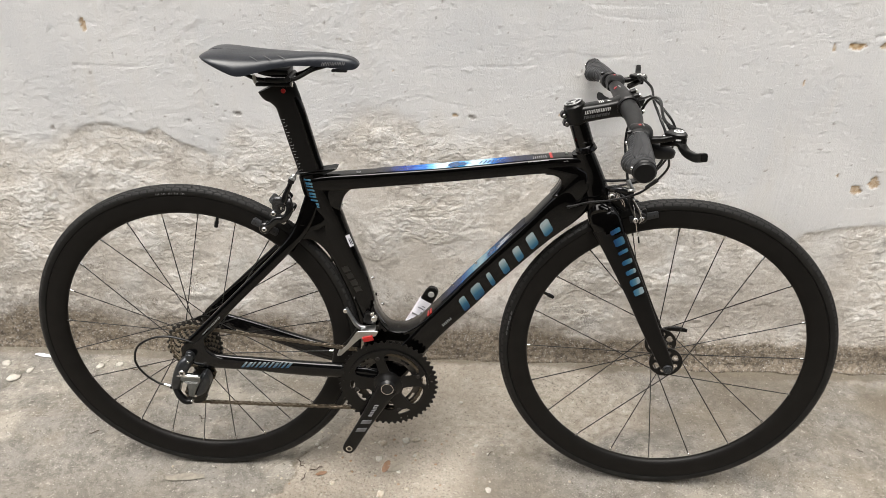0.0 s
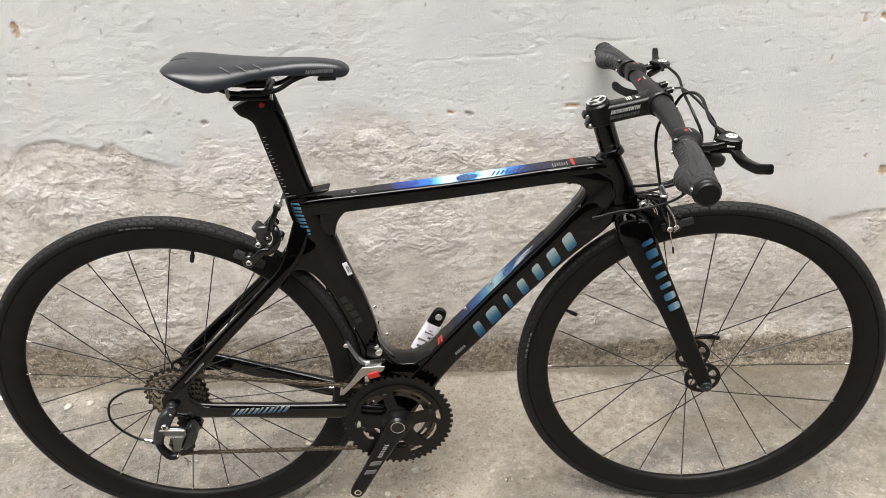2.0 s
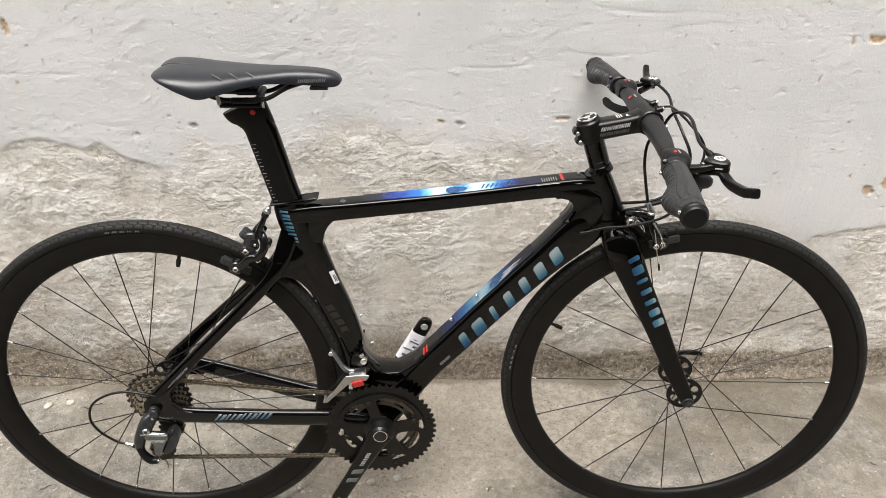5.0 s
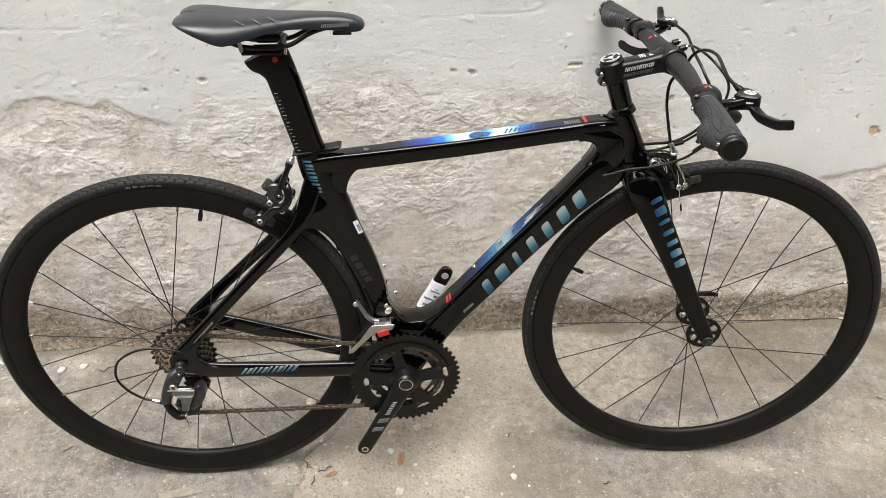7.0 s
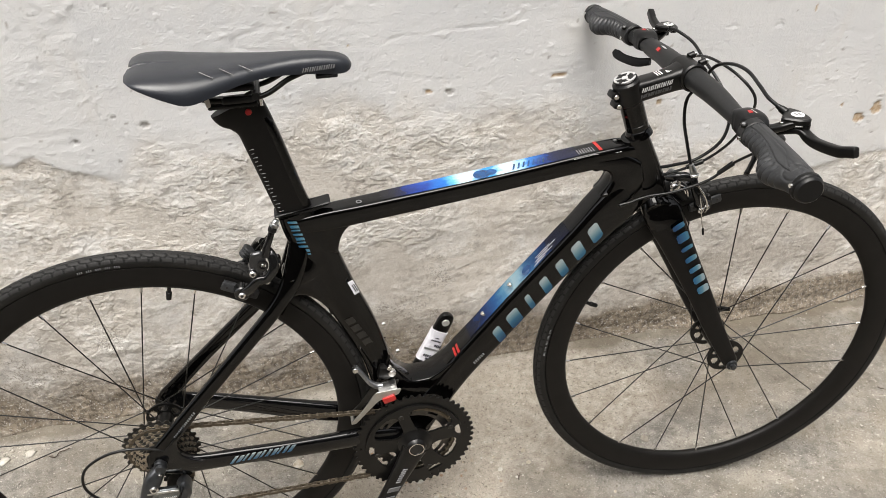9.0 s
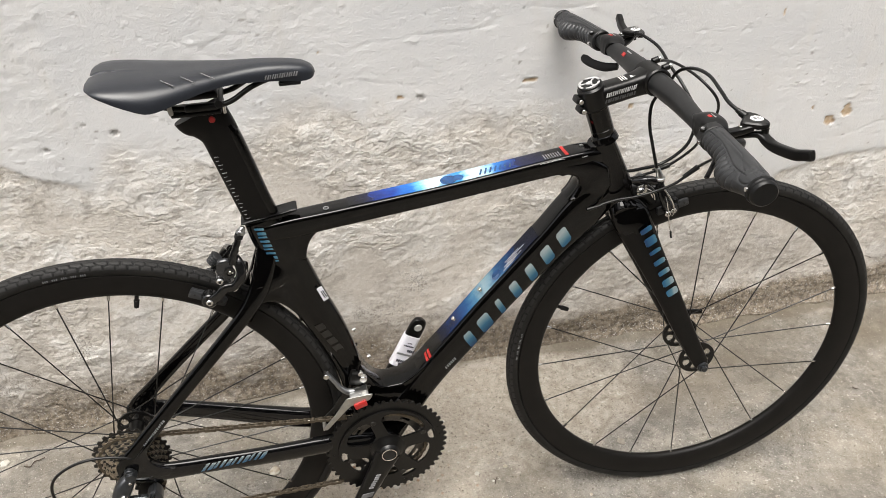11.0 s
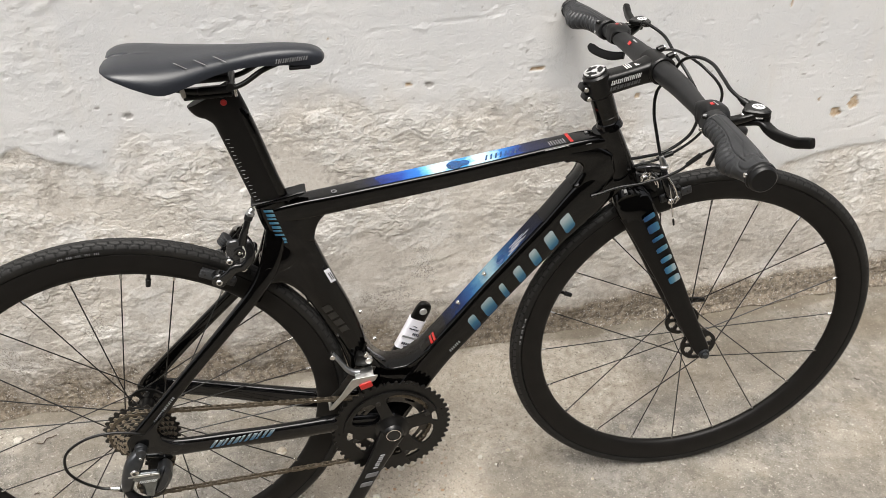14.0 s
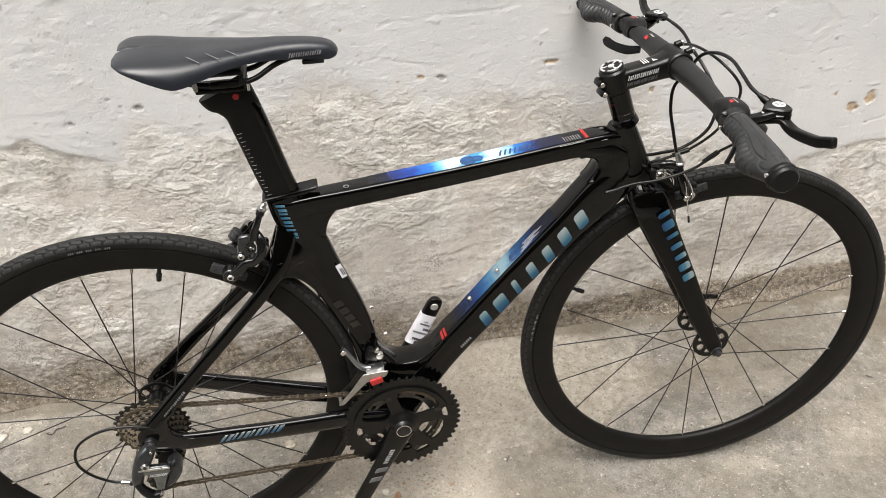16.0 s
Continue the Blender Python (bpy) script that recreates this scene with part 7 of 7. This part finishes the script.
def flake(name, x, y, rx, ry, thick, turn, seed, mat, label, category, group):
    """A thin broken scale lying on the ground."""
    rng = random.Random(seed)
    out = []
    for k in range(14):
        a = 2 * math.pi * k / 14
        r = rng.uniform(0.72, 1.1)
        out.append((rx * r * math.cos(a), ry * r * math.sin(a)))
    g = Geo()
    slab(g, out, 0.0, thick, thick * 0.3, Matrix(((1, 0, 0, 0), (0, 0, 1, 0), (0, 1, 0, 0), (0, 0, 0, 1))))
    ob = part(name, g, mat)
    ob.matrix_basis = pose(x, y, ground_at(x, y) + 0.0005, 1.5, 2.0, turn)
    return tagged(ob, label, category, group)


for i, (x, y, rx, ry, tn) in enumerate(((-0.560, 1.338, 0.046, 0.012, 8), (-0.100, 1.392, 0.020, 0.014, 30), (0.300, 1.451, 0.013, 0.012, 0), (0.407, 1.473, 0.010, 0.010, 40))):
    flake("mortar_flake", x, y, rx, ry, 0.0016, tn, 60 + i, FLAKE, "thin broken mortar flake lying on the concrete", "rubble", "mortar flakes")
for i, (x, y, rx, ry, tn) in enumerate(((-0.118, 1.395, 0.022, 0.008, 70), (-0.262, 1.366, 0.014, 0.006, 20))):
    flake("dry_leaf", x, y, rx, ry, 0.0012, tn, 80 + i, surf("dry_leaf_brown", (0.21, 0.12, 0.07), 0.7, 0, 0, 0.3, 120, 0.08, 0.0003), "curled brown scrap of dry leaf", "leaf", "dry leaves")
ob = flake("plastic_scrap", -1.088, 1.752, 0.028, 0.007, 0.0015, -8, 91, PAPER, "small white and blue plastic scrap by the wall", "scrap", "")

# fine grit over the open ground
rng = np.random.RandomState(3)
gv, gf = [], []
for k in range(7000):
    x, y = rng.uniform(-1.35, 1.55), rng.uniform(1.0, 1.79)
    if min(abs(y - 1.394), 9) < 0.03 and (abs(x + 0.5) < 0.2 or abs(x - 0.465) < 0.2):
        continue
    s = rng.uniform(0.0005, 0.0014) * (1.8 if rng.rand() < 0.05 else 1)
    z = ground_at(x, y)
    b = len(gv)
    a = rng.uniform(0, 6.28)
    gv += [(x + s * math.cos(a + q), y + s * math.sin(a + q), z - 0.0004) for q in (0, 2.1, 4.2)] + [(x, y, z + s * 1.1)]
    gf += [(b, b + 1, b + 3), (b + 1, b + 2, b + 3), (b + 2, b, b + 3)]
me = bpy.data.meshes.new("grit")
me.from_pydata(gv, [], gf)
me.materials.append(GRIT)
tagged(new("grit", me), "fine pale grit scattered over the concrete", "grit", kind="stuff")
